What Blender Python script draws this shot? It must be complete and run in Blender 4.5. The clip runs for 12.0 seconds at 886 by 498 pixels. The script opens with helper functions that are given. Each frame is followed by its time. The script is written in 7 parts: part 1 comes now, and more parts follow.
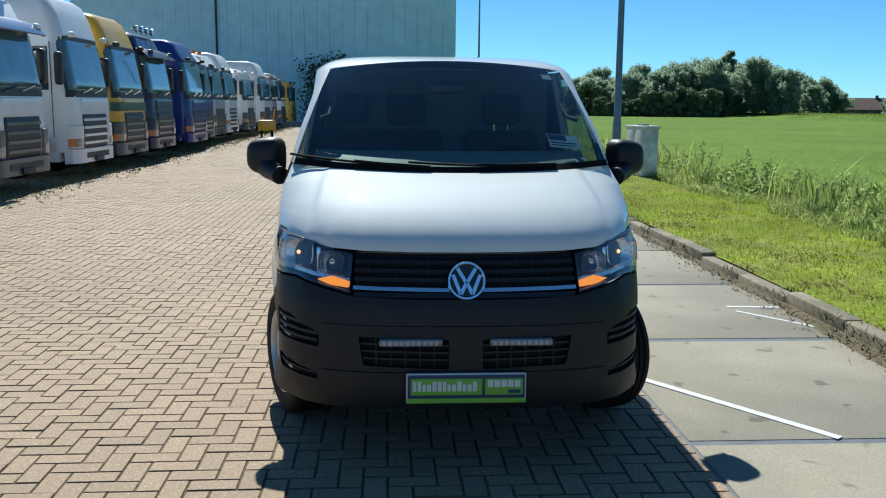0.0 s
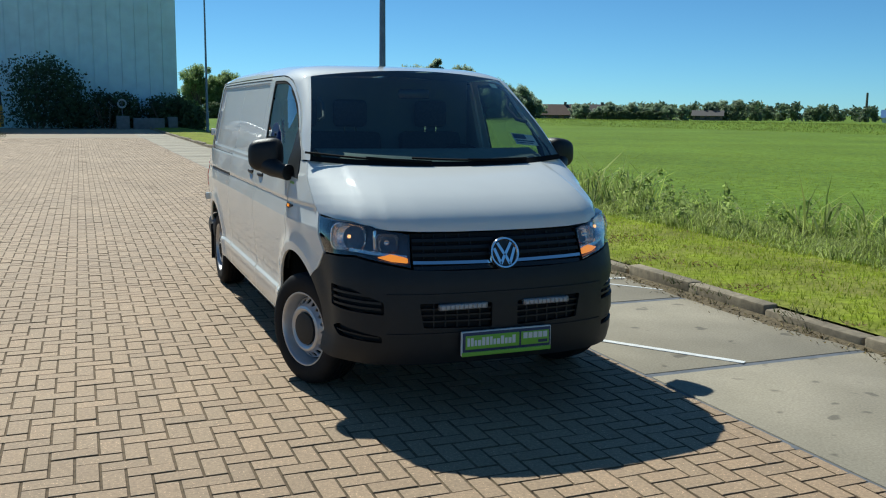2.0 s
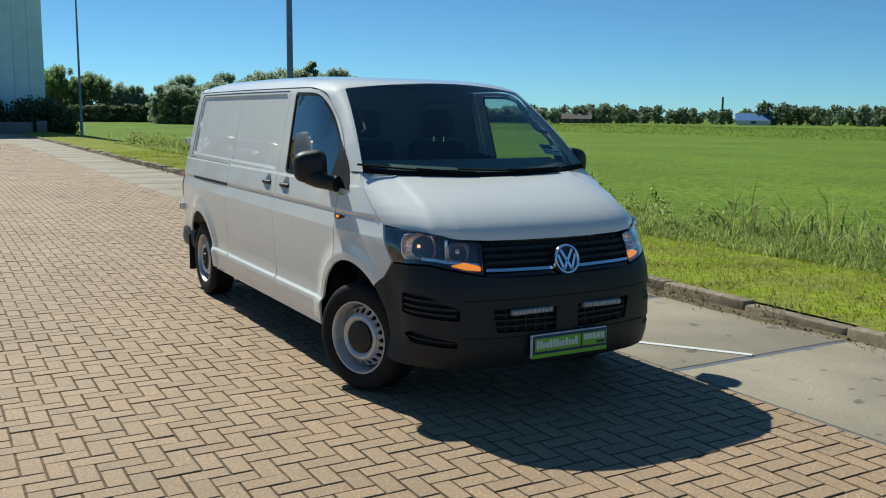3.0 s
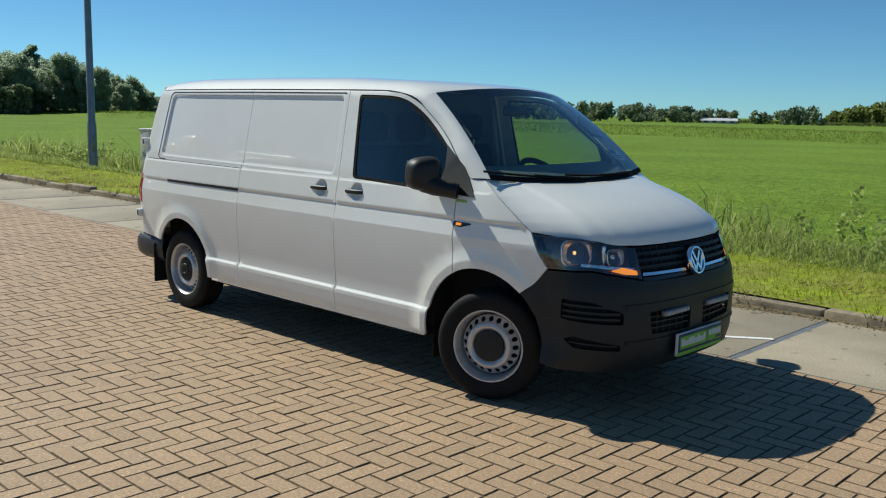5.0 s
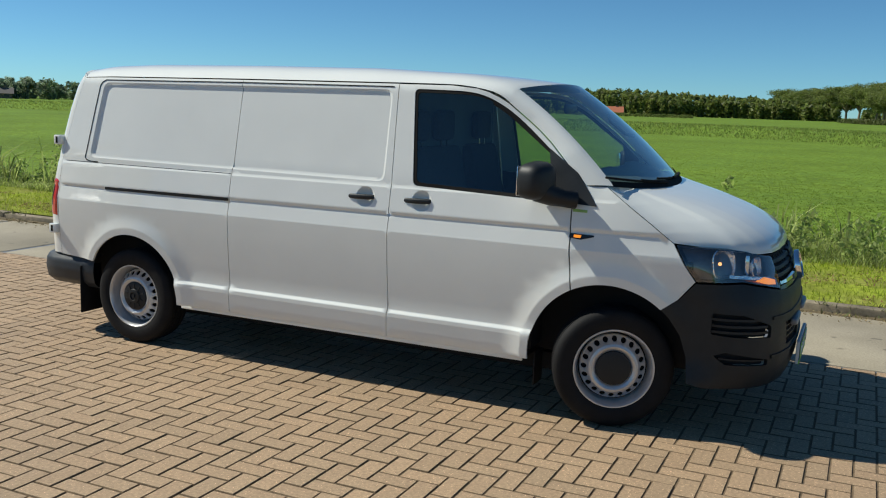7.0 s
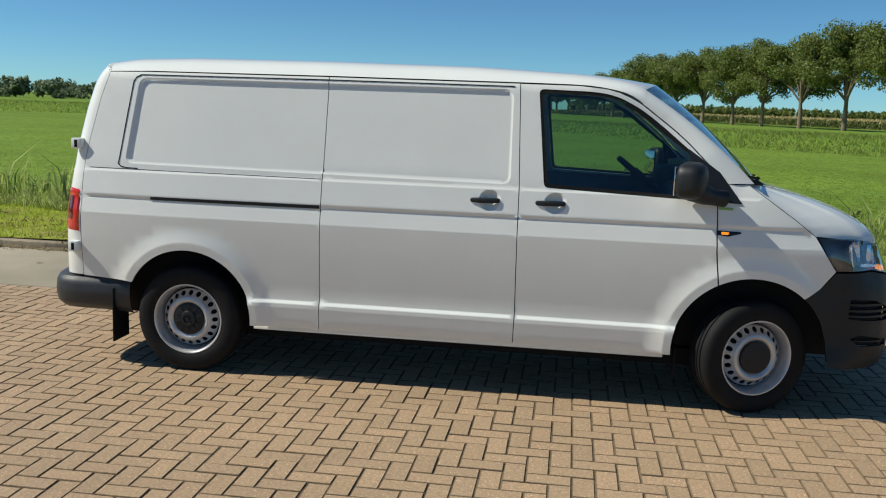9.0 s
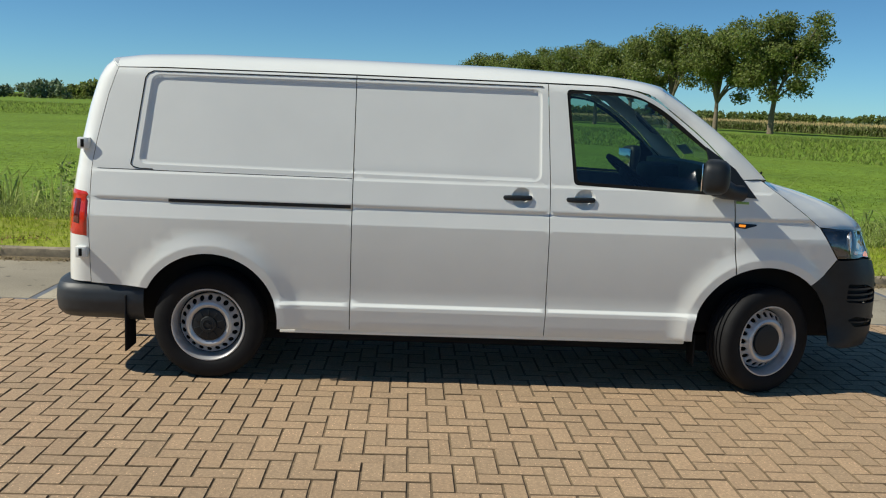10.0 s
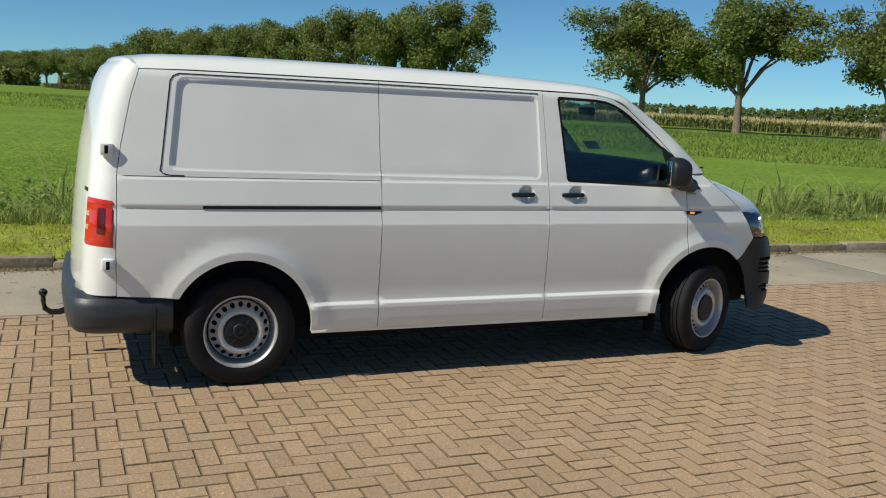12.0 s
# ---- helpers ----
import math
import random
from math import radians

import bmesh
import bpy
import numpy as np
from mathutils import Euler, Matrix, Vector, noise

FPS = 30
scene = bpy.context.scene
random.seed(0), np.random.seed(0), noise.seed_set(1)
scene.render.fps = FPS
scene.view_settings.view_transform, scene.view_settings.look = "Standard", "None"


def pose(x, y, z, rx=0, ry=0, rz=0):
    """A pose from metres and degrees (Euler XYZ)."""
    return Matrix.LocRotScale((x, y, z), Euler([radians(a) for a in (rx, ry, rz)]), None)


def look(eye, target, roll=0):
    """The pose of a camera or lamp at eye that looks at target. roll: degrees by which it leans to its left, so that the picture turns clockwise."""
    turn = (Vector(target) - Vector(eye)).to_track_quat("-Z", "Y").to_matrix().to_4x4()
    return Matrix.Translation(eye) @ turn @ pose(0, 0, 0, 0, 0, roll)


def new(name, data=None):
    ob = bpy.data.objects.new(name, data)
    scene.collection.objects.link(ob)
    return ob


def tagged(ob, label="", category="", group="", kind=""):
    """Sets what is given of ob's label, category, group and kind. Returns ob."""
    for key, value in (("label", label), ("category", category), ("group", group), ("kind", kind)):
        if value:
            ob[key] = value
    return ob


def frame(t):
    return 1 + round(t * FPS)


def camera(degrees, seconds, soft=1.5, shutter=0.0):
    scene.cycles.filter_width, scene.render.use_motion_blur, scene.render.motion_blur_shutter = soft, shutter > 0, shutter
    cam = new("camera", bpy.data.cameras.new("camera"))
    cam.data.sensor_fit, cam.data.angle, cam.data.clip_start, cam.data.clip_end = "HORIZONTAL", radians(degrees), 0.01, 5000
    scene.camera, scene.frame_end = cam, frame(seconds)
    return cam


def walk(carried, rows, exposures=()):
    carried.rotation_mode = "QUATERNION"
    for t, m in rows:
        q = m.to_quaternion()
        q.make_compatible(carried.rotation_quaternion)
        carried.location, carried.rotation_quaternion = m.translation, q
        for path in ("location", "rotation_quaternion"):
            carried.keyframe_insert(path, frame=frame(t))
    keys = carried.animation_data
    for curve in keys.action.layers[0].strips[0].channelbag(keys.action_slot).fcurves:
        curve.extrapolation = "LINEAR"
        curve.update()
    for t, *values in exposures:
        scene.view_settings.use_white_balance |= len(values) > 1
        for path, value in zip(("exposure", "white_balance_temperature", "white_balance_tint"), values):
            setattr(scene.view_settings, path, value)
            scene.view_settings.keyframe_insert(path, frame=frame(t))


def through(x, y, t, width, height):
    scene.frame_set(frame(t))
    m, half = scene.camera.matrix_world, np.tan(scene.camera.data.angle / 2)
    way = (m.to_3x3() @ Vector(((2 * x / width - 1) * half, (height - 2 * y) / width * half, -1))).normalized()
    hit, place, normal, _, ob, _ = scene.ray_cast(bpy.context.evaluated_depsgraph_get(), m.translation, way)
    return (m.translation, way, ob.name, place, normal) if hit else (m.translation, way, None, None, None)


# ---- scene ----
cam = camera(52.0, 12.0, soft=1.1)
PATH = [
    (0, (-0.355, -3.881, 1.643), (-0.229, -1.91, 1.326), 0.5),
    (0.5, (-0.653, -4.14, 1.628), (-0.526, -2.167, 1.324), 0.7),
    (1, (-1.106, -4.249, 1.621), (-0.808, -2.295, 1.32), 0.8),
    (1.5, (-1.594, -4.343, 1.629), (-1.047, -2.443, 1.329), 1.0),
    (2, (-2.089, -4.335, 1.621), (-1.358, -2.497, 1.321), 0.6),
    (2.5, (-2.616, -4.22, 1.633), (-1.756, -2.438, 1.337), 0.5),
    (3, (-3.128, -4.041, 1.669), (-2.147, -2.323, 1.378), 0.6),
    (3.2, (-3.35, -3.937, 1.658), (-2.323, -2.246, 1.363), 1.3),
    (4.8, (-4.81, -2.78, 1.722), (-3.413, -1.38, 1.427), 1.3),
    (5, (-4.946, -2.585, 1.721), (-3.514, -1.221, 1.421), 1.3),
    (5.5, (-5.2, -2.039, 1.722), (-3.656, -0.805, 1.419), 1.4),
    (6, (-5.386, -1.44, 1.719), (-3.754, -0.325, 1.413), 1.4),
    (6.5, (-5.553, -0.862, 1.723), (-3.832, 0.109, 1.417), 1.7),
    (8.5, (-6.046, 1.429, 1.748), (-4.12, 1.857, 1.419), 1.8),
    (9, (-6.191, 1.988, 1.71), (-4.234, 2.257, 1.397), 2.0),
    (9.5, (-6.252, 2.566, 1.676), (-4.278, 2.651, 1.371), 2.3),
    (10, (-6.315, 3.134, 1.68), (-4.34, 3.052, 1.374), 2.3),
    (10.5, (-6.342, 3.69, 1.685), (-4.384, 3.425, 1.372), 2.3),
    (11, (-6.359, 4.227, 1.703), (-4.426, 3.823, 1.392), 2.3),
    (11.5, (-6.342, 4.763, 1.725), (-4.454, 4.182, 1.412), 2.5),
    (12, (-6.223, 5.291, 1.743), (-4.407, 4.517, 1.425), 2.9),
]
# the camera's own exposure and white balance drift
BALANCE = [(0.0, 0.17, 5750, 5), (0.5, 0.02, 5780, 5), (1.0, -0.04, 5800, 4), (1.5, -0.04, 5850, 4), (2.5, -0.06, 6100, 5), (5.5, -0.06, 6300, 7), (8.5, 0.0, 6400, 8), (12.0, -0.07, 6500, 9)]
walk(cam, [(t, look(eye, target, roll)) for t, eye, target, roll in PATH], BALANCE)

# ---- daylight: clear sky, high sun behind the van ----
SUN = Vector((-0.15, 1.0, 1.0)).normalized()
world = bpy.data.worlds.new("sky")
scene.world = world
world.use_nodes = True
wn = world.node_tree
sky = wn.nodes.new("ShaderNodeTexSky")
sky.sky_type, sky.sun_disc = "NISHITA", False
sky.sun_elevation = math.asin(SUN.z)
sky.sun_rotation = math.atan2(SUN.x, SUN.y)
sky.air_density, sky.dust_density, sky.ozone_density = 0.6, 0.05, 0.6
balance = wn.nodes.new("ShaderNodeVectorMath")
balance.operation = "MULTIPLY"
balance.inputs[1].default_value = (0.46, 0.79, 0.96)
wn.links.new(sky.outputs[0], balance.inputs[0])
wn.links.new(balance.outputs[0], wn.nodes["Background"].inputs[0])
wn.nodes["Background"].inputs[1].default_value = 0.097
sun_data = bpy.data.lights.new("sun", "SUN")
sun_data.energy, sun_data.angle, sun_data.color = 5.0, radians(0.53), (1.0, 0.955, 0.835)
sun_lamp = new("sun", sun_data)
sun_lamp.matrix_world = look((0, 0, 30), Vector((0, 0, 30)) - SUN)


# ---- materials ----
def material(name, colour, rough=0.5, metal=0.0, vary=0.0, scale=8.0, bump=0.0, bump_scale=60.0, coat=0.0, spec=0.5, island=0.0, objrand=0.0, big=0.0, big_scale=0.4, tint=None, through=0.0, spots=None):
    """A principled surface whose colour varies at a fine and a coarse scale, with a fine relief."""
    m = bpy.data.materials.new(name)
    m.use_nodes = True
    nt = m.node_tree
    p = nt.nodes["Principled BSDF"]
    p.inputs["Roughness"].default_value, p.inputs["Metallic"].default_value = rough, metal
    p.inputs["Coat Weight"].default_value, p.inputs["Specular IOR Level"].default_value = coat, spec
    p.inputs["Coat Roughness"].default_value = 0.018
    p.inputs["Base Color"].default_value = (*colour, 1)
    geo = nt.nodes.new("ShaderNodeNewGeometry")

    def fac_noise(sc, lo, hi, detail=5.0):
        n = nt.nodes.new("ShaderNodeTexNoise")
        n.inputs["Scale"].default_value, n.inputs["Detail"].default_value = sc, detail
        nt.links.new(geo.outputs["Position"], n.inputs["Vector"])
        r = nt.nodes.new("ShaderNodeMapRange")
        r.inputs[1].default_value, r.inputs[2].default_value, r.inputs[3].default_value, r.inputs[4].default_value = 0.3, 0.7, lo, hi
        nt.links.new(n.outputs[0], r.inputs[0])
        return r.outputs[0]

    out = None

    def times(sock, value):
        if sock is None:
            return value
        k = nt.nodes.new("ShaderNodeMath")
        k.operation = "MULTIPLY"
        nt.links.new(sock, k.inputs[0])
        nt.links.new(value, k.inputs[1])
        return k.outputs[0]

    if vary:
        out = times(out, fac_noise(scale, 1 - vary, 1 + vary))
    if spots:
        sc_, edge_, factor_ = spots
        n = nt.nodes.new("ShaderNodeTexNoise")
        n.inputs["Scale"].default_value, n.inputs["Detail"].default_value = sc_, 2.0
        nt.links.new(geo.outputs["Position"], n.inputs["Vector"])
        r = nt.nodes.new("ShaderNodeMapRange")
        r.inputs[1].default_value, r.inputs[2].default_value, r.inputs[3].default_value, r.inputs[4].default_value = edge_, edge_ + 0.05, 1.0, factor_
        nt.links.new(n.outputs[0], r.inputs[0])
        out = times(out, r.outputs[0])
    if big:
        out = times(out, fac_noise(big_scale, 1 - big, 1 + big, 3.0))
    for amount, node, socket in ((island, "ShaderNodeNewGeometry", "Random Per Island"), (objrand, "ShaderNodeObjectInfo", "Random")):
        if amount:
            n = nt.nodes.new(node)
            r = nt.nodes.new("ShaderNodeMapRange")
            r.inputs[3].default_value, r.inputs[4].default_value = 1 - amount, 1 + amount
            nt.links.new(n.outputs[socket], r.inputs[0])
            out = times(out, r.outputs[0])
    base = None
    if tint:
        mix = nt.nodes.new("ShaderNodeMix")
        mix.data_type = "RGBA"
        mix.inputs[6].default_value, mix.inputs[7].default_value = (*colour, 1), (*tint, 1)
        if island or objrand:
            wn_ = nt.nodes.new("ShaderNodeTexWhiteNoise")
            wn_.noise_dimensions = "1D"
            n = nt.nodes.new("ShaderNodeNewGeometry" if island else "ShaderNodeObjectInfo")
            nt.links.new(n.outputs["Random Per Island" if island else "Random"], wn_.inputs["W"])
            nt.links.new(wn_.outputs[0], mix.inputs[0])
        else:
            nt.links.new(fac_noise(big_scale * 2.3, 0, 1), mix.inputs[0])
        base = mix.outputs[2]
    if out is not None:
        sc = nt.nodes.new("ShaderNodeVectorMath")
        sc.operation = "SCALE"
        if base is not None:
            nt.links.new(base, sc.inputs[0])
        else:
            sc.inputs[0].default_value = colour
        nt.links.new(out, sc.inputs["Scale"])
        base = sc.outputs[0]
    if base is not None:
        nt.links.new(base, p.inputs["Base Color"])
    if through:
        tl, mx = nt.nodes.new("ShaderNodeBsdfTranslucent"), nt.nodes.new("ShaderNodeMixShader")
        tl.inputs[0].default_value = (*colour, 1)
        if base is not None:
            nt.links.new(base, tl.inputs[0])
        mx.inputs[0].default_value = through
        nt.links.new(p.outputs[0], mx.inputs[1])
        nt.links.new(tl.outputs[0], mx.inputs[2])
        nt.links.new(mx.outputs[0], nt.nodes["Material Output"].inputs[0])
    if bump:
        n = nt.nodes.new("ShaderNodeTexNoise")
        n.inputs["Scale"].default_value, n.inputs["Detail"].default_value = bump_scale, 4
        nt.links.new(geo.outputs["Position"], n.inputs["Vector"])
        b = nt.nodes.new("ShaderNodeBump")
        b.inputs["Strength"].default_value, b.inputs["Distance"].default_value = min(1.0, bump), 0.01
        nt.links.new(n.outputs[0], b.inputs["Height"])
        nt.links.new(b.outputs[0], p.inputs["Normal"])
    return m


def glass_material(name, tint, rough=0.0, gloss=1.0, least=0.10):
    """A thin pane: tinted see-through with a mirror gloss that grows towards grazing angles."""
    m = bpy.data.materials.new(name)
    m.use_nodes = True
    nt = m.node_tree
    nt.nodes.remove(nt.nodes["Principled BSDF"])
    tr, gl, mix = nt.nodes.new("ShaderNodeBsdfTransparent"), nt.nodes.new("ShaderNodeBsdfGlossy"), nt.nodes.new("ShaderNodeMixShader")
    lw, power, scale = nt.nodes.new("ShaderNodeLayerWeight"), nt.nodes.new("ShaderNodeMath"), nt.nodes.new("ShaderNodeMath")
    lw.inputs[0].default_value = 0.5
    power.operation, scale.operation = "POWER", "MULTIPLY_ADD"
    power.inputs[1].default_value = 3.6
    scale.inputs[1].default_value, scale.inputs[2].default_value = 1.0 - least, least
    tr.inputs[0].default_value = (*tint, 1)
    gl.inputs["Roughness"].default_value = rough
    gl.inputs[0].default_value = (gloss, gloss, gloss, 1)
    nt.links.new(lw.outputs["Facing"], power.inputs[0])
    nt.links.new(power.outputs[0], scale.inputs[0])
    nt.links.new(scale.outputs[0], mix.inputs[0])
    nt.links.new(tr.outputs[0], mix.inputs[1])
    nt.links.new(gl.outputs[0], mix.inputs[2])
    nt.links.new(mix.outputs[0], nt.nodes["Material Output"].inputs[0])
    return m


def glow_material(name, colour, strength):
    m = material(name, colour, 0.3)
    p = m.node_tree.nodes["Principled BSDF"]
    p.inputs["Emission Color"].default_value = (*colour, 1)
    p.inputs["Emission Strength"].default_value = strength
    return m


WHITE_PAINT = material("white_paint", (0.79, 0.805, 0.77), 0.6, vary=0.02, scale=3, coat=1.0, spec=0.2)
BLACK_PLASTIC = material("black_plastic", (0.0085, 0.0115, 0.0145), 0.5, spec=0.42, vary=0.15, scale=20, bump=0.12, bump_scale=420)
GLOSS_BLACK = material("gloss_black", (0.012, 0.013, 0.015), 0.22, vary=0.1)
# Near-black for hollows: their inner shade is put into the colour.
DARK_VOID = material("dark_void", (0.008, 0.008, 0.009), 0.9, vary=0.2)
RUBBER = material("tyre_rubber", (0.007, 0.007, 0.008), 0.75, spec=0.3, vary=0.25, scale=14, bump=0.15, bump_scale=180)
SEAL = material("rubber_seal", (0.009, 0.009, 0.009), 0.85, spec=0.2, vary=0.1)
RIM_STEEL = material("silver_wheel", (0.56, 0.565, 0.575), 0.38, 0.55, vary=0.08, scale=9, bump=0.03)
CHROME = material("chrome", (0.82, 0.83, 0.85), 0.09, 1.0, vary=0.03)
CAR_GLASS = glass_material("windscreen_glass", (0.78, 0.88, 0.85), least=0.09)
SIDE_GLASS = glass_material("side_glass", (0.58, 0.71, 0.65), least=0.07)
LAMP_GLASS = glass_material("lamp_glass", (0.93, 0.95, 0.96))
RED_LENS = material("red_lens", (0.62, 0.028, 0.010), 0.12, vary=0.12, scale=30, coat=1.0)
CABIN = material("cabin_plastic", (0.040, 0.048, 0.046), 0.7, vary=0.2, scale=12, bump=0.2, bump_scale=300)
SEAT_CLOTH = material("seat_cloth", (0.03, 0.031, 0.035), 0.9, vary=0.25, scale=60, bump=0.3, bump_scale=500)
INDICATOR = glow_material("indicator_glow", (1.0, 0.30, 0.02), 0.85)
LAMP_GLOW = glow_material("bulb_glow", (1.0, 0.48, 0.16), 1.7)
PAVER = material("clay_paver", (0.40, 0.272, 0.163), 0.74, vary=0.20, scale=60, bump=0.5, bump_scale=150, island=0.07, spots=(105, 0.655, 2.1), big=0.09, big_scale=0.35, tint=(0.365, 0.255, 0.155))
PAVER_ONE = material("clay_paver_single", (0.40, 0.272, 0.163), 0.74, vary=0.20, scale=60, bump=0.5, bump_scale=150, objrand=0.07, spots=(105, 0.655, 2.1), big=0.09, big_scale=0.35, tint=(0.365, 0.255, 0.155))
JOINT = material("joint_sand", (0.165, 0.115, 0.066), 0.95, vary=0.3, scale=30, bump=0.4, big=0.25, big_scale=0.7)
CONCRETE = material("concrete_slab", (0.345, 0.30, 0.222), 0.8, vary=0.16, scale=70, bump=0.3, bump_scale=160, big=0.16, big_scale=0.9, spots=(5.2, 0.66, 0.55), tint=(0.31, 0.27, 0.195))
KERB = material("kerb_concrete", (0.29, 0.24, 0.165), 0.9, vary=0.25, scale=18, bump=0.5, bump_scale=110, big=0.25, big_scale=1.6)
BITUMEN = material("joint_bitumen", (0.15, 0.16, 0.175), 0.6, vary=0.2, scale=12)
LINE_PAINT = material("line_paint", (0.78, 0.78, 0.75), 0.7, vary=0.14, scale=24, bump=0.2)
LAWN = material("lawn_soil", (0.24, 0.30, 0.025), 0.95, spec=0.1, vary=0.3, scale=14, bump=0.6, bump_scale=50, big=0.22, big_scale=0.9, tint=(0.24, 0.24, 0.06))
FIELD = material("field_green", (0.15, 0.225, 0.028), 0.95, spec=0.1, vary=0.36, scale=5, bump=0.35, bump_scale=18, big=0.16, big_scale=0.12, tint=(0.14, 0.225, 0.033))
GRASS = material("grass_blades", (0.30, 0.39, 0.025), 0.6, island=0.35, big=0.2, big_scale=0.7, tint=(0.37, 0.41, 0.05), through=0.45)
REED = material("reed_leaves", (0.30, 0.385, 0.07), 0.6, island=0.45, tint=(0.42, 0.46, 0.18), through=0.6)



# ---- mesh helpers ----
def mesh_object(name, verts, faces, mat, parent=None, label="", smooth=35, kind=""):
    me = bpy.data.meshes.new(name)
    me.from_pydata([tuple(v) for v in verts], [], [tuple(f) for f in faces])
    me.validate()
    me.materials.append(mat)
    if smooth:
        me.polygons.foreach_set("use_smooth", [True] * len(me.polygons))
        me.set_sharp_from_angle(angle=radians(smooth))
    ob = new(name, me)
    ob.parent = parent
    if label:
        ob["label"] = label
    if kind:
        ob["kind"] = kind
    return ob


def part(name, bm, mat, parent, label="", smooth=35):
    me = bpy.data.meshes.new(name)
    bm.to_mesh(me)
    bm.free()
    me.materials.append(mat)
    if smooth:
        me.polygons.foreach_set("use_smooth", [True] * len(me.polygons))
        me.set_sharp_from_angle(angle=radians(smooth))
    ob = new(name, me)
    ob.parent = parent
    if label:
        ob["label"] = label
    return ob


def thing(name, label, category, group="", at=None):
    ob = new(name)
    ob.empty_display_size = 0.2
    if at is not None:
        ob.matrix_basis = at
    return tagged(ob, label, category, group)


def add_box(bm, x0, x1, y0, y1, z0, z1, bevel=0.0, m=None, segs=2):
    made = bmesh.ops.create_cube(bm, size=1)["verts"]
    bmesh.ops.scale(bm, vec=(x1 - x0, y1 - y0, z1 - z0), verts=made)
    bmesh.ops.translate(bm, vec=((x0 + x1) / 2, (y0 + y1) / 2, (z0 + z1) / 2), verts=made)
    if bevel:
        edges = list({e for v in made for e in v.link_edges})
        made = [v for v in bmesh.ops.bevel(bm, geom=edges, offset=bevel, segments=segs, affect="EDGES", profile=0.5)["verts"]]
        made = list(set(made))
    if m is not None:
        bmesh.ops.transform(bm, matrix=m, verts=made)
    return made


def box(x0, x1, y0, y1, z0, z1, bevel=0.0, m=None):
    bm = bmesh.new()
    add_box(bm, x0, x1, y0, y1, z0, z1, bevel, m)
    return bm


def add_tube(bm, points, radius, sides=8, caps=True):
    """A round bar along points; radius may be one number or one for each point."""
    pts = [Vector(p) for p in points]
    rad = radius if isinstance(radius, (list, tuple)) else [radius] * len(pts)
    rings = []
    up = Vector((0, 0, 1))
    for i, p in enumerate(pts):
        d = (pts[min(i + 1, len(pts) - 1)] - pts[max(i - 1, 0)]).normalized()
        a = d.cross(up if abs(d.z) < 0.95 else Vector((1, 0, 0))).normalized()
        b = a.cross(d)
        rings.append([bm.verts.new(p + rad[i] * (math.cos(k * math.tau / sides) * a + math.sin(k * math.tau / sides) * b)) for k in range(sides)])
    for r, s in zip(rings, rings[1:]):
        for k in range(sides):
            bm.faces.new((r[k], r[(k + 1) % sides], s[(k + 1) % sides], s[k]))
    if caps:
        bm.faces.new(rings[0][::-1])
        bm.faces.new(rings[-1])


def tube(points, radius, sides=8):
    bm = bmesh.new()
    add_tube(bm, points, radius, sides)
    bmesh.ops.recalc_face_normals(bm, faces=bm.faces)
    return bm


def lathe(profile, sides=48, closed=False):
    """Turns (radius, x) pairs round the x axis."""
    bm = bmesh.new()
    rings = []
    for r, x in profile:
        rings.append([bm.verts.new((x, r * math.cos(k * math.tau / sides), r * math.sin(k * math.tau / sides))) for k in range(sides)] if r > 1e-5 else [bm.verts.new((x, 0, 0))])
    pairs = list(zip(rings, rings[1:])) + ([(rings[-1], rings[0])] if closed else [])
    for a, b in pairs:
        for k in range(sides):
            n = (k + 1) % sides
            if len(a) == 1 and len(b) == 1:
                continue
            if len(a) == 1:
                bm.faces.new((a[0], b[n], b[k]))
            elif len(b) == 1:
                bm.faces.new((a[k], a[n], b[0]))
            else:
                bm.faces.new((a[k], a[n], b[n], b[k]))
    bmesh.ops.recalc_face_normals(bm, faces=bm.faces)
    return bm


def resample(loop, step):
    out = []
    for a, b in zip(loop, loop[1:] + loop[:1]):
        n = max(1, int(math.dist(a, b) / step + 0.5))
        out += [(a[0] + (b[0] - a[0]) * i / n, a[1] + (b[1] - a[1]) * i / n) for i in range(n)]
    return out


def inside(loop, px, py):
    hit = False
    j = len(loop) - 1
    for i in range(len(loop)):
        (xi, yi), (xj, yj) = loop[i], loop[j]
        if (yi > py) != (yj > py) and px < (xj - xi) * (py - yi) / (yj - yi) + xi:
            hit = not hit
        j = i
    return hit


def rounded(loop, radius, steps=4):
    """The loop with its corners cut round; radius may be one number or one for each corner."""
    out = []
    n = len(loop)
    for i in range(n):
        p, a, b = Vector(loop[i]), Vector(loop[i - 1]), Vector(loop[(i + 1) % n])
        r = radius[i] if isinstance(radius, (list, tuple)) else radius
        r = min(r, (a - p).length * 0.45, (b - p).length * 0.45)
        if r < 0.002:
            out.append(tuple(p))
            continue
        u, w = p + (a - p).normalized() * r, p + (b - p).normalized() * r
        out += [tuple((1 - t) ** 2 * u + 2 * t * (1 - t) * p + t * t * w) for t in [k / steps for k in range(steps + 1)]]
    return out


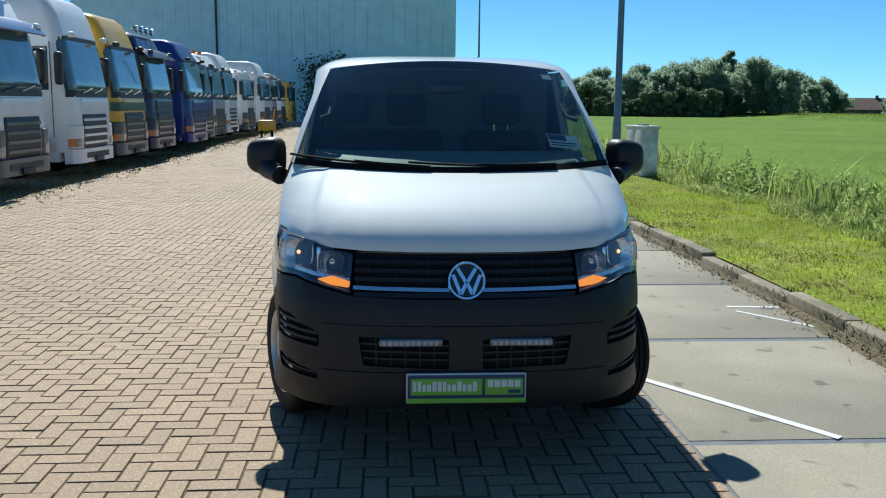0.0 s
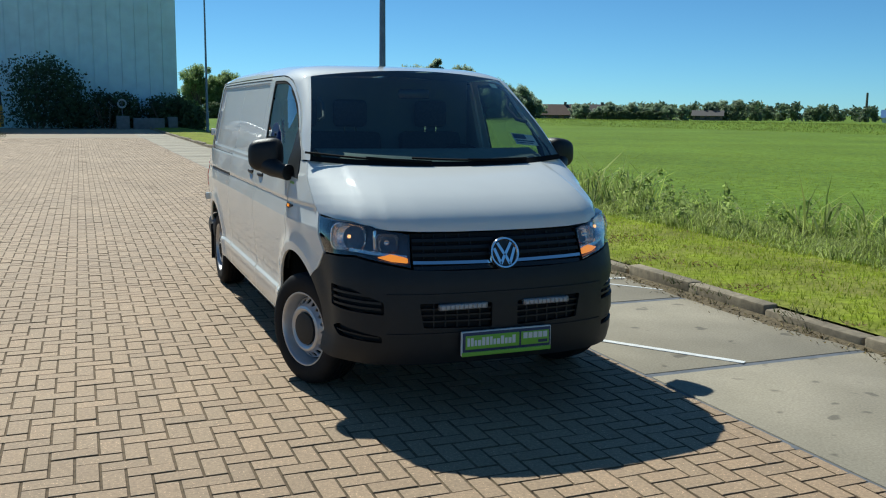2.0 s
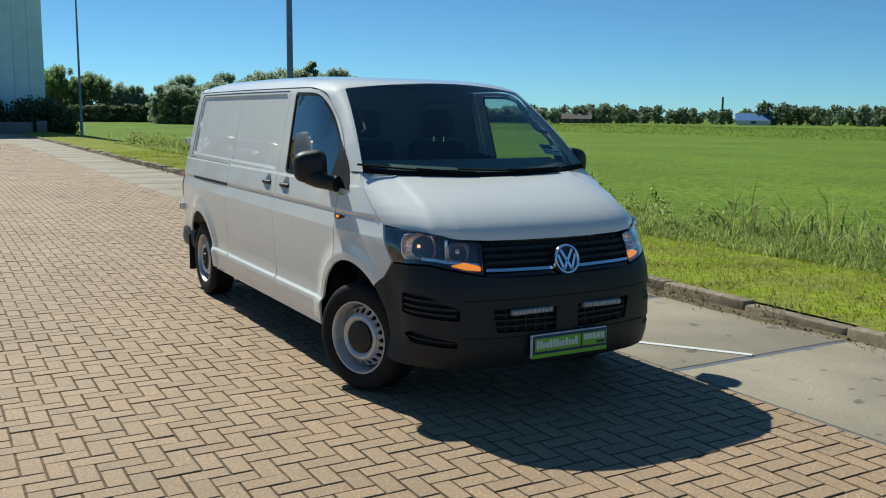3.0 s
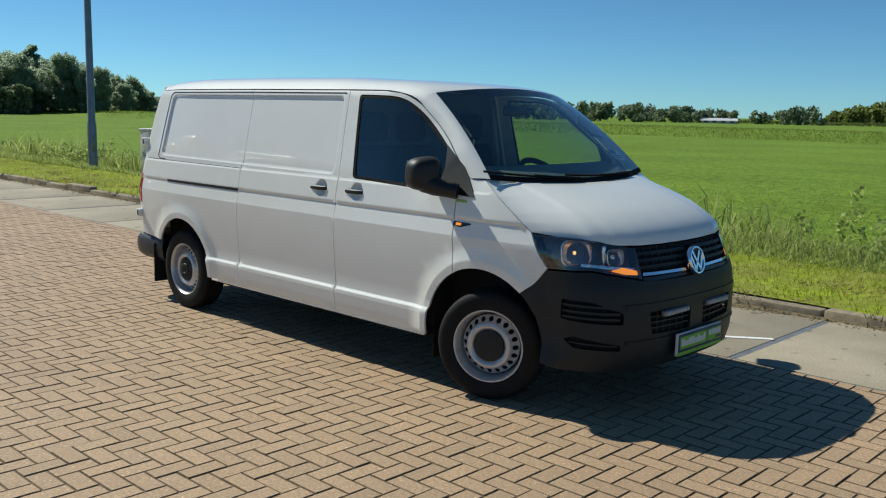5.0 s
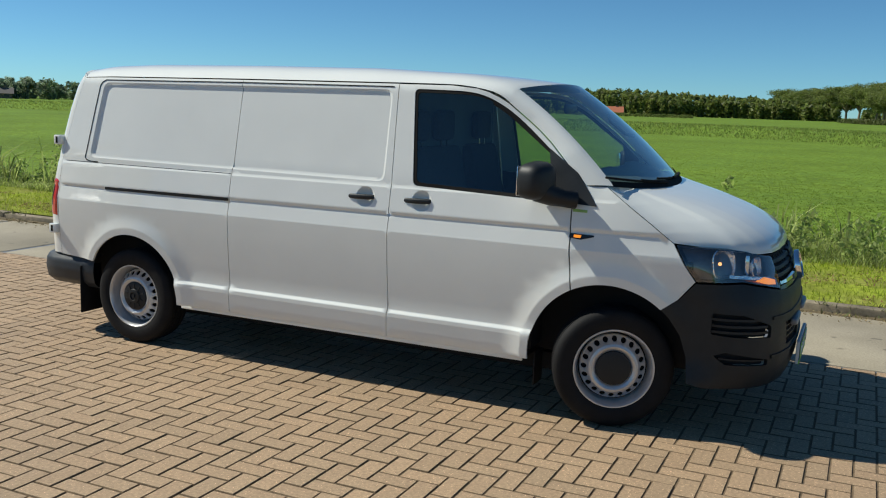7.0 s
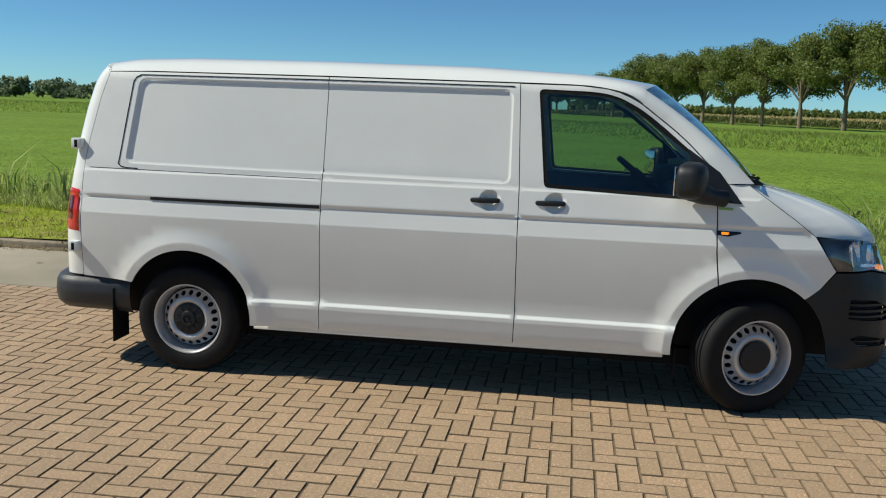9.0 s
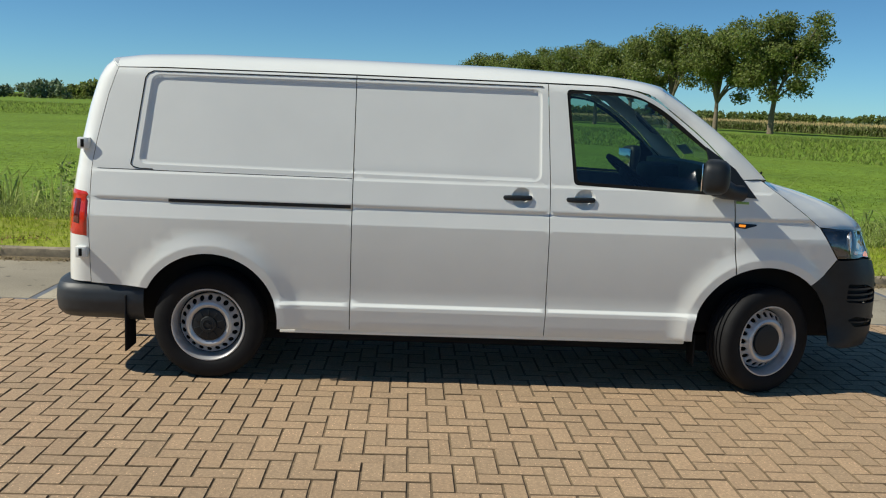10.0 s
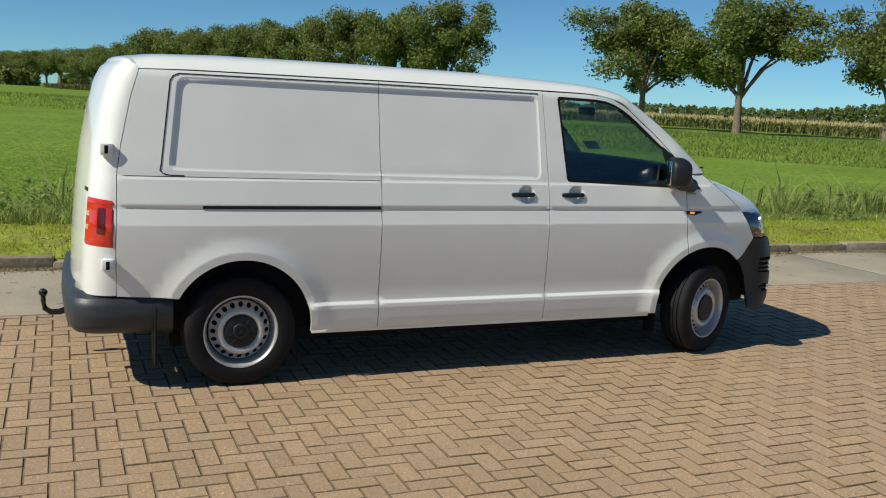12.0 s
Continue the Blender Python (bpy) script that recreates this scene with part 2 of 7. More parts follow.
def sheet(name, outline, holes, inner, lift, mat, parent, label="", step=0.03, rim=0.014, loops=(), smooth=32, hole_rim=True, creases=(), normal=None):
    """A pressed sheet: outline and holes in a plane (u, v), filled with triangles through the inner points and lifted into space by
    lift(u, v, depth); its edges turn inward by rim."""
    outer = resample(outline, step)
    cut = [resample(h, step) for h in holes]
    extra = [resample(l, step) for l in loops]
    pts, edges = [], []
    for loop in (outer, *cut, *extra):
        n0 = len(pts)
        pts += loop
        edges += [(n0 + i, n0 + (i + 1) % len(loop)) for i in range(len(loop))]
    border = np.array([p for l in (outer, *cut, *extra) for p in l])
    last = {}
    for q in inner:
        if inside(outline, *q) and not any(inside(h, *q) for h in holes) and np.min(np.sum((border - q) ** 2, axis=1)) > (0.3 * step) ** 2:
            z = round(float(q[1]), 4)
            if z in creases:
                if z in last and q[0] - pts[last[z]][0] < 0.1:
                    edges.append((last[z], len(pts)))
                last[z] = len(pts)
            pts.append(q)
    from mathutils import geometry
    v2, _, tri, *_ = geometry.delaunay_2d_cdt([Vector(p) for p in pts], edges, [], 0, 1e-5)
    verts = [lift(v.x, v.y, 0.0) for v in v2]
    faces = []
    for f in tri:
        cx, cy = sum(v2[i].x for i in f) / 3, sum(v2[i].y for i in f) / 3
        if inside(outline, cx, cy) and not any(inside(h, cx, cy) for h in holes):
            faces.append(tuple(f))
    for loop in (outer, *(cut if hole_rim else ())):
        n0 = len(verts)
        for p in loop:
            verts += [lift(*p, 0.0), lift(*p, rim)]
        m = len(loop)
        faces += [(n0 + 2 * i, n0 + 2 * ((i + 1) % m), n0 + 2 * ((i + 1) % m) + 1, n0 + 2 * i + 1) for i in range(m)]
    ob = mesh_object(name, verts, faces, mat, parent, label, 0)
    bm = bmesh.new()
    bm.from_mesh(ob.data)
    bmesh.ops.delete(bm, geom=[v for v in bm.verts if not v.link_faces], context="VERTS")
    bmesh.ops.recalc_face_normals(bm, faces=bm.faces)
    bm.to_mesh(ob.data)
    bm.free()
    ob.data.polygons.foreach_set("use_smooth", [True] * len(ob.data.polygons))
    ob.data.set_sharp_from_angle(angle=radians(smooth))
    if normal:
        me, known, turned = ob.data, {}, []
        for f in me.polygons:
            for i in f.vertices:
                if len(f.vertices) == 3 and i not in known:
                    known[i] = normal(me.vertices[i].co)
                turned.append(known[i] if len(f.vertices) == 3 else f.normal.copy())
        me.normals_split_custom_set(turned)
    return ob


def patch(name, nu, nv, at, mat, parent, label="", smooth=32, thick=0.0):
    """A grid surface: at(u, v) with u and v from 0 to 1."""
    verts = [at(i / nu, j / nv) for j in range(nv + 1) for i in range(nu + 1)]
    faces = [(j * (nu + 1) + i, j * (nu + 1) + i + 1, (j + 1) * (nu + 1) + i + 1, (j + 1) * (nu + 1) + i) for j in range(nv) for i in range(nu)]
    return mesh_object(name, verts, faces, mat, parent, label, smooth)


def path_at(points, t):
    """The point at t (0 to 1) along a line of points, by even arc length."""
    pts = [Vector(p) for p in points]
    d = [0.0]
    for a, b in zip(pts, pts[1:]):
        d.append(d[-1] + (b - a).length)
    s = t * d[-1]
    for i in range(len(pts) - 1):
        if s <= d[i + 1] or i == len(pts) - 2:
            return pts[i].lerp(pts[i + 1], (s - d[i]) / max(1e-9, d[i + 1] - d[i]))


# ---- the van: its side profile and plan ----
PROFILE_Z = (0.26, 0.31, 0.33, 0.455, 0.478, 0.497, 0.53, 0.65, 0.80, 0.93, 0.978, 0.984, 1.066, 1.072, 1.086, 1.10, 1.235, 1.25, 1.30, 1.40, 1.60, 1.80, 1.84, 1.87, 1.90)
PROFILE_X = (0.89, 0.925, 0.934, 0.947, 0.946, 0.929, 0.927, 0.938, 0.948, 0.952, 0.952, 0.950, 0.931, 0.927, 0.935, 0.934, 0.909, 0.900, 0.893, 0.873, 0.833, 0.790, 0.778, 0.758, 0.72)
FRONT_AXLE, REAR_AXLE, FRONT_ARCH, REAR_ARCH, ARCH_Z = 0.925, 4.305, 0.438, 0.412, 0.362
RECESS = rounded([(4.725, 1.29), (4.665, 1.812), (2.345, 1.812), (2.335, 1.268)], 0.05)
RECESS_OUT = rounded([(4.731, 1.285), (4.670, 1.817), (2.340, 1.817), (2.330, 1.263)], 0.053)
RECESS_DEEP = rounded([(4.699, 1.312), (4.643, 1.790), (2.367, 1.790), (2.357, 1.289)], 0.043)
RECESS_IN = rounded([(4.705, 1.307), (4.648, 1.795), (2.362, 1.795), (2.352, 1.284)], 0.046)


HANDLE_Y = (2.095, 2.475)
BOWLS = [(hy - 0.028 + r * math.cos(a * math.tau / 24), 1.170 + r / 1.05 * math.sin(a * math.tau / 24)) for hy in HANDLE_Y for r in (0.012, 0.024, 0.036, 0.048, 0.058, 0.062, 0.067) for a in range(24)]


def edge_distance(loop, px, py):
    best = 9.0
    for (ax, ay), (bx, by) in zip(loop, loop[1:] + loop[:1]):
        dx, dy = bx - ax, by - ay
        t = max(0.0, min(1.0, ((px - ax) * dx + (py - ay) * dy) / (dx * dx + dy * dy + 1e-12)))
        best = min(best, math.hypot(px - ax - t * dx, py - ay - t * dy))
    return best


def half_width(y, z):
    """Half the van's width at y along it and z up: the pressed side of the body."""
    x = float(np.interp(z, PROFILE_Z, PROFILE_X))
    lower = max(0.0, min(1.0, (1.30 - z) / 0.4))
    if y < 1.25:
        x -= float(np.interp(z, (0.94, 1.06), (0.12, 0.16))) * ((1.25 - y) / 1.0) ** 2.2
        x -= 0.012 * max(0.0, min(1.0, (0.52 - z) / 0.03)) * max(0.0, min(1.0, (1.40 - y) / 0.05))
        x -= 0.022 * max(0.0, min(1.0, (z - 1.06) / 0.26)) ** 1.5 * max(0.0, min(1.0, (1.24 - y) / 0.2))
    if y < 2.0 and z > 1.25:
        k = min(1.0, (2.0 - y) / 0.85)
        x -= 0.065 * k * k * (3 - 2 * k) * min(1.0, (z - 1.25) / 0.4)
    if y > 4.2:
        x -= 0.035 * ((y - 4.2) / 0.8) ** 2
    for cy, r in ((FRONT_AXLE, FRONT_ARCH), (REAR_AXLE, REAR_ARCH)):
        d = math.hypot(y - cy, z - ARCH_Z) - r
        if d < 0.16:
            x += 0.017 * (1 - max(0.0, min(1.0, (d - 0.045) / 0.090))) ** 1.4
    if 2.3 < y < 4.75 and 1.25 < z < 1.83 and inside(RECESS, y, z):
        x -= 0.014 * min(1.0, edge_distance(RECESS, y, z) / 0.015)
    for hy in HANDLE_Y:
        d = math.hypot(y - hy + 0.028, (z - 1.170) * 1.05)
        if d < 0.064:
            x -= 0.030 * (1 - (d / 0.064) ** 2)
    return x


def side_lift(sign):
    def lift(y, z, depth):
        return (sign * (half_width(y, z) - depth), y, z)
    return lift


def side_normal(sign):
    """The outward direction of the pressed side at a point on it."""
    def normal(co):
        e, y, z = 0.002, co.y, co.z
        return Vector((sign, (half_width(y - e, z) - half_width(y + e, z)) / (2 * e), (half_width(y, z - e) - half_width(y, z + e)) / (2 * e))).normalized()
    return normal


def arc(cy, r, a0, a1, n=26):
    return [(cy + r * math.cos(radians(a0 + (a1 - a0) * i / n)), ARCH_Z + r * math.sin(radians(a0 + (a1 - a0) * i / n))) for i in range(n + 1)]


SIDE_CREASES = (0.451, 0.459, 0.474, 0.482, 0.493, 0.501, 0.972, 0.978, 0.984, 0.990, 1.062, 1.066, 1.072, 1.079, 1.086, 1.1, 1.106, 1.231, 1.238, 1.25, 1.255)
SIDE_ROWS = sorted(set(SIDE_CREASES) | {0.31, 0.33, 0.39, 0.53, 0.59, 0.65, 0.72, 0.80, 0.86, 0.93, 1.03, 1.14, 1.18, 1.30, 1.35, 1.40, 1.50, 1.60, 1.70, 1.80, 1.84})
SIDE_GRID = [(float(y), z) for y in np.arange(0.45, 5.1, 0.06) for z in SIDE_ROWS]
for cy_, r_ in ((FRONT_AXLE, FRONT_ARCH), (REAR_AXLE, REAR_ARCH)):
    SIDE_GRID = [p for p in SIDE_GRID if p[1] < 0.51 or math.hypot(p[0] - cy_, p[1] - ARCH_Z) > r_ + 0.128]
    for dr in (0.015, 0.030, 0.040, 0.055, 0.075, 0.095, 0.112, 0.124):
        SIDE_GRID += arc(cy_, r_ + dr, -10, 190, 46)

RECESS_PAD = [(4.745, 1.275), (4.685, 1.826), (2.325, 1.826), (2.315, 1.252)]
RECESS_CORE = [(4.685, 1.328), (4.63, 1.772), (2.382, 1.772), (2.372, 1.304)]
SIDE_GRID = [p for p in SIDE_GRID if not inside(RECESS_PAD, *p) or inside(RECESS_CORE, *p)]
van = thing("van", "white long panel van with black bumpers and steel wheels", "van")

ROOF_EDGE = [(1.600, 1.757), (1.66, 1.790), (1.73, 1.819), (1.80, 1.837), (1.95, 1.850), (2.31, 1.853), (3.46, 1.856), (4.60, 1.853), (4.88, 1.845)]
A_SEAM = [(1.128, 0.75), (1.150, 0.95), (1.160, 1.205)]
PILLAR_OUT = [(1.095, 1.320), (1.150, 1.372), (1.195, 1.412), (1.250, 1.468), (1.322, 1.540), (1.395, 1.603), (1.468, 1.659), (1.540, 1.712), (1.600, 1.757)]
PILLAR_EDGE = [(1.160, 1.372)] + [(y + 0.004, z - 0.004) for y, z in PILLAR_OUT[2:-1]]
WINDOW = rounded([(2.196, 1.822), (2.137, 1.256), (1.200, 1.222), (1.205, 1.392), (1.326, 1.508), (1.460, 1.619), (1.535, 1.677), (1.600, 1.722), (1.665, 1.758), (1.730, 1.787), (1.80, 1.806), (1.886, 1.816)], [0.03, 0.03, 0.01, 0.01, 0, 0, 0, 0.03, 0.03, 0.03, 0.03, 0.05])
DOOR = ([(2.3045, 1.848), (2.2775, 1.25), (2.2695, 0.50), (2.2735, 0.326), (1.362, 0.326)] + arc(FRONT_AXLE, FRONT_ARCH, -4, 61.5)
        + A_SEAM + PILLAR_EDGE + [(1.604, 1.752), (1.664, 1.785), (1.733, 1.814), (1.803, 1.832), (1.96, 1.846)])
SLIDER = [(2.3095, 1.849), (2.2825, 1.25), (2.2745, 0.50), (2.2785, 0.326), (3.4575, 0.326), (3.4575, 1.852)]
QUARTER = ([(3.4625, 1.852), (3.4625, 0.326), (3.895, 0.326)] + arc(REAR_AXLE, REAR_ARCH, 184, 27)
           + [(4.72, 0.555), (5.008, 0.568), (5.010, 0.85), (5.000, 1.27), (4.975, 1.43), (4.920, 1.69), (4.872, 1.845), (4.60, 1.850)])
FENDER = ([(1.152, 1.205), (1.142, 0.95), (1.120, 0.752)] + arc(FRONT_AXLE, FRONT_ARCH, 63.5, 131, 22)
          + [(0.555, 0.755), (0.475, 0.855), (0.535, 0.94), (0.600, 1.045), (0.72, 1.135), (0.85, 1.225), (0.985, 1.320), (1.092, 1.317), (1.152, 1.367)])

for sign in (-1, 1):
    lift = side_lift(sign)
    shade = side_normal(sign) if sign < 0 else None
    fender = sheet("fender", FENDER, [], SIDE_GRID, lift, WHITE_PAINT, van, creases=SIDE_CREASES, normal=shade)
    door = sheet("front_door", DOOR, [WINDOW], SIDE_GRID + BOWLS, lift, WHITE_PAINT, van, creases=SIDE_CREASES, normal=shade)
    slider = sheet("sliding_door" if sign < 0 else "side_panel", SLIDER, [], SIDE_GRID + BOWLS, lift, WHITE_PAINT, van, loops=(RECESS_OUT, RECESS, RECESS_IN, RECESS_DEEP), smooth=20, creases=SIDE_CREASES, normal=shade)
    quarter = sheet("rear_quarter_panel", QUARTER, [], SIDE_GRID, lift, WHITE_PAINT, van, loops=(RECESS_OUT, RECESS, RECESS_IN, RECESS_DEEP), smooth=20, creases=SIDE_CREASES, normal=shade)
    def shrunk(d):
        cy = sum(y for y, _ in WINDOW) / len(WINDOW)
        cz = 1.50
        return [(y + math.copysign(min(d, abs(y - cy)), cy - y), z + math.copysign(min(d, abs(z - cz)), cz - z)) for y, z in WINDOW]
    glass_pane = sheet("side_window", shrunk(0.004), [], [], lambda y, z, d, s=sign: (s * (half_width(y, z) - 0.008 - d), y, z), SIDE_GLASS, door, "dark tinted glass", rim=0.003)
    sheet("window_seal", shrunk(0.001), [shrunk(0.020)], [], lambda y, z, d, s=sign: (s * (half_width(y, z) - 0.003 - d), y, z), SEAL, door, "black rubber window seal", rim=0.004)

# windscreen and its pillars
def screen_at(u, v, out=0.0):
    s = 2 * u - 1
    bx, by, bz = 0.836 * s, 0.80 + 0.152 * s * s, 1.290 + 0.037 * s * s
    tx, ty, tz = 0.676 * s, 1.475 + 0.107 * s * s, 1.885 - 0.046 * s * s
    k = 4 * v * (1 - v) * 0.02
    return (bx + (tx - bx) * v, by + (ty - by) * v - k - 0.7 * out, bz + (tz - bz) * v + k + 0.7 * out)


def pillar_at(sign, u, v):
    """The windscreen pillar: u from the door's seam to the glass, v from its foot to the roof."""
    p = path_at([(a, b, 0) for a, b in PILLAR_OUT], v)
    a = Vector((sign * (half_width(p.x, p.y) - 0.001), p.x, p.y + 0.002))
    b = Vector(screen_at(0.5 + 0.5 * sign, v))
    c = a.lerp(b, u)
    bulge = math.sin(math.pi * u) ** 0.8 * (0.010 + 0.012 * min(1.0, v * 3))
    return (c.x + sign * bulge * 0.8, c.y - bulge * 0.6, c.z + bulge * 0.3)


# roof
def roof_point(u, v):
    p = path_at([(a, b, 0) for a, b in ROOF_EDGE], v)
    y, ze = p.x, p.y
    s = 2 * u - 1
    k = abs(s)
    xe = half_width(y, ze) - 0.001
    crown = float(np.interp(y, (1.5, 1.6, 1.75, 2.0, 2.6, 3.5, 4.4, 4.75, 4.9), (1.882, 1.890, 1.906, 1.930, 1.956, 1.963, 1.960, 1.946, 1.919)))
    f = (1 - k ** 9) * 0.80 + (1 - k ** 2.4) * 0.20
    yy = y + 0.07 * (1 - s * s) * max(0.0, (v - 0.93) / 0.07)
    if k > 0.955:
        f = max(f * 0.9, 0.004 + 0.09 * min(1.0, (1 - k) / 0.02))
    q = Vector((s * xe, yy, ze + 0.004 + (crown - ze) * f))
    if v < 0.14:
        t = s / 0.86
        if k <= 0.86:
            a = Vector(screen_at(0.5 + 0.5 * t, 1.0))
        else:
            a = Vector(pillar_at(math.copysign(1, s), 1 - (k - 0.86) / 0.14, 1.0))
        w = v / 0.14
        w = w * w * (3 - 2 * w)
        b = q.copy()
        q = Vector((a.x + (b.x - a.x) * w, a.y + (b.y - a.y) * (v / 0.14), a.z + (b.z - a.z) * (1 - (1 - v / 0.14) ** 1.8)))
    return tuple(q)


us = [0, 0.004, 0.01, 0.02, 0.035, 0.055, 0.08, 0.11, 0.15, 0.2, 0.27, 0.35, 0.43, 0.5]
us = us + [1 - u for u in us[-2::-1]]
verts = [roof_point(u, j / 60) for j in range(61) for u in us]
nn = len(us)
faces = [(j * nn + i, j * nn + i + 1, (j + 1) * nn + i + 1, (j + 1) * nn + i) for j in range(60) for i in range(nn - 1)]
mesh_object("roof", verts, faces, WHITE_PAINT, van, smooth=40)


patch("windscreen", 30, 16, screen_at, CAR_GLASS, van, "large tinted windscreen")


for sign in (-1, 1):
    patch("windscreen_pillar", 10, 40, lambda u, v, sign=sign: pillar_at(sign, u, v), WHITE_PAINT, van)

# bonnet
HOOD_FRONT = [(-(half_width(0.600, 1.047) - 0.003), 0.600, 1.050), (-0.815, 0.455, 1.035), (-0.72, 0.295, 1.012), (-0.60, 0.195, 0.995), (-0.45, 0.145, 0.988), (-0.25, 0.122, 0.985), (0, 0.115, 0.984)]
HOOD_FRONT = HOOD_FRONT + [(-x, y, z) for x, y, z in HOOD_FRONT[-2::-1]]
HOOD_SIDE = [(half_width(y, z) - 0.003, y, z + 0.003) for y, z in ((0.600, 1.047), (0.66, 1.092), (0.72, 1.137), (0.785, 1.182), (0.85, 1.227), (0.92, 1.275), (0.985, 1.322))]
HOOD_END = HOOD_SIDE[-1]


def hood_at(u, v):
    f = path_at(HOOD_FRONT, u)
    s = 2 * u - 1
    b = Vector((HOOD_END[0] * s, 0.79 + (HOOD_END[1] - 0.79) * s * s, 1.288 + (HOOD_END[2] - 1.288) * s * s))
    d0, d1 = path_at([(-x, y, z) for x, y, z in HOOD_SIDE], v), path_at(HOOD_SIDE, v)
    c00, c10 = Vector(HOOD_FRONT[0]), Vector(HOOD_FRONT[-1])
    c01, c11 = Vector((-HOOD_END[0], HOOD_END[1], HOOD_END[2])), Vector(HOOD_END)
    p = f.lerp(b, v) + d0.lerp(d1, u) - (c00 * (1 - u) * (1 - v) + c10 * u * (1 - v) + c01 * (1 - u) * v + c11 * u * v)
    k = 1 - abs(s) ** 4
    ridge = max(0.0, min(1.0, (0.65 + 0.13 * v - abs(s)) / 0.04 + 0.5))
    lift_ = (0.062 * k * v ** 0.5 * (1 - v) / 0.385 + 0.012 * ridge * (1 - (1 - v) ** 6) * (1 - 0.6 * v))
    return (p.x, p.y - 0.3 * lift_ * (1 - v), p.z + lift_)


patch("bonnet", 128, 48, hood_at, WHITE_PAINT, van, smooth=40)

# rear doors: a curved shell round the tail
def tail_y(z):
    return float(np.interp(z, (0.5, 0.6, 0.85, 1.12, 1.37, 1.62, 1.78, 1.86, 1.90), (5.165, 5.16, 5.15, 5.128, 5.10, 5.053, 5.010, 4.970, 4.920)))


SEAM_Y = [(0.57, 5.012), (0.85, 5.014), (1.27, 5.004), (1.43, 4.979), (1.69, 4.924), (1.845, 4.876), (1.90, 4.85)]


def tail_at(sign):
    def at(u, v):
        z = 0.572 + (1.281 + 0.037 * min(1.0, u / 0.30) ** 0.6) * v
        ys = float(np.interp(z, [a for a, _ in SEAM_Y], [b for _, b in SEAM_Y]))
        xs = half_width(min(ys, 5.0), min(z, 1.86)) - 0.002
        yr = tail_y(z)
        a, b, c = Vector((xs, ys)), Vector((xs - 0.004, yr - 0.045)), Vector((xs - 0.055, yr + 0.004))
        e, d = Vector((xs - 0.17, yr + 0.028)), Vector((0.003, yr + 0.080))
        if u < 0.5:
            t = u / 0.5
            q = (1 - t) ** 3 * a + 3 * t * (1 - t) ** 2 * b + 3 * t * t * (1 - t) * c + t ** 3 * e
        else:
            q = e.lerp(d, (u - 0.5) / 0.5)
            q.y += 0.012 * math.sin(math.pi * (u - 0.5) / 0.5)
        return (sign * q.x, q.y, z)
    return at


for sign in (-1, 1):
    patch("rear_door", 24, 40, tail_at(sign), WHITE_PAINT, van)


def roof_lip(u, v):
    """The short curve from the end of the roof down to the top of the rear doors."""
    a = Vector(roof_point(u, 1.0))
    top = tail_at(math.copysign(1, 2 * u - 1))
    lo, hi = 0.0, 1.0
    for _ in range(18):
        mid = (lo + hi) / 2
        lo, hi = (mid, hi) if abs(top(mid, 1.0)[0]) > abs(a.x) else (lo, mid)
    b = Vector(top(lo, 1.0)) + Vector((0, 0.002, -0.004))
    c = a.lerp(b, v)
    out = 0.012 * math.sin(math.pi * v)
    return (c.x, c.y + out, c.z + out * 0.6)


patch("roof_lip", 60, 6, roof_lip, WHITE_PAINT, van, smooth=60)


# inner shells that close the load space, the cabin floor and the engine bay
# near-black, so the shade in gaps and wheel arches is in their colour
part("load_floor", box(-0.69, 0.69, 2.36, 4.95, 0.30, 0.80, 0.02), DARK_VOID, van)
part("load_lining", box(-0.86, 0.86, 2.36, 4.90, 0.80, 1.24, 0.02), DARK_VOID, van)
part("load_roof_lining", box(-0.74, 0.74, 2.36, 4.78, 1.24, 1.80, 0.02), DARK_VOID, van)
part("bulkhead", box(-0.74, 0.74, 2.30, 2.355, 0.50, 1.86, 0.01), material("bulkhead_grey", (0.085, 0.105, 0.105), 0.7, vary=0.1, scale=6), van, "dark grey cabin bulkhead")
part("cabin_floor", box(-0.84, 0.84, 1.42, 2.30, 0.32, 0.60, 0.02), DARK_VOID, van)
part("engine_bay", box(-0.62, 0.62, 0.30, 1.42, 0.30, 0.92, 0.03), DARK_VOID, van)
# boxes added to stop sunlight leaking through the cab onto the ground
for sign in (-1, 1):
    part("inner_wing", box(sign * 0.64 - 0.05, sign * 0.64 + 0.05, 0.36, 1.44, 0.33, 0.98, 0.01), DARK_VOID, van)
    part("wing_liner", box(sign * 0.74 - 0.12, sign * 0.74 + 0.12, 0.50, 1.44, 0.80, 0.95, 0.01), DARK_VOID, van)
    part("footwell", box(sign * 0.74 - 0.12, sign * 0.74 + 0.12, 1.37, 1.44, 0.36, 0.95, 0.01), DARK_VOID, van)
# unseen box added to deepen the shade under the van
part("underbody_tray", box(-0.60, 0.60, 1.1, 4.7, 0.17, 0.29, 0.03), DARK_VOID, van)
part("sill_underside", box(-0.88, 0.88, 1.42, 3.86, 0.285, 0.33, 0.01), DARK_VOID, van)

# ---- nose: plan curve by arc length, leaning back with height ----
PLAN = [(0, 0), (0.2, 0.004), (0.4, 0.020), (0.55, 0.052), (0.66, 0.098), (0.75, 0.160), (0.815, 0.240), (0.878, 0.340), (0.912, 0.450), (0.930, 0.560), (0.938, 0.720)]
PLAN_S = [0.0]
for (xa, ya), (xb, yb) in zip(PLAN, PLAN[1:]):
    PLAN_S.append(PLAN_S[-1] + math.dist((xa, ya), (xb, yb)))
LEAN_Z = (0.25, 0.30, 0.36, 0.45, 0.60, 0.68, 0.74, 0.80, 0.83, 0.90, 0.985, 1.05)
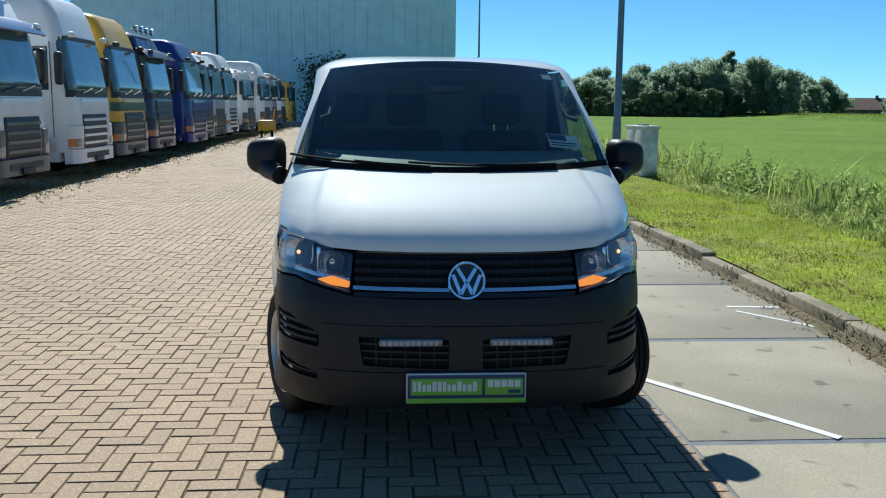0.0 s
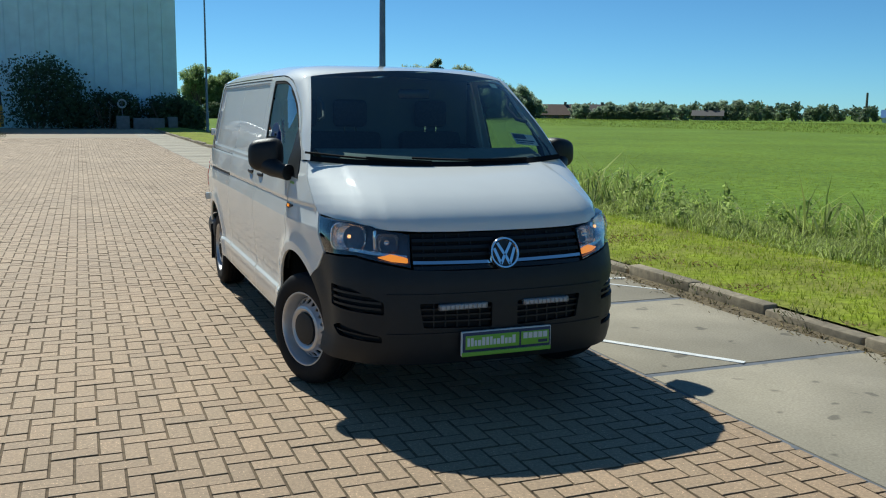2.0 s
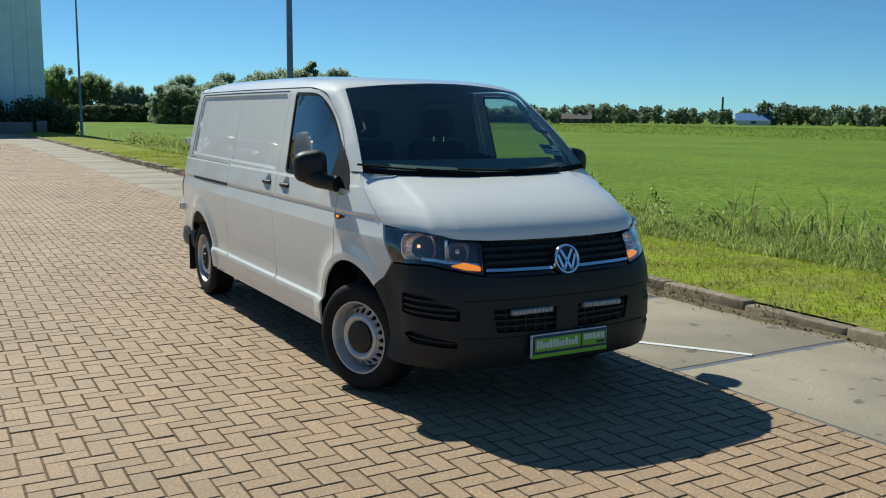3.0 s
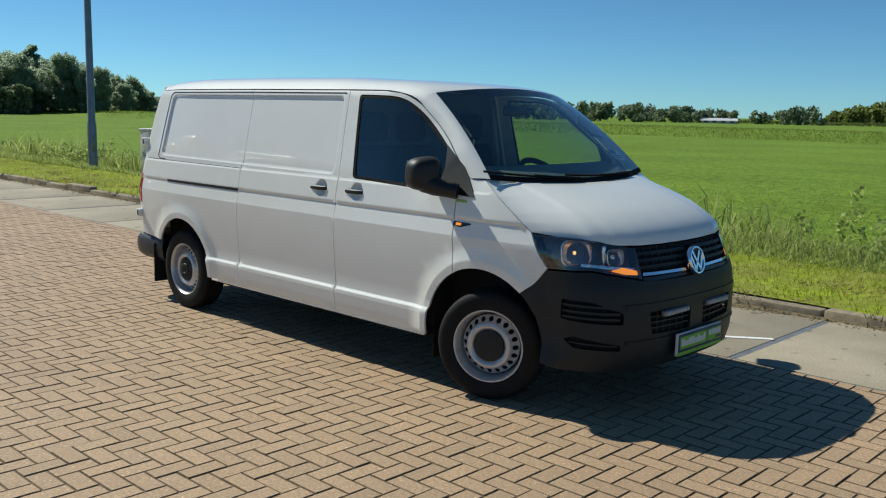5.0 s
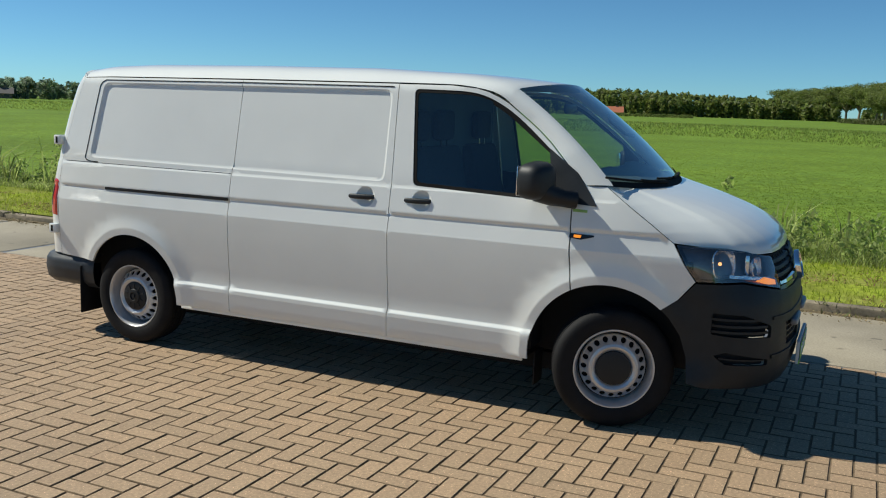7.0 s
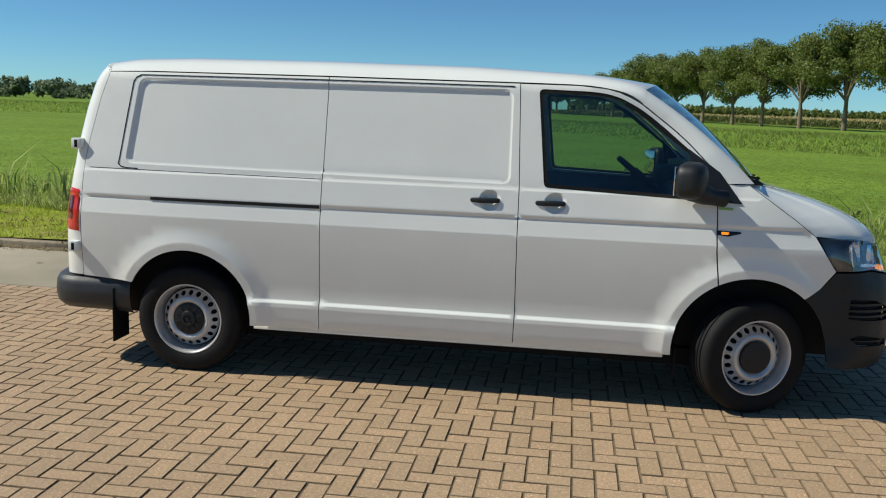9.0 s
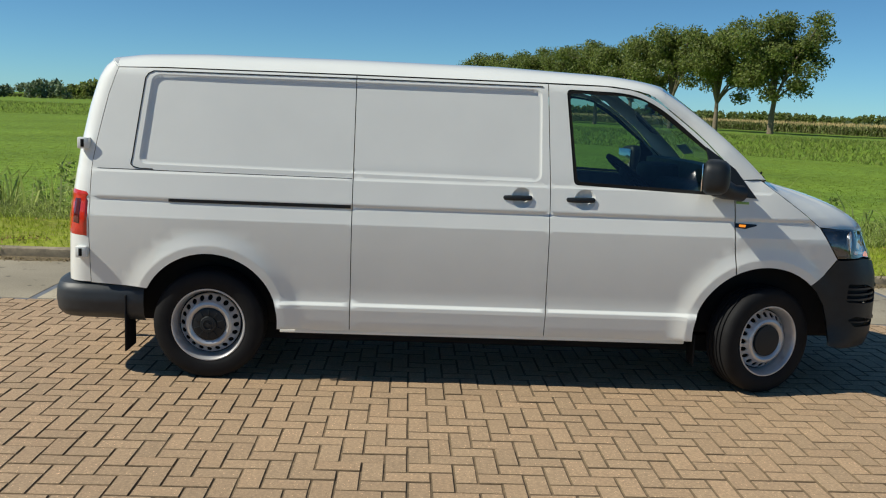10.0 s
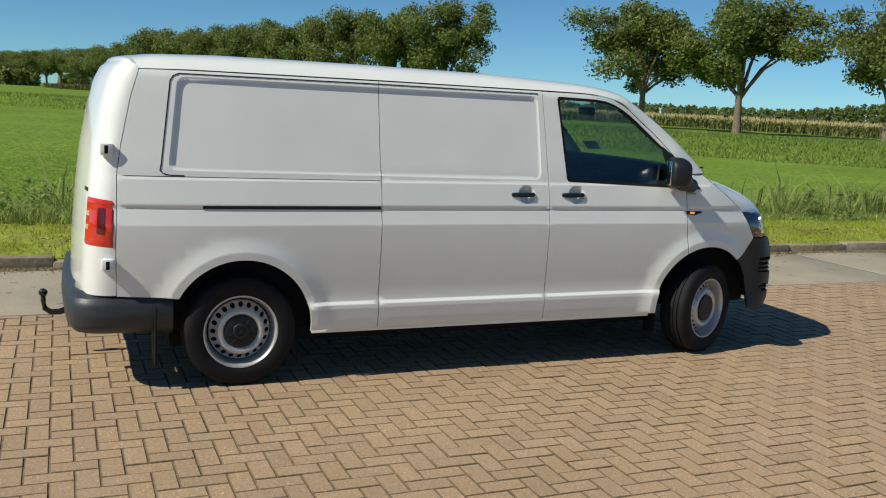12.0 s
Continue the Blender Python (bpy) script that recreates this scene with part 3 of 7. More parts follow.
LEAN_IN = (0.045, 0.022, 0.006, 0.0, 0.0, 0.006, 0.012, 0.030, 0.042, 0.068, 0.105, 0.135)


def sx(x):
    return float(np.interp(x, [p[0] for p in PLAN], PLAN_S))


def sy(y):
    return float(np.interp(y, [p[1] for p in PLAN], PLAN_S))


def nose(s, z, depth=0.0):
    a = abs(s)
    x, y = float(np.interp(a, PLAN_S, [p[0] for p in PLAN])), float(np.interp(a, PLAN_S, [p[1] for p in PLAN]))
    x2, y2 = float(np.interp(a + 0.03, PLAN_S, [p[0] for p in PLAN])), float(np.interp(a + 0.03, PLAN_S, [p[1] for p in PLAN]))
    x1, y1 = float(np.interp(max(0, a - 0.03), PLAN_S, [p[0] for p in PLAN])), float(np.interp(max(0, a - 0.03), PLAN_S, [p[1] for p in PLAN]))
    d = Vector((x2 - x1, y2 - y1)).normalized()
    n = Vector((-d.y, d.x))
    o = float(np.interp(z, LEAN_Z, LEAN_IN)) * (1 - 0.55 * max(0.0, min(1.0, (a - 0.75) / 0.45))) + depth
    px, py = x + n.x * o, y + n.y * o
    if a > 0.9 and z > 0.3:
        w = min(1.0, (a - 0.9) / 0.25) * min(1.0, (z - 0.3) / 0.12)
        px += (half_width(y, max(z, 0.53)) - 0.002 - depth - px) * w
        py += (y - py) * w
    return (math.copysign(px, s) if s else 0.0, py, z)


NOSE_GRID = [(s, z) for s in np.arange(-1.38, 1.39, 0.05) for z in (0.30, 0.33, 0.36, 0.40, 0.45, 0.53, 0.60, 0.64, 0.68, 0.71, 0.74, 0.77, 0.80, 0.83, 0.87, 0.90, 0.94, 0.985, 1.02)]


def both(loop):
    """A loop over the whole nose from its half: the half's points and their mirror images."""
    return loop + [(-s, z) for s, z in loop[::-1] if s > 1e-6]


def flip(loop):
    return [(-s, z) for s, z in loop]


BUMPER = both([(0, 0.286), (sx(0.70), 0.284), (sy(0.40), 0.292), (sy(0.480), 0.312), (sy(0.497), 0.45), (sy(0.535), 0.565), (sy(0.595), 0.652), (sy(0.640), 0.697), (sy(0.552), 0.750), (sy(0.472), 0.846), (sx(0.80), 0.850), (sx(0.66), 0.822), (sx(0.51), 0.796), (sx(0.3), 0.788), (0, 0.786)])
INTAKE = rounded([(sx(0.075), 0.612), (sx(0.075), 0.478), (sx(0.455), 0.490), (sx(0.478), 0.622)], 0.012)
CORNER = rounded([(sx(0.655), 0.560), (sx(0.655), 0.625), (sx(0.80), 0.690), (sy(0.375), 0.700), (sy(0.38), 0.585), (sx(0.82), 0.572)], 0.014)
SLOT = rounded([(sx(0.665), 0.408), (sx(0.665), 0.442), (sy(0.30), 0.492), (sy(0.36), 0.470), (sy(0.30), 0.425)], 0.012)
holes = [INTAKE, flip(INTAKE), CORNER, flip(CORNER), SLOT, flip(SLOT)]
bumper = sheet("front_bumper", BUMPER, holes, NOSE_GRID, nose, BLACK_PLASTIC, van, "unpainted black plastic bumper", rim=0.02)
# near-black sheets give the shade behind the bumper's openings
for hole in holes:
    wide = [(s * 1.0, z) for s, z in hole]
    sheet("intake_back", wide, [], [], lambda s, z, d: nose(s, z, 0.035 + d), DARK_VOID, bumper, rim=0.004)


def nose_bar(name, s0, s1, z0, z1, h, depth, mat, parent, n=10, out=0.012):
    """A slat that follows the nose from s0, z0 to s1, z1: h high, its face depth behind the surface."""
    vs, fs = [], []
    for i in range(n + 1):
        s, z = s0 + (s1 - s0) * i / n, z0 + (z1 - z0) * i / n
        vs += [nose(s, z - h / 2, depth + out), nose(s, z - h / 2 * 0.8, depth), nose(s, z + h / 2 * 0.8, depth), nose(s, z + h / 2, depth + out)]
    for i in range(n):
        for k in range(3):
            fs.append((4 * i + k, 4 * i + 4 + k, 4 * i + 5 + k, 4 * i + 1 + k))
    ob = mesh_object(name, vs, fs, mat, parent)
    return ob


for sign in (-1, 1):
    for z in (0.517, 0.550, 0.583):
        nose_bar("slat", sign * sx(0.075), sign * sx(0.468), z, z + 0.006, 0.011, 0.010, BLACK_PLASTIC, bumper)
    for x in (0.14, 0.205, 0.27, 0.335, 0.40):
        a, b = nose(sign * sx(x), 0.48, 0.018), nose(sign * sx(x), 0.615, 0.018)
        part("grille_bar", tube([a, b], 0.005, 6), BLACK_PLASTIC, bumper)
    for k, z in enumerate((0.588, 0.620, 0.655)):
        nose_bar("slat", sign * sx(0.67), sign * sy(0.376), z, z + 0.012, 0.016, 0.008, BLACK_PLASTIC, bumper)
    nose_bar("slat", sign * sx(0.68), sign * sy(0.33), 0.436, 0.456, 0.010, 0.008, BLACK_PLASTIC, bumper)

for z in (0.452, 0.662):
    nose_bar("bumper_ridge", -sx(0.64), sx(0.64), z, z, 0.022, -0.007, BLACK_PLASTIC, bumper, 30, 0.012)

# radiator grille with its chrome strip and round badge
GRILLE = both([(0, 0.786), (sx(0.3), 0.788), (sx(0.505), 0.796), (sx(0.512), 0.90), (sx(0.515), 0.976), (sx(0.3), 0.974), (0, 0.973)])
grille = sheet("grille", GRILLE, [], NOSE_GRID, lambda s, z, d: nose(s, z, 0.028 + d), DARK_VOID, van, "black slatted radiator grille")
for sign in (-1, 1):
    for z in (0.868, 0.905, 0.942):
        nose_bar("slat", sign * sx(0.04), sign * sx(0.510), z, z + 0.002, 0.022, 0.006, BLACK_PLASTIC, grille, 14, 0.02)
    for x in (0.17, 0.24, 0.31, 0.38, 0.45):
        part("grille_bar", tube([nose(sign * sx(x), 0.85, 0.016), nose(sign * sx(x), 0.972, 0.016)], 0.004, 6), BLACK_PLASTIC, grille)
    nose_bar("chrome_strip", sign * sx(0.07), sign * sx(0.508), 0.828, 0.834, 0.020, -0.002, CHROME, grille, 14, 0.014)
nose_bar("lower_lip", -sx(0.505), sx(0.505), 0.803, 0.803, 0.026, 0.008, GLOSS_BLACK, grille, 24, 0.016)
badge_pose = pose(0, 0.030, 0.872, -14, 0, 0) @ pose(0, 0, 0, 0, 0, -90)
badge = part("badge", lathe([(0.0, -0.004), (0.068, -0.004), (0.070, 0.010), (0.074, 0.016), (0.082, 0.016), (0.086, 0.008), (0.086, -0.012)], 40), CHROME, van, "round chrome badge")
badge.matrix_basis = badge_pose
bm = bmesh.new()
bmesh.ops.create_circle(bm, cap_ends=True, radius=0.0685, segments=36)
bmesh.ops.transform(bm, matrix=pose(0.0, 0, 0, 0, 90, 0), verts=bm.verts)
bmesh.ops.translate(bm, vec=(0.002, 0, 0), verts=bm.verts)
part("badge_field", bm, material("badge_dark", (0.012, 0.014, 0.018), 0.3), badge)
for (ya, za), (yb, zb) in (((-0.040, 0.054), (-0.004, -0.006)), ((0.040, 0.054), (0.004, -0.006)), ((-0.060, 0.026), (-0.026, -0.060)), ((0.060, 0.026), (0.026, -0.060)), ((-0.026, -0.060), (-0.002, -0.012)), ((0.026, -0.060), (0.002, -0.012))):
    d = Vector((0, yb - ya, zb - za)).normalized()
    n = Vector((0, -d.z, d.y)) * 0.0078
    a, b = Vector((0, ya, za)), Vector((0, yb, zb))
    bm = bmesh.new()
    ring = [bm.verts.new(p + Vector((x, 0, 0))) for x in (0.003, 0.011) for p in (a - n, a + n, b + n, b - n)]
    bm.faces.new(ring[4:])
    for k in range(4):
        bm.faces.new((ring[k], ring[(k + 1) % 4], ring[4 + (k + 1) % 4], ring[4 + k]))
    bmesh.ops.recalc_face_normals(bm, faces=bm.faces)
    part("badge_bar", bm, CHROME, badge)

# headlamps
LAMP_BACK = material("lamp_housing", (0.11, 0.115, 0.125), 0.25, 0.4, vary=0.15, scale=40)
REFLECTOR = material("lamp_reflector", (0.85, 0.86, 0.87), 0.22, 1.0, vary=0.05, scale=60, bump=0.5, bump_scale=70)
LAMP = [(sx(0.522), 0.974), (sx(0.65), 0.990), (sx(0.76), 1.012), (sx(0.85), 1.030), (sy(0.585), 1.040), (sy(0.525), 0.935), (sy(0.468), 0.858), (sx(0.80), 0.862), (sx(0.665), 0.834), (sx(0.522), 0.808)]
for sign in (-1, 1):
    loop = LAMP if sign > 0 else flip(LAMP)
    lamp = sheet("headlamp", loop, [], NOSE_GRID, lambda s, z, d: nose(s, z, 0.075 + d), LAMP_BACK, van, "clear headlamp with chrome reflectors")
    sheet("lamp_rim", loop, [[(s * 0.985 + sign * 0.0125, (z - 0.92) * 0.93 + 0.92) for s, z in loop]], [], lambda s, z, d: nose(s, z, 0.004 + d), GLOSS_BLACK, lamp, rim=0.07)
    lens = sheet("lens", loop, [], NOSE_GRID, lambda s, z, d: nose(s, z, -0.001 + d), LAMP_GLASS, lamp, rim=0.004)
    for x, z, rw, rh, glow in ((0.858, 0.950, 0.092, 0.074, True), (0.662, 0.926, 0.060, 0.050, False)):
        bm = bmesh.new()
        rings = []
        for f, dpt in ((1.06, 0.0), (1.0, -0.004), (0.93, 0.014), (0.76, 0.034), (0.48, 0.050), (0.16, 0.058)):
            rings.append([bm.verts.new((math.copysign(abs(math.cos(q)) ** 0.6, math.cos(q)) * rw * f, dpt, math.copysign(abs(math.sin(q)) ** 0.6, math.sin(q)) * rh * f)) for q in [k * math.tau / 32 for k in range(32)]])
        for ra, rb in zip(rings, rings[1:]):
            for k in range(32):
                bm.faces.new((ra[k], ra[(k + 1) % 32], rb[(k + 1) % 32], rb[k]))
        bm.faces.new(rings[-1])
        c = Vector(nose(sign * sx(x), z, 0.042))
        turn = Matrix.Translation(c) @ pose(0, 0, 0, -8, 0, sign * (28 if glow else 14))
        bowl = part("reflector", bm, REFLECTOR, lamp, smooth=4)
        bowl.matrix_basis = turn
        bm = bmesh.new()
        bmesh.ops.create_uvsphere(bm, u_segments=12, v_segments=8, radius=0.010 if glow else 0.016)
        bulb = part("bulb", bm, LAMP_GLOW if glow else CHROME, lamp)
        bulb.matrix_basis = turn @ Matrix.Translation((0, 0.026, 0))
    divider = part("divider", box(-0.010, 0.010, -0.012, 0.012, -0.055, 0.055, 0.006), CHROME, lamp)
    divider.matrix_basis = Matrix.Translation(nose(sign * sx(0.735), 0.938, 0.040))
    nose_bar("lamp_sill", sign * sx(0.54), sign * sx(0.84), 0.858, 0.885, 0.020, 0.030, REFLECTOR, lamp, 8, 0.02)
    amber = [(sign * sx(x), z) for x, z in ((0.705, 0.854), (0.63, 0.872), (0.535, 0.852), (0.535, 0.828), (0.62, 0.835))]
    sheet("indicator_lamp", rounded(amber, 0.008), [], NOSE_GRID, lambda s, z, d: nose(s, z, 0.016 + d), INDICATOR, lamp, rim=0.02)

# light bars, name board
for sign in (-1, 1):
    bar = thing("light_bar", "slim silver light bar", "light")
    bar.parent = bumper
    for k in ("label", "category"):
        del bar[k]
    ax = 0.245 * sign
    part("housing", box(ax - 0.14, ax + 0.14, -0.012, 0.022, 0.584, 0.619, 0.009), material("bar_housing", (0.24, 0.245, 0.25), 0.4, 0.4), bar)
    for k in range(10):
        part("diode_cell", box(ax - 0.128 + k * 0.0256, ax - 0.128 + k * 0.0256 + 0.021, -0.0165, -0.006, 0.590, 0.613, 0.004), material("bar_lens", (0.42, 0.43, 0.44), 0.25), bar)

board = thing("name_board", "board", "sign")
for k in ("label", "category"):
    del board[k]
board.parent = van
board["label"] = "green and blue dealer name board"
GREEN_SIGN = material("sign_green", (0.22, 0.50, 0.05), 0.5, vary=0.04)
NAVY = material("sign_navy", (0.035, 0.05, 0.11), 0.5, vary=0.05)
SIGN_WHITE = material("sign_white", (0.72, 0.74, 0.72), 0.5, vary=0.03)
part("backing", box(-0.266, 0.266, -0.032, -0.014, 0.335, 0.468, 0.004), SIGN_WHITE, board)
part("panel", box(-0.260, 0.260, -0.036, -0.030, 0.357, 0.462, 0.002), NAVY, board)
part("foot_strip", box(-0.264, 0.264, -0.037, -0.028, 0.334, 0.356, 0.002), GREEN_SIGN, board)
part("green_field", box(-0.245, 0.070, -0.039, -0.034, 0.372, 0.446, 0.001), GREEN_SIGN, board)
part("green_field", box(0.082, 0.250, -0.039, -0.034, 0.372, 0.446, 0.001), GREEN_SIGN, board)
rng = random.Random(4)
x = -0.236
while x < 0.05:
    w, tall = rng.uniform(0.013, 0.019), rng.random() < 0.3
    part("lettering_bar", box(x, x + w, -0.0415, -0.037, 0.390, 0.434 if tall else 0.421, 0.0), SIGN_WHITE, board, smooth=0)
    x += w + 0.006
for k in range(5):
    part("lettering_bar", box(0.094 + k * 0.030, 0.118 + k * 0.030, -0.0415, -0.037, 0.408, 0.440, 0.0), SIGN_WHITE, board, smooth=0)
part("lettering_bar", box(0.185, 0.24, -0.0415, -0.037, 0.380, 0.396, 0.0), NAVY, board, smooth=0)

# ---- wheels ----
TYRE = [(0.214, -0.092), (0.226, -0.101), (0.250, -0.107), (0.285, -0.108), (0.308, -0.103), (0.323, -0.093), (0.331, -0.080), (0.3335, -0.068)]
for gx in (-0.052, -0.018, 0.018, 0.052):
    TYRE += [(0.3345, gx - 0.006), (0.3255, gx - 0.004), (0.3255, gx + 0.004), (0.3345, gx + 0.006)]
TYRE += [(0.3335, 0.068), (0.331, 0.080), (0.323, 0.093), (0.308, 0.103), (0.285, 0.108), (0.250, 0.107), (0.226, 0.101), (0.214, 0.092), (0.205, 0.05), (0.205, -0.05)]
tyre_mesh = part("tyre", lathe(TYRE, 72, True), RUBBER, None, smooth=30)
rim_mesh = part("wheel", lathe([(0.213, -0.088), (0.2225, -0.098), (0.2215, -0.102), (0.215, -0.102), (0.209, -0.094), (0.204, -0.075), (0.2005, -0.030), (0.190, -0.012), (0.184, -0.018), (0.181, -0.036)], 64), RIM_STEEL, None)
disc = [(0.181 * math.cos(k * math.tau / 64), 0.181 * math.sin(k * math.tau / 64)) for k in range(64)]
hub_hole = [(0.09 * math.cos(k * math.tau / 32), 0.09 * math.sin(k * math.tau / 32)) for k in range(32)]
vents = [[(0.160 * math.cos(j * math.tau / 20) + 0.0152 * math.cos(k * math.tau / 10), 0.160 * math.sin(j * math.tau / 20) + 0.0152 * math.sin(k * math.tau / 10)) for k in range(10)] for j in range(20)]
rings = [(r * math.cos(k * math.tau / 40), r * math.sin(k * math.tau / 40)) for r in (0.136, 0.122, 0.108) for k in range(40)]


def dish(u, v, d):
    r = math.hypot(u, v)
    return (float(np.interp(r, (0.09, 0.108, 0.120, 0.135, 0.150, 0.172, 0.181), (-0.066, -0.086, -0.092, -0.088, -0.064, -0.042, -0.036))) + d, u, v)


disc_mesh = sheet("wheel_disc", disc, [hub_hole] + vents, rings, dish, RIM_STEEL, None, step=0.012, rim=0.010)
back_mesh = part("brake_drum", lathe([(0.0, -0.02), (0.19, -0.02), (0.195, 0.06)], 32), DARK_VOID, None)
cap_plain = part("hub_cap", lathe([(0.096, -0.076), (0.095, -0.086), (0.094, -0.091), (0.075, -0.094), (0.045, -0.096), (0.0, -0.097)], 40), BLACK_PLASTIC, None)
cap_ribbed = part("hub_cap", lathe([(0.101, -0.078), (0.099, -0.086), (0.090, -0.090), (0.052, -0.089), (0.047, -0.100), (0.030, -0.102), (0.026, -0.094), (0.012, -0.095), (0.010, -0.104), (0.0, -0.104)], 40), BLACK_PLASTIC, None)
rib_mesh = part("cap_rib", box(-0.094, -0.084, -0.0035, 0.0035, 0.052, 0.090, 0.002), BLACK_PLASTIC, None)
templates = [tyre_mesh, rim_mesh, disc_mesh, back_mesh, cap_plain, cap_ribbed, rib_mesh]
for wx, wy, turn, ribbed in ((-0.818, 0.905, 21, False), (0.818, 0.905, 201, False), (-0.818, 4.31, 0, True), (0.818, 4.31, 180, True)):
    wheel = new("wheel", rim_mesh.data)
    wheel.parent = van
    wheel.matrix_basis = pose(wx, wy, 0.332, 0, 0, turn) @ pose(0, 0, 0, 37 if ribbed else 0, 0, 0)
    wheel["label"] = "silver steel wheel with a black cap"
    for name, src in (("tyre", tyre_mesh), ("wheel_disc", disc_mesh), ("brake_drum", back_mesh), ("hub_cap", cap_ribbed if ribbed else cap_plain)):
        ob = new(name, src.data)
        ob.parent = wheel
    if ribbed:
        for k in range(10):
            ob = new("cap_rib", rib_mesh.data)
            ob.parent = wheel
            ob.matrix_basis = pose(0, 0, 0, 36 * k, 0, 0)
for ob in templates:
    bpy.data.objects.remove(ob)

# ---- side fittings ----
def rounded_body(bm, sx_, sy_, sz_, power=2.8, nu=28, nv=16, m=None):
    """A smooth box-like body."""
    def f(a, p):
        return math.copysign(abs(a) ** (2 / p), a)
    rows = []
    for j in range(nv + 1):
        th = -math.pi / 2 + math.pi * j / nv
        rows.append([bm.verts.new((sx_ * f(math.cos(th), power) * f(math.cos(k * math.tau / nu), power), sy_ * f(math.cos(th), power) * f(math.sin(k * math.tau / nu), power), sz_ * f(math.sin(th), power))) for k in range(nu)] if 0 < j < nv else [bm.verts.new((0, 0, math.copysign(sz_, th)))])
    for a, b in zip(rows, rows[1:]):
        for k in range(nu):
            n = (k + 1) % nu
            if len(a) == 1:
                bm.faces.new((a[0], b[n], b[k]))
            elif len(b) == 1:
                bm.faces.new((a[k], a[n], b[0]))
            else:
                bm.faces.new((a[k], a[n], b[n], b[k]))
    if m is not None:
        bmesh.ops.transform(bm, matrix=m, verts=bm.verts)
    bmesh.ops.recalc_face_normals(bm, faces=bm.faces)


for sign in (-1, 1):
    bm = bmesh.new()
    rounded_body(bm, 0.106, 0.105, 0.104, 3.3)
    for v in bm.verts:
        if v.co.y > 0:
            v.co.y *= 0.50
        v.co.z *= 1.0 - 0.12 * (v.co.x * sign) / 0.105
    mirror = part("wing_mirror", bm, BLACK_PLASTIC, van, "black plastic wing mirror")
    mirror.matrix_basis = pose(sign * 1.020, 1.345, 1.340, 0, 0, sign * 22)
    part("mirror_glass", box(-0.080, 0.080, 0.0475, 0.0545, -0.080, 0.080, 0.003), CHROME, mirror)
    part("mirror_arm", tube([(0.0, -0.03, -0.045), (-sign * 0.06, -0.08, -0.072), (-sign * 0.11, -0.125, -0.088), (-sign * 0.165, -0.165, -0.095)], [0.066, 0.058, 0.046, 0.050], 14), BLACK_PLASTIC, mirror)
    tri = rounded([(1.018, 1.214), (1.318, 1.234), (1.302, 1.385), (1.328, 1.512), (1.148, 1.386)], 0.008)
    sheet("mirror_base", tri, [], [], lambda y, z, d, s=sign: (s * (half_width(y, z) + 0.006 - d), y, z), BLACK_PLASTIC, van, rim=0.02)
    for hy in HANDLE_Y:
        if sign > 0 and hy > 2.3:
            continue
        xh = half_width(hy, 1.21) + 0.022
        handle = part("door_handle", tube([(sign * (xh - 0.030), hy - 0.084, 1.170), (sign * (xh - 0.006), hy - 0.076, 1.170), (sign * xh, hy - 0.045, 1.169), (sign * xh, hy + 0.045, 1.168), (sign * (xh - 0.004), hy + 0.076, 1.168), (sign * (xh - 0.026), hy + 0.084, 1.167)], [0.011, 0.015, 0.016, 0.016, 0.014, 0.011], 10), BLACK_PLASTIC, van, "black door handle")
    rep = sheet("side_repeater", rounded([(1.148, 1.064), (1.155, 1.040), (1.09, 1.032), (1.015, 1.052), (1.02, 1.060)], 0.006), [], [], lambda y, z, d, s=sign: (s * (half_width(y, z) + 0.005 - d), y, z), GLOSS_BLACK, van, rim=0.01)
    sheet("repeater_glow", rounded([(1.128, 1.058), (1.128, 1.043), (1.09, 1.042), (1.085, 1.057)], 0.004), [], [], lambda y, z, d, s=sign: (s * (half_width(y, z) + 0.008 - d), y, z), INDICATOR, rep, rim=0.004)
    # recess groove, its shade drawn as dark bars, and the slide rail of the door
    groove = [(4.64, 1.258), (4.72, 1.260), (4.755, 1.268), (4.772, 1.285), (4.765, 1.32), (4.708, 1.79), (4.69, 1.818), (4.66, 1.832), (3.47, 1.836), (2.34, 1.832)]
    def along(points, n=8):
        return [(a[0] + (b[0] - a[0]) * k / n, a[1] + (b[1] - a[1]) * k / n) for a, b in zip(points, points[1:]) for k in range(n)] + [points[-1]]
    part("panel_groove", tube([(sign * (half_width(y, z) + 0.0004), y, z) for y, z in along(groove, 24)], 0.0034, 6), SEAL, van)
    part("panel_groove", tube([(sign * (half_width(y, z) - 0.0010), y, z) for y, z in along([(5.004, 1.252), (4.74, 1.252), (3.468, 1.246)])], 0.0026, 6), SEAL, van)
    if sign < 0:
        sheet("slide_rail", [(3.468, 1.070), (4.54, 1.072), (4.54, 1.091), (3.468, 1.091)], [], [], lambda y, z, d: (-(half_width(y, 1.10) + 0.0015 - d), y, z), DARK_VOID, van, "dark slide rail slot", rim=0.01)
    for z in (1.395, 0.755):
        xs = half_width(5.0, z)
        hinge = part("door_hinge", box(sign * xs - 0.030, sign * xs + 0.030, 5.020, 5.088, z - 0.034, z + 0.034, 0.009), WHITE_PAINT, van)
        part("hinge_slot", box(sign * (xs + 0.019) - 0.013, sign * (xs + 0.019) + 0.013, 5.046, 5.066, z - 0.023, z + 0.023, 0.002), SEAL, hinge)
    # tail lamp on the rear corner
    at = tail_at(sign)
    def tail_lamp(u, v, at=at, sign=sign, u0=0.015, u1=0.47, z0=0.852, z1=1.126, out=0.008):
        z = z0 + (z1 - z0) * v
        p = Vector(at(u0 + (u1 - u0) * u, (z - 0.572) / 1.318))
        edge = min(u, 1 - u, v * 1.5, (1 - v) * 1.5)
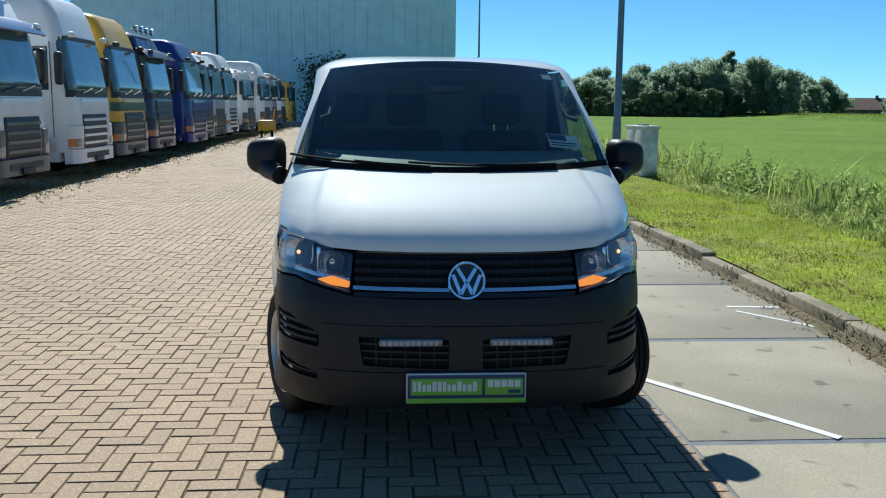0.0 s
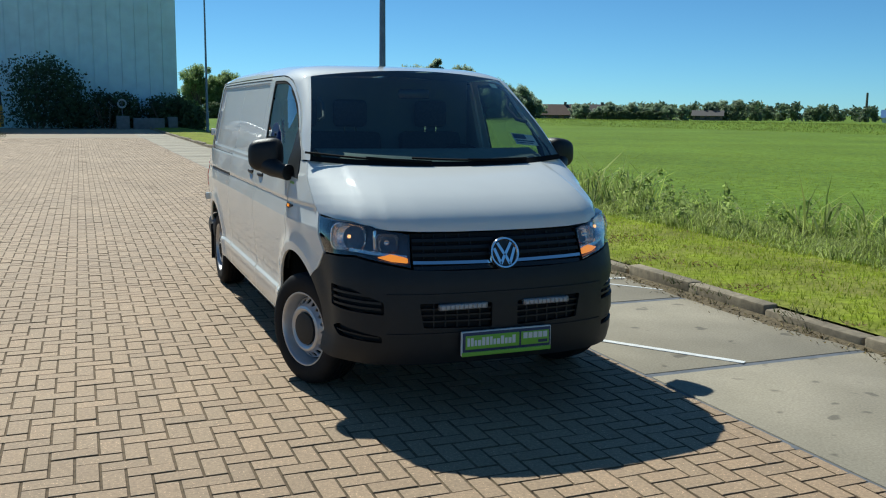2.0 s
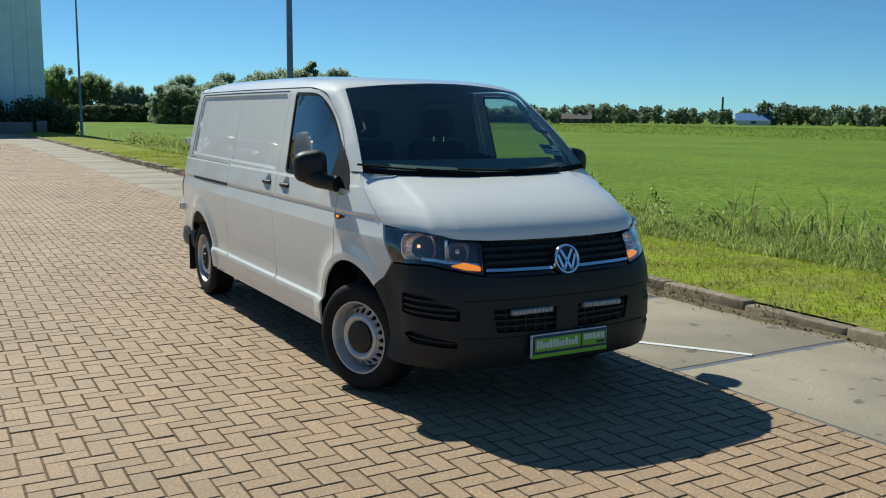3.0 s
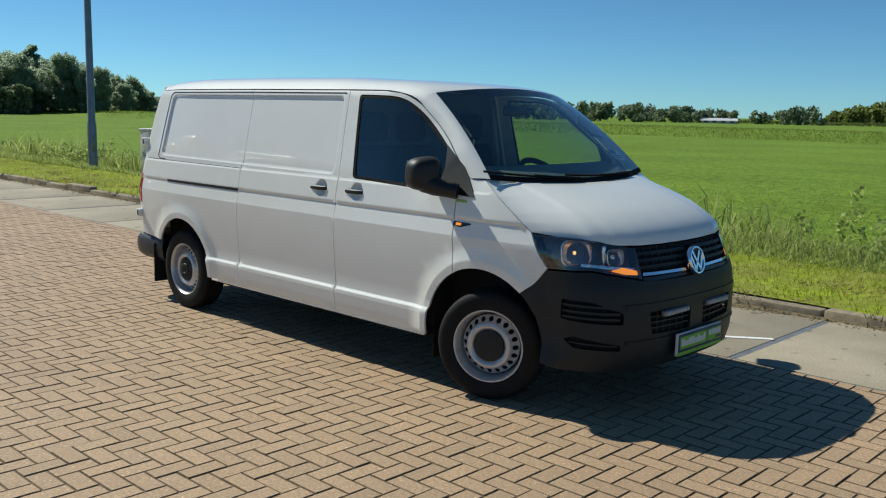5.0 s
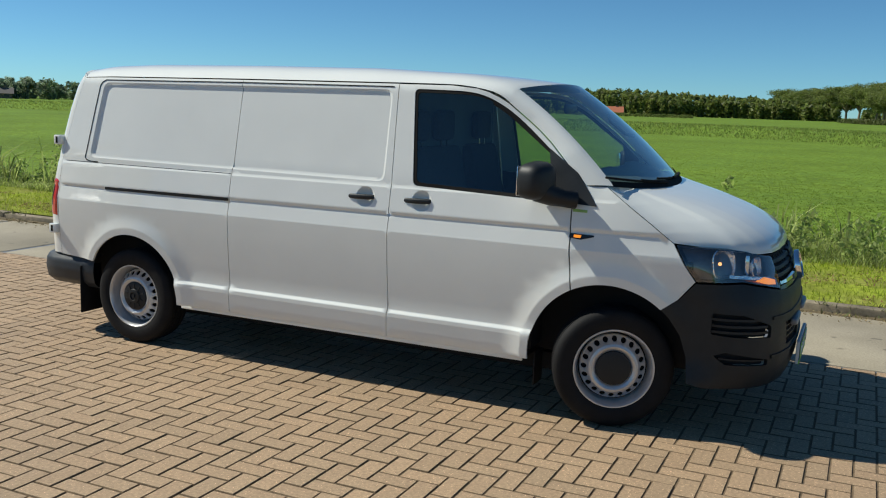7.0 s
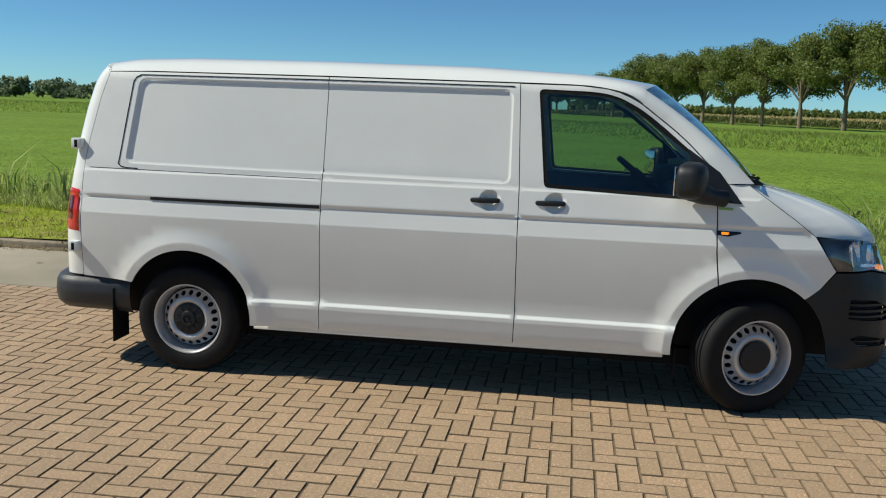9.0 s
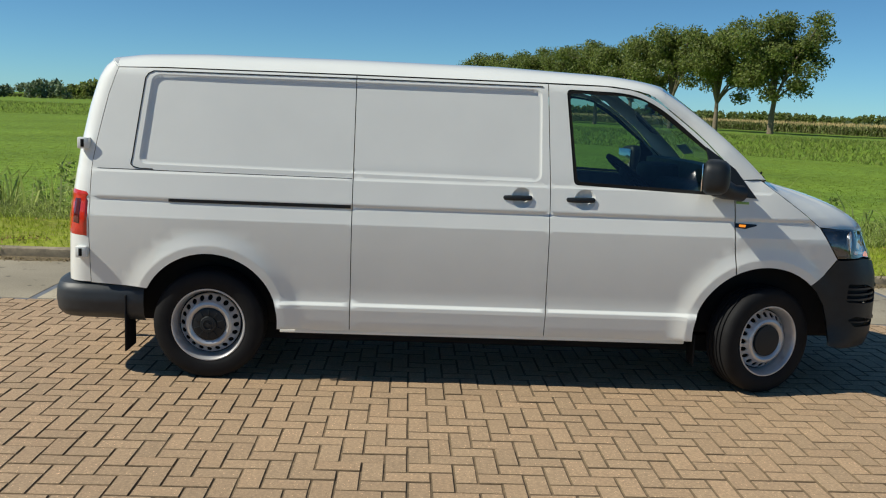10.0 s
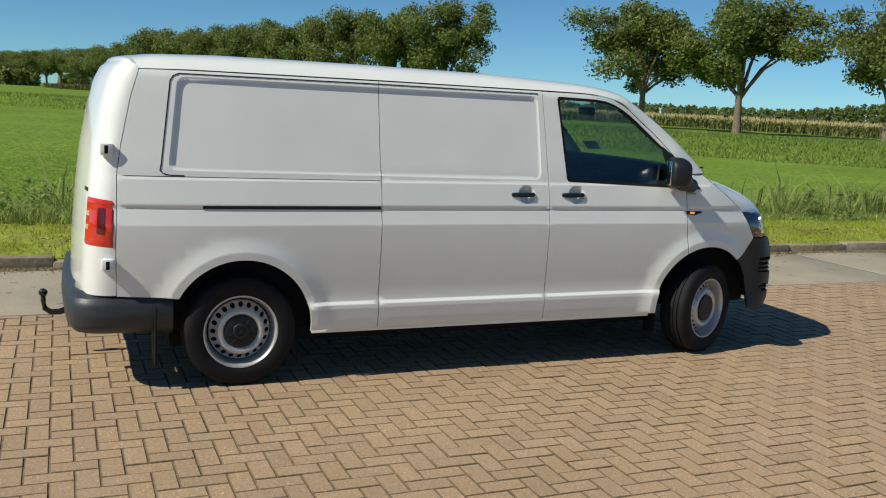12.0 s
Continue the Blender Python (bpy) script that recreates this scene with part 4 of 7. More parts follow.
        o = out * min(1.0, edge / 0.06) - 0.002
        return (p.x + sign * o * (1 - u), p.y + o * (0.3 + 0.7 * u), p.z)
    tail = patch("tail_lamp", 16, 14, tail_lamp, RED_LENS, van, "red tail lamp wrapped round the corner")
    patch("dark_cell", 8, 8, lambda u, v, f=tail_lamp: f(u, v, u0=0.11, u1=0.23, z0=0.91, z1=1.09, out=0.0115), material("dark_red_lens", (0.10, 0.006, 0.006), 0.15, coat=1.0), tail)
    for z0 in (0.935, 1.01):
        patch("clear_cell", 4, 4, lambda u, v, f=tail_lamp, z0=z0: f(u, v, u0=0.37, u1=0.45, z0=z0, z1=z0 + 0.045, out=0.0115), material("amber_lens", (0.75, 0.42, 0.22), 0.2, coat=1.0), tail)
    part("sill_flange", box(sign * 0.910 - 0.012, sign * 0.910 + 0.012, 1.40, 3.88, 0.300, 0.327, 0.005), WHITE_PAINT, van)
    # mud flaps
    part("mud_flap", box(sign * 0.83 - 0.10, sign * 0.83 + 0.10, 4.795, 4.806, 0.155, 0.50, 0.004), RUBBER, van, "black rubber mud flap")
    part("mud_flap", box(sign * 0.84 - 0.07, sign * 0.84 + 0.07, 1.325, 1.335, 0.165, 0.36, 0.004), RUBBER, van, "black rubber mud flap")

# small green and white sticker on the wing, dark lettering bars on the rear door
sheet("wing_sticker", [(1.148, 1.196), (1.148, 1.180), (1.068, 1.178), (1.068, 1.192)], [], [], lambda y, z, d: (-(half_width(y, z) + 0.002 - d), y, z), material("sticker_green", (0.30, 0.48, 0.12), 0.5, vary=0.1, scale=40), van, "small green and white sticker", rim=0.002)
for k in range(3):
    patch("lettering_bar", 1, 1, lambda u, v, k=k: tuple(Vector(tail_at(-1)(0.47 + 0.03 * k + 0.022 * u, (1.150 + 0.022 * v - 0.572) / 1.318)) + Vector((-0.002, 0.003, 0))), GLOSS_BLACK, van)

# rear bumper and tow hook
REAR_PLAN = [(0.905, 4.700), (0.918, 4.80), (0.925, 4.95), (0.920, 5.08), (0.895, 5.175), (0.84, 5.240), (0.72, 5.275), (0.4, 5.292), (0.0, 5.297)]


def rear_bumper(u, v):
    s = 2 * u - 1
    p = path_at([(x, y, 0) for x, y in REAR_PLAN], 1 - abs(s))
    z = float(np.interp(v, (0, 0.12, 0.3, 0.75, 0.9, 1), (0.338, 0.346, 0.386, 0.520, 0.560, 0.580)))
    o = float(np.interp(v, (0, 0.12, 0.3, 0.55, 0.75, 0.9, 1), (0.12, 0.060, 0.014, 0.0, 0.008, 0.035, 0.11)))
    z -= 0.03 * max(0.0, min(1.0, (4.9 - p.y) / 0.2)) * (1 - v) * 0.6
    d = Vector((p.x, (p.y - 4.9) * 1.0)) if p.y > 4.98 else Vector((p.x, 0))
    d = d.normalized() if d.length > 0 else Vector((0, 1))
    return (math.copysign(max(0.0, p.x - d.x * o), s), p.y - d.y * o, z)


patch("rear_bumper", 72, 16, rear_bumper, material("grey_bumper", (0.030, 0.035, 0.040), 0.45, vary=0.12, scale=15, bump=0.1, bump_scale=400), van, "weathered dark grey rear bumper")
tow = part("tow_hook", tube([(0, 5.05, 0.330), (0, 5.22, 0.320), (0, 5.31, 0.285), (0, 5.36, 0.285), (0, 5.395, 0.310), (0, 5.405, 0.36), (0, 5.405, 0.40)], [0.020, 0.020, 0.020, 0.019, 0.018, 0.016, 0.014], 12), GLOSS_BLACK, van, "black tow hook with a ball")
bm = bmesh.new()
bmesh.ops.create_uvsphere(bm, u_segments=16, v_segments=12, radius=0.027)
bmesh.ops.translate(bm, vec=(0, 5.405, 0.415), verts=bm.verts)
part("tow_ball", bm, GLOSS_BLACK, tow)
part("tail_pipe", tube([(-0.42, 4.9, 0.32), (-0.42, 5.23, 0.315)], 0.028, 14), RIM_STEEL, van)

# scuttle, wipers
def scuttle_at(u, v):
    s = 2 * u - 1
    a = Vector(screen_at(u, 0.035, 0.006))
    b = Vector((0.838 * s, 0.765 + 0.185 * s * s, 1.284 + 0.038 * s * s))
    return tuple(a.lerp(b, 1 - v))


patch("scuttle_panel", 30, 4, scuttle_at, SEAL, van, "black scuttle panel below the windscreen")
for x0, x1, v1 in ((-0.12, -0.66, 0.055), (0.52, -0.06, 0.05)):
    n = 10
    pts = [Vector(screen_at(0.5 + 0.5 * (x0 + (x1 - x0) * i / n) / 0.80, 0.02 + (v1 - 0.02) * i / n, 0.016)) for i in range(n + 1)]
    wiper = part("wiper_arm", tube(pts[:8], [0.011] * 4 + [0.008] * 4, 6), SEAL, van)
    blade = [Vector(screen_at(0.5 + 0.5 * (x0 - 0.15 + (x1 - x0 - 0.02) * i / n) / 0.80, 0.030 + 0.030 * i / n, 0.010)) for i in range(n + 1)]
    part("wiper_blade", tube(blade, 0.007, 5), SEAL, wiper)

# ---- cabin ----
for sign in (-1, 1):
    inner = [(2.25, 1.245), (2.25, 0.60), (1.45, 0.60), (1.20, 0.80), (1.20, 1.215)]
    sheet("door_trim", inner, [], [], lambda y, z, d, s=sign: (s * (half_width(y, z) - 0.055 - d), y, z), CABIN, van, rim=0.01)
    part("grab_handle", tube([screen_at(0.5 + sign * 0.47, 0.45, -0.03), Vector(screen_at(0.5 + sign * 0.445, 0.52, -0.06)), Vector(screen_at(0.5 + sign * 0.445, 0.68, -0.06)), screen_at(0.5 + sign * 0.465, 0.74, -0.03)], 0.012, 8), CABIN, van)
bm = bmesh.new()
add_box(bm, -0.80, 0.80, 1.00, 1.36, 0.86, 1.262, 0.06, segs=4)
dash = part("dashboard", bm, CABIN, van, "dark grey dashboard")
part("instrument_hood", box(0.18, 0.62, 1.12, 1.40, 1.20, 1.345, 0.05), CABIN, dash)
# shelf paler than the dashboard: a windscreen reflection put into its grey
bm = bmesh.new()
shelf = [[bm.verts.new((x, y + 0.10 * (x / 0.74) ** 2, z)) for x in np.linspace(-0.74, 0.74, 13)] for y, z in ((0.86, 1.24), (0.87, 1.305), (0.96, 1.345), (1.12, 1.385), (1.18, 1.375), (1.18, 1.20))]
for ra, rb in zip(shelf, shelf[1:]):
    for k in range(12):
        bm.faces.new((ra[k], ra[k + 1], rb[k + 1], rb[k]))
bmesh.ops.recalc_face_normals(bm, faces=bm.faces)
part("dash_shelf", bm, material("dash_shelf_reflection_grey", (0.19, 0.225, 0.20), 0.6, vary=0.1, scale=20), dash, "grey dashboard shelf")
wheel_rim = bmesh.new()
ring = [(0.188 * math.cos(k * math.tau / 36), 0.188 * math.sin(k * math.tau / 36), 0) for k in range(37)]
add_tube(wheel_rim, ring, 0.021, 8, False)
for a in (0, 180, 270):
    add_tube(wheel_rim, [(0, 0, -0.02), (0.18 * math.cos(radians(a)), 0.18 * math.sin(radians(a)), 0)], 0.016, 6)
steer = part("steering_wheel", wheel_rim, SEAL, van, "black steering wheel")
steer.matrix_basis = pose(0.40, 1.50, 1.26, 52 - 90 + 90, 0, 0) @ pose(0, 0, 0, -14, 0, 0)
part("steering_boss", lathe([(0.0, -0.03), (0.06, -0.03), (0.07, 0.0), (0.05, 0.06)], 20), CABIN, steer).matrix_basis = pose(0, 0, 0, 0, 90, 0)
for x, w in ((0.42, 0.25), (-0.40, 0.42)):
    seat = part("seat_base", box(x - w, x + w, 1.62, 2.14, 0.60, 0.90, 0.06), SEAT_CLOTH, van, "dark cloth cabin seat")
    part("backrest", box(x - w, x + w, -0.06, 0.06, 0.0, 0.62, 0.05), SEAT_CLOTH, seat).matrix_basis = pose(0, 2.16, 0.86, -12, 0, 0)
for x in (0.42, -0.22, -0.60):
    rest = part("headrest", box(x - 0.13, x + 0.13, 2.23, 2.30, 1.50, 1.70, 0.035), SEAT_CLOTH, van)
    for dx in (-0.045, 0.045):
        part("headrest_post", tube([(x + dx, 2.26, 1.40), (x + dx, 2.26, 1.55)], 0.006, 6), CHROME if x > 0 else GLOSS_BLACK, rest)
part("rear_view_mirror", box(-0.11, 0.11, 1.46, 1.49, 1.70, 1.765, 0.015), GLOSS_BLACK, van)
# headliner under the roof so that the cabin is dark above
patch("headliner", 8, 8, lambda u, v: (0.64 * (2 * u - 1), 1.50 + 0.11 * (2 * u - 1) ** 2 + 0.78 * v, 1.845 + 0.03 * (1 - (2 * u - 1) ** 2)), CABIN, van)
# stock sheet behind the windscreen
def note_at(u, v):
    return screen_at(0.828 + 0.105 * u, 0.150 + 0.115 * v + 0.035 * (1 - u), -0.006)


note = patch("stock_note", 4, 4, note_at, SIGN_WHITE, van, "white paper note behind the windscreen")
for v0, v1, u0, u1 in ((0.52, 0.94, 0.03, 0.60), (0.30, 0.40, 0.05, 0.90), (0.12, 0.20, 0.05, 0.80)):
    patch("note_bar", 4, 1, lambda u, v, a=(u0, u1, v0, v1): tuple(Vector(note_at(a[0] + (a[1] - a[0]) * u, a[2] + (a[3] - a[2]) * v)) + Vector((0, -0.002, 0.0015))), NAVY, note)
patch("permit_sticker", 2, 2, lambda u, v: screen_at(0.90 + 0.04 * u, 0.86 + 0.06 * v, -0.004), material("sticker_teal", (0.35, 0.5, 0.45), 0.6), van)



# ---- the ground: one sheet to the horizon, with a grassy bank on the far side of the meadow ----
EDGE, KERB_X = 1.13, 2.97
BANK_AZ = (-180, -20, 5, 20, 29, 53, 72, 86, 99, 117, 132, 152, 165, 180)
BANK_R = (900, 900, 260, 180, 135, 100, 92, 84, 62, 52, 46, 50, 90, 900)


def ground_z(x, y):
    r, az = math.hypot(x + 3, y - 2), math.degrees(math.atan2(x + 3, y - 2))
    rb = float(np.interp(az, BANK_AZ, BANK_R))
    t = max(0.0, min(1.0, (r - rb) / 11.0))
    z = -0.30 - 0.18 * math.exp(-((r - rb + 1.0) / 1.5) ** 2) + 0.75 * t * t * (3 - 2 * t)
    d = max(0.0, min(1.0, (r - rb - 14.0) / 18.0))
    return z - 0.42 * d * d * (3 - 2 * d) * (1 if rb < 200 else 0)


radii = [0, 6, 12, 18, 24, 30, 36] + list(np.arange(40, 130, 1.6)) + list(np.arange(132, 290, 8)) + [320, 400, 520, 800, 1300, 2200, 4000]
segs = 180
verts, faces = [], []
for r in radii:
    for k in range(segs):
        a = math.tau * k / segs
        x, y = -3 + r * math.sin(a), 2 + r * math.cos(a)
        verts.append((x, y, ground_z(x, y)))
for j in range(len(radii) - 1):
    for k in range(segs):
        n = (k + 1) % segs
        faces.append((j * segs + k, j * segs + n, (j + 1) * segs + n, (j + 1) * segs + k))
ground = mesh_object("ground", verts, faces, FIELD, None, "", 60)
tagged(ground, "flat green meadow with a low grassy bank", "ground", kind="structure")


def slab(name, x0, x1, y0, y1, z0, z1, mat, label="", category="", kind="structure", bevel=0.0):
    ob = part(name, box(x0, x1, y0, y1, z0, z1, bevel), mat, None, smooth=0 if not bevel else 30)
    return tagged(ob, label, category, kind=kind)


yard = slab("paving", -42, EDGE - 0.022, -40, 74, -0.35, -0.0075, JOINT, "sandy bed of the brown brick paving", "paving")
strip = slab("pavement", EDGE - 0.02, KERB_X + 0.02, -40, 74, -0.35, -0.005, BITUMEN, "pale concrete slab strip beside the paving", "pavement")

# concrete slabs, two metres long, with dark joints
slab_meshes = []
for k in range(-19, 37):
    y0 = 0.30 + 1.965 * k
    if not slab_meshes:
        me_src = part("concrete_slab", box(EDGE + 0.016, KERB_X, 0.034, 1.931, -0.12, 0.0, 0.006), CONCRETE, strip, smooth=30)
        slab_meshes.append(me_src.data)
        ob = me_src
    else:
        ob = new("concrete_slab", slab_meshes[0])
        ob.parent = strip
    ob.matrix_basis = pose(0, y0, 0.0005 * (k % 3), 0.05 * ((k * 7) % 5 - 2), 0, 0)

# kerb stones of one metre
random.seed(3)
kerb = slab("kerb", KERB_X + 0.03, KERB_X + 0.12, -40, 74, -0.3, 0.02, JOINT, "weathered concrete kerb beside the lawn", "kerb")
kerb_mesh = part("kerb_stone", box(KERB_X, KERB_X + 0.15, 0.004, 0.996, -0.12, 0.098, 0.020), KERB, kerb, smooth=30)
for k in range(-38, 72):
    ob = kerb_mesh if k == -38 else new("kerb_stone", kerb_mesh.data)
    ob.parent = kerb
    ob.matrix_basis = pose(random.uniform(-0.008, 0.008), k + 0.37, random.uniform(-0.006, 0.006), 0, random.uniform(-0.6, 0.6), random.uniform(-0.3, 0.3))

# soil and dead leaves that gather at the foot of the kerb
verts, faces = [], []
ys_ = list(np.arange(-16, 40, 0.06))
for y in ys_:
    w = max(0.02, 0.10 + 0.10 * noise.noise((y * 0.8, 0.3, 2)) + 0.06 * noise.noise((y * 4.1, 0.3, 5)))
    verts += [(KERB_X - w, y, -0.004), (KERB_X - w * 0.6, y, 0.006), (KERB_X - w * 0.25, y, 0.012 + 0.008 * noise.noise((y * 3, 1, 1))), (KERB_X + 0.01, y, 0.022)]
for j in range(len(ys_) - 1):
    faces += [(4 * j + k, 4 * j + k + 1, 4 * j + k + 5, 4 * j + k + 4) for k in range(3)]
tagged(mesh_object("gutter_soil", verts, faces, material("gutter_soil", (0.15, 0.115, 0.065), 0.95, vary=0.35, scale=30, bump=0.7, bump_scale=90), None, "", 50), "strip of soil gathered at the kerb foot", "soil", kind="stuff")

# painted lines on the slabs
def line(points, w):
    bm = bmesh.new()
    for (ax, ay), (bx, by) in zip(points, points[1:]):
        d = Vector((bx - ax, by - ay)).normalized()
        n = Vector((-d.y, d.x)) * w / 2
        quad = [Vector((ax, ay)) - n, Vector((ax, ay)) + n, Vector((bx, by)) + n, Vector((bx, by)) - n]
        low = [bm.verts.new((q.x, q.y, 0.0005)) for q in quad]
        top = [bm.verts.new((q.x, q.y, 0.004)) for q in quad]
        bm.faces.new(top[::-1])
        for k in range(4):
            bm.faces.new((low[k], low[(k + 1) % 4], top[(k + 1) % 4], top[k]))
    bmesh.ops.recalc_face_normals(bm, faces=bm.faces)
    return bm


for pts, w in (([(1.16, 1.40), (1.92, 0.335)], 0.055), ([(2.46, 3.30), (2.95, 3.26)], 0.045), ([(2.47, 3.14), (2.95, 2.52)], 0.035)):
    tagged(part("line_marking", line(pts, w), LINE_PAINT, None, smooth=0), "worn white painted line on the concrete", "line", "painted lines", kind="structure")

# lawn strip that falls away to the ditch
LAWN_X = (KERB_X + 0.14, 3.4, 4.2, 5.2, 5.9, 6.6, 7.4, 8.6, 9.5)
LAWN_Z = (0.082, 0.100, 0.115, 0.11, 0.05, -0.06, -0.16, -0.27, -0.34)


def lawn_z(x, y):
    return float(np.interp(x, LAWN_X, LAWN_Z)) + 0.022 * noise.noise((x * 0.8, y * 0.8, 0)) + 0.012 * noise.noise((x * 3, y * 3, 1)) * (1 if x > 3.2 else 0)


xs = list(np.arange(KERB_X + 0.14, 9.5, 0.16))
ys = list(np.arange(-40, 92, 0.5))
verts = [(x, y, lawn_z(x, y)) for y in ys for x in xs]
n = len(xs)
faces = [(j * n + i, j * n + i + 1, (j + 1) * n + i + 1, (j + 1) * n + i) for j in range(len(ys) - 1) for i in range(n - 1)]
tagged(mesh_object("lawn", verts, faces, LAWN, None, "", 60), "mown grass verge between kerb and reeds", "lawn", kind="structure")


def blades(name, label, category, mat, count, place, height, width, lean, seed, leaves=1, curl=0.0):
    """Many grass blades as one mesh of bent strips."""
    rg = np.random.default_rng(seed)
    verts, faces = [], []
    for _ in range(count):
        spot = place(rg)
        if spot is None:
            continue
        x, y, z = spot
        for _ in range(leaves):
            a, h, w = rg.uniform(0, math.tau), height(rg, x, y), width * rg.uniform(0.6, 1.3)
            dx, dy = math.cos(a), math.sin(a)
            b = rg.uniform(0, math.tau)
            l = lean * h * rg.uniform(0.2, 1.0)
            ox, oy = (rg.uniform(-0.05, 0.05, 2) if leaves > 1 else (0, 0))
            lx, ly = l * math.cos(b), l * math.sin(b)
            n0 = len(verts)
            x1, y1 = x + ox, y + oy
            if curl:
                verts += [(x1 - dx * w, y1 - dy * w, z), (x1 + dx * w, y1 + dy * w, z),
                          (x1 - dx * w * 0.9 + lx * 0.35, y1 - dy * w * 0.9 + ly * 0.35, z + h * 0.6), (x1 + dx * w * 0.9 + lx * 0.35, y1 + dy * w * 0.9 + ly * 0.35, z + h * 0.6),
                          (x1 + lx, y1 + ly, z + h * (1 - curl * rg.uniform(0, 1)))]
                faces += [(n0, n0 + 1, n0 + 3, n0 + 2), (n0 + 2, n0 + 3, n0 + 4)]
            else:
                verts += [(x1 - dx * w, y1 - dy * w, z), (x1 + dx * w, y1 + dy * w, z), (x1 + lx, y1 + ly, z + h)]
                faces.append((n0, n0 + 1, n0 + 2))
    return tagged(mesh_object(name, verts, faces, mat, None, "", 0), label, category, kind="stuff")


def lawn_place(rg):
    x, y = rg.uniform(KERB_X + 0.16, 5.9), rg.uniform(-14, 34)
    if y > 12 and rg.random() < 0.55:
        return None
    return x, y, lawn_z(x, y) - 0.005


blades("lawn_grass", "short green mown grass blades", "grass", GRASS, 80000, lawn_place, lambda rg, x, y: rg.uniform(0.02, 0.06), 0.006, 0.8, 1)


def kerb_weeds(rg):
    y = rg.uniform(-14, 30)
    if noise.noise((y * 1.1, 0, 7)) < -0.05:
        return None
    return KERB_X - 0.02 + rg.normal(0, 0.035) if rg.random() < 0.5 else KERB_X + 0.15 + rg.normal(0, 0.03), y, 0.0 if rg.random() < 0.5 else 0.08


blades("kerb_weeds", "dry weeds along the kerb", "weeds", material("dry_weeds", (0.22, 0.19, 0.07), 0.8, island=0.4, tint=(0.12, 0.16, 0.04)), 9000, kerb_weeds, lambda rg, x, y: rg.uniform(0.02, 0.07), 0.006, 1.2, 2)


def gutter_place(rg):
    return KERB_X - abs(rg.normal(0, 0.11)), rg.uniform(-14, 30), 0.006


blades("gutter_leaves", "dry leaves and twigs along the kerb foot", "leaves", material("gutter_leaf", (0.20, 0.14, 0.06), 0.9, island=0.5, tint=(0.30, 0.24, 0.11)), 6000, gutter_place, lambda rg, x, y: rg.uniform(0.006, 0.025), 0.009, 2.6, 16)


def verge_place(rg):
    x, y = 5.2 + abs(rg.normal(0, 1.3)), rg.uniform(-14, 44)
    if x > 9.2 or noise.noise((x * 0.9, y * 0.45, 3)) < -0.30:
        return None
    return x, y, lawn_z(x, y) - 0.01


def verge_height(rg, x, y):
    return (0.14 + 0.20 * max(0, min(1, (x - 5.6) / 1.2))) * rg.uniform(0.4, 1.3) * max(0.25, 1 + 1.5 * noise.noise((x * 0.9, y * 0.6, 9)))


blades("verge_grass", "long rough grass on the ditch edge", "grass", REED, 34000, verge_place, verge_height, 0.006, 1.2, 3, 3, 0.6)


def reed_place(rg):
    x, y = rg.normal(7.0, 0.55), rg.uniform(-30, 50)
    if y < -14 or noise.noise((x * 0.6, y * 0.5, 5)) < 0.08:
        return None
    return x, y, lawn_z(x, y) - 0.02


blades("reeds", "tall green reeds in the ditch", "reeds", REED, 3200, reed_place, lambda rg, x, y: rg.uniform(0.35, 1.0) * (1.3 if rg.random() < 0.10 else 1), 0.0135, 0.8, 4, 5, 0.6)


def field_place(rg):
    r = rg.uniform(0, 1) ** 1.5 * 84
    a = rg.uniform(0.05, 2.4)
    x, y = 8.0 + r * math.sin(a), r * math.cos(a)
    return x, y, ground_z(x, y) - 0.01


blades("meadow_grass", "lush green meadow grass", "grass", material("meadow_blades", (0.25, 0.345, 0.042), 0.7, island=0.2, tint=(0.29, 0.375, 0.065), through=0.8), 120000, field_place, lambda rg, x, y: rg.uniform(0.015, 0.05), 0.010, 1.2, 5, 2, 0.5)


def litter_place(rg):
    x, y = KERB_X + 0.1 + abs(rg.normal(0, 0.9)), rg.uniform(-14, 30)
    if x > 5.6 or noise.noise((x * 1.6, y * 1.1, 21)) < 0.16:
        return None
    return x, y, lawn_z(x, y) + 0.012


blades("dead_leaves", "brown dead leaves and bare soil specks in the grass", "leaves", material("dead_leaf", (0.24, 0.15, 0.06), 0.9, island=0.4, tint=(0.32, 0.24, 0.10), through=0.3), 15000, litter_place, lambda rg, x, y: rg.uniform(0.012, 0.03), 0.014, 2.4, 15)


def bank_place(rg):
    a = rg.uniform(25, 150)
    rb = float(np.interp(a, BANK_AZ, BANK_R)) + rg.uniform(-2, 28)
    x, y = -3 + rb * math.sin(radians(a)), 2 + rb * math.cos(radians(a))
    return x, y, ground_z(x, y) - 0.02


blades("bank_grass", "rough yellowish grass on the far bank", "grass", material("bank_blades", (0.23, 0.32, 0.05), 0.7, island=0.3, tint=(0.30, 0.36, 0.09), through=0.55), 52000, bank_place, lambda rg, x, y: rg.uniform(0.10, 0.32), 0.045, 0.9, 6, 2)


# ---- the brick paving: herringbone, laid square to the van ----
COURSE = 0.108


def paving_bricks():
    """Feet of the bricks of a single herringbone: x, y and whether it lies along x."""
    out = []
    for j in range(int(-9 / COURSE), int(48 / COURSE)):
        for i in range(int(-13 / COURSE), int((EDGE + 1.9) / COURSE)):
            k = (i + j) % 4
            if k in (0, 2):
                out.append((-1.535 + i * COURSE, 0.175 + j * COURSE, k == 0))
    return out


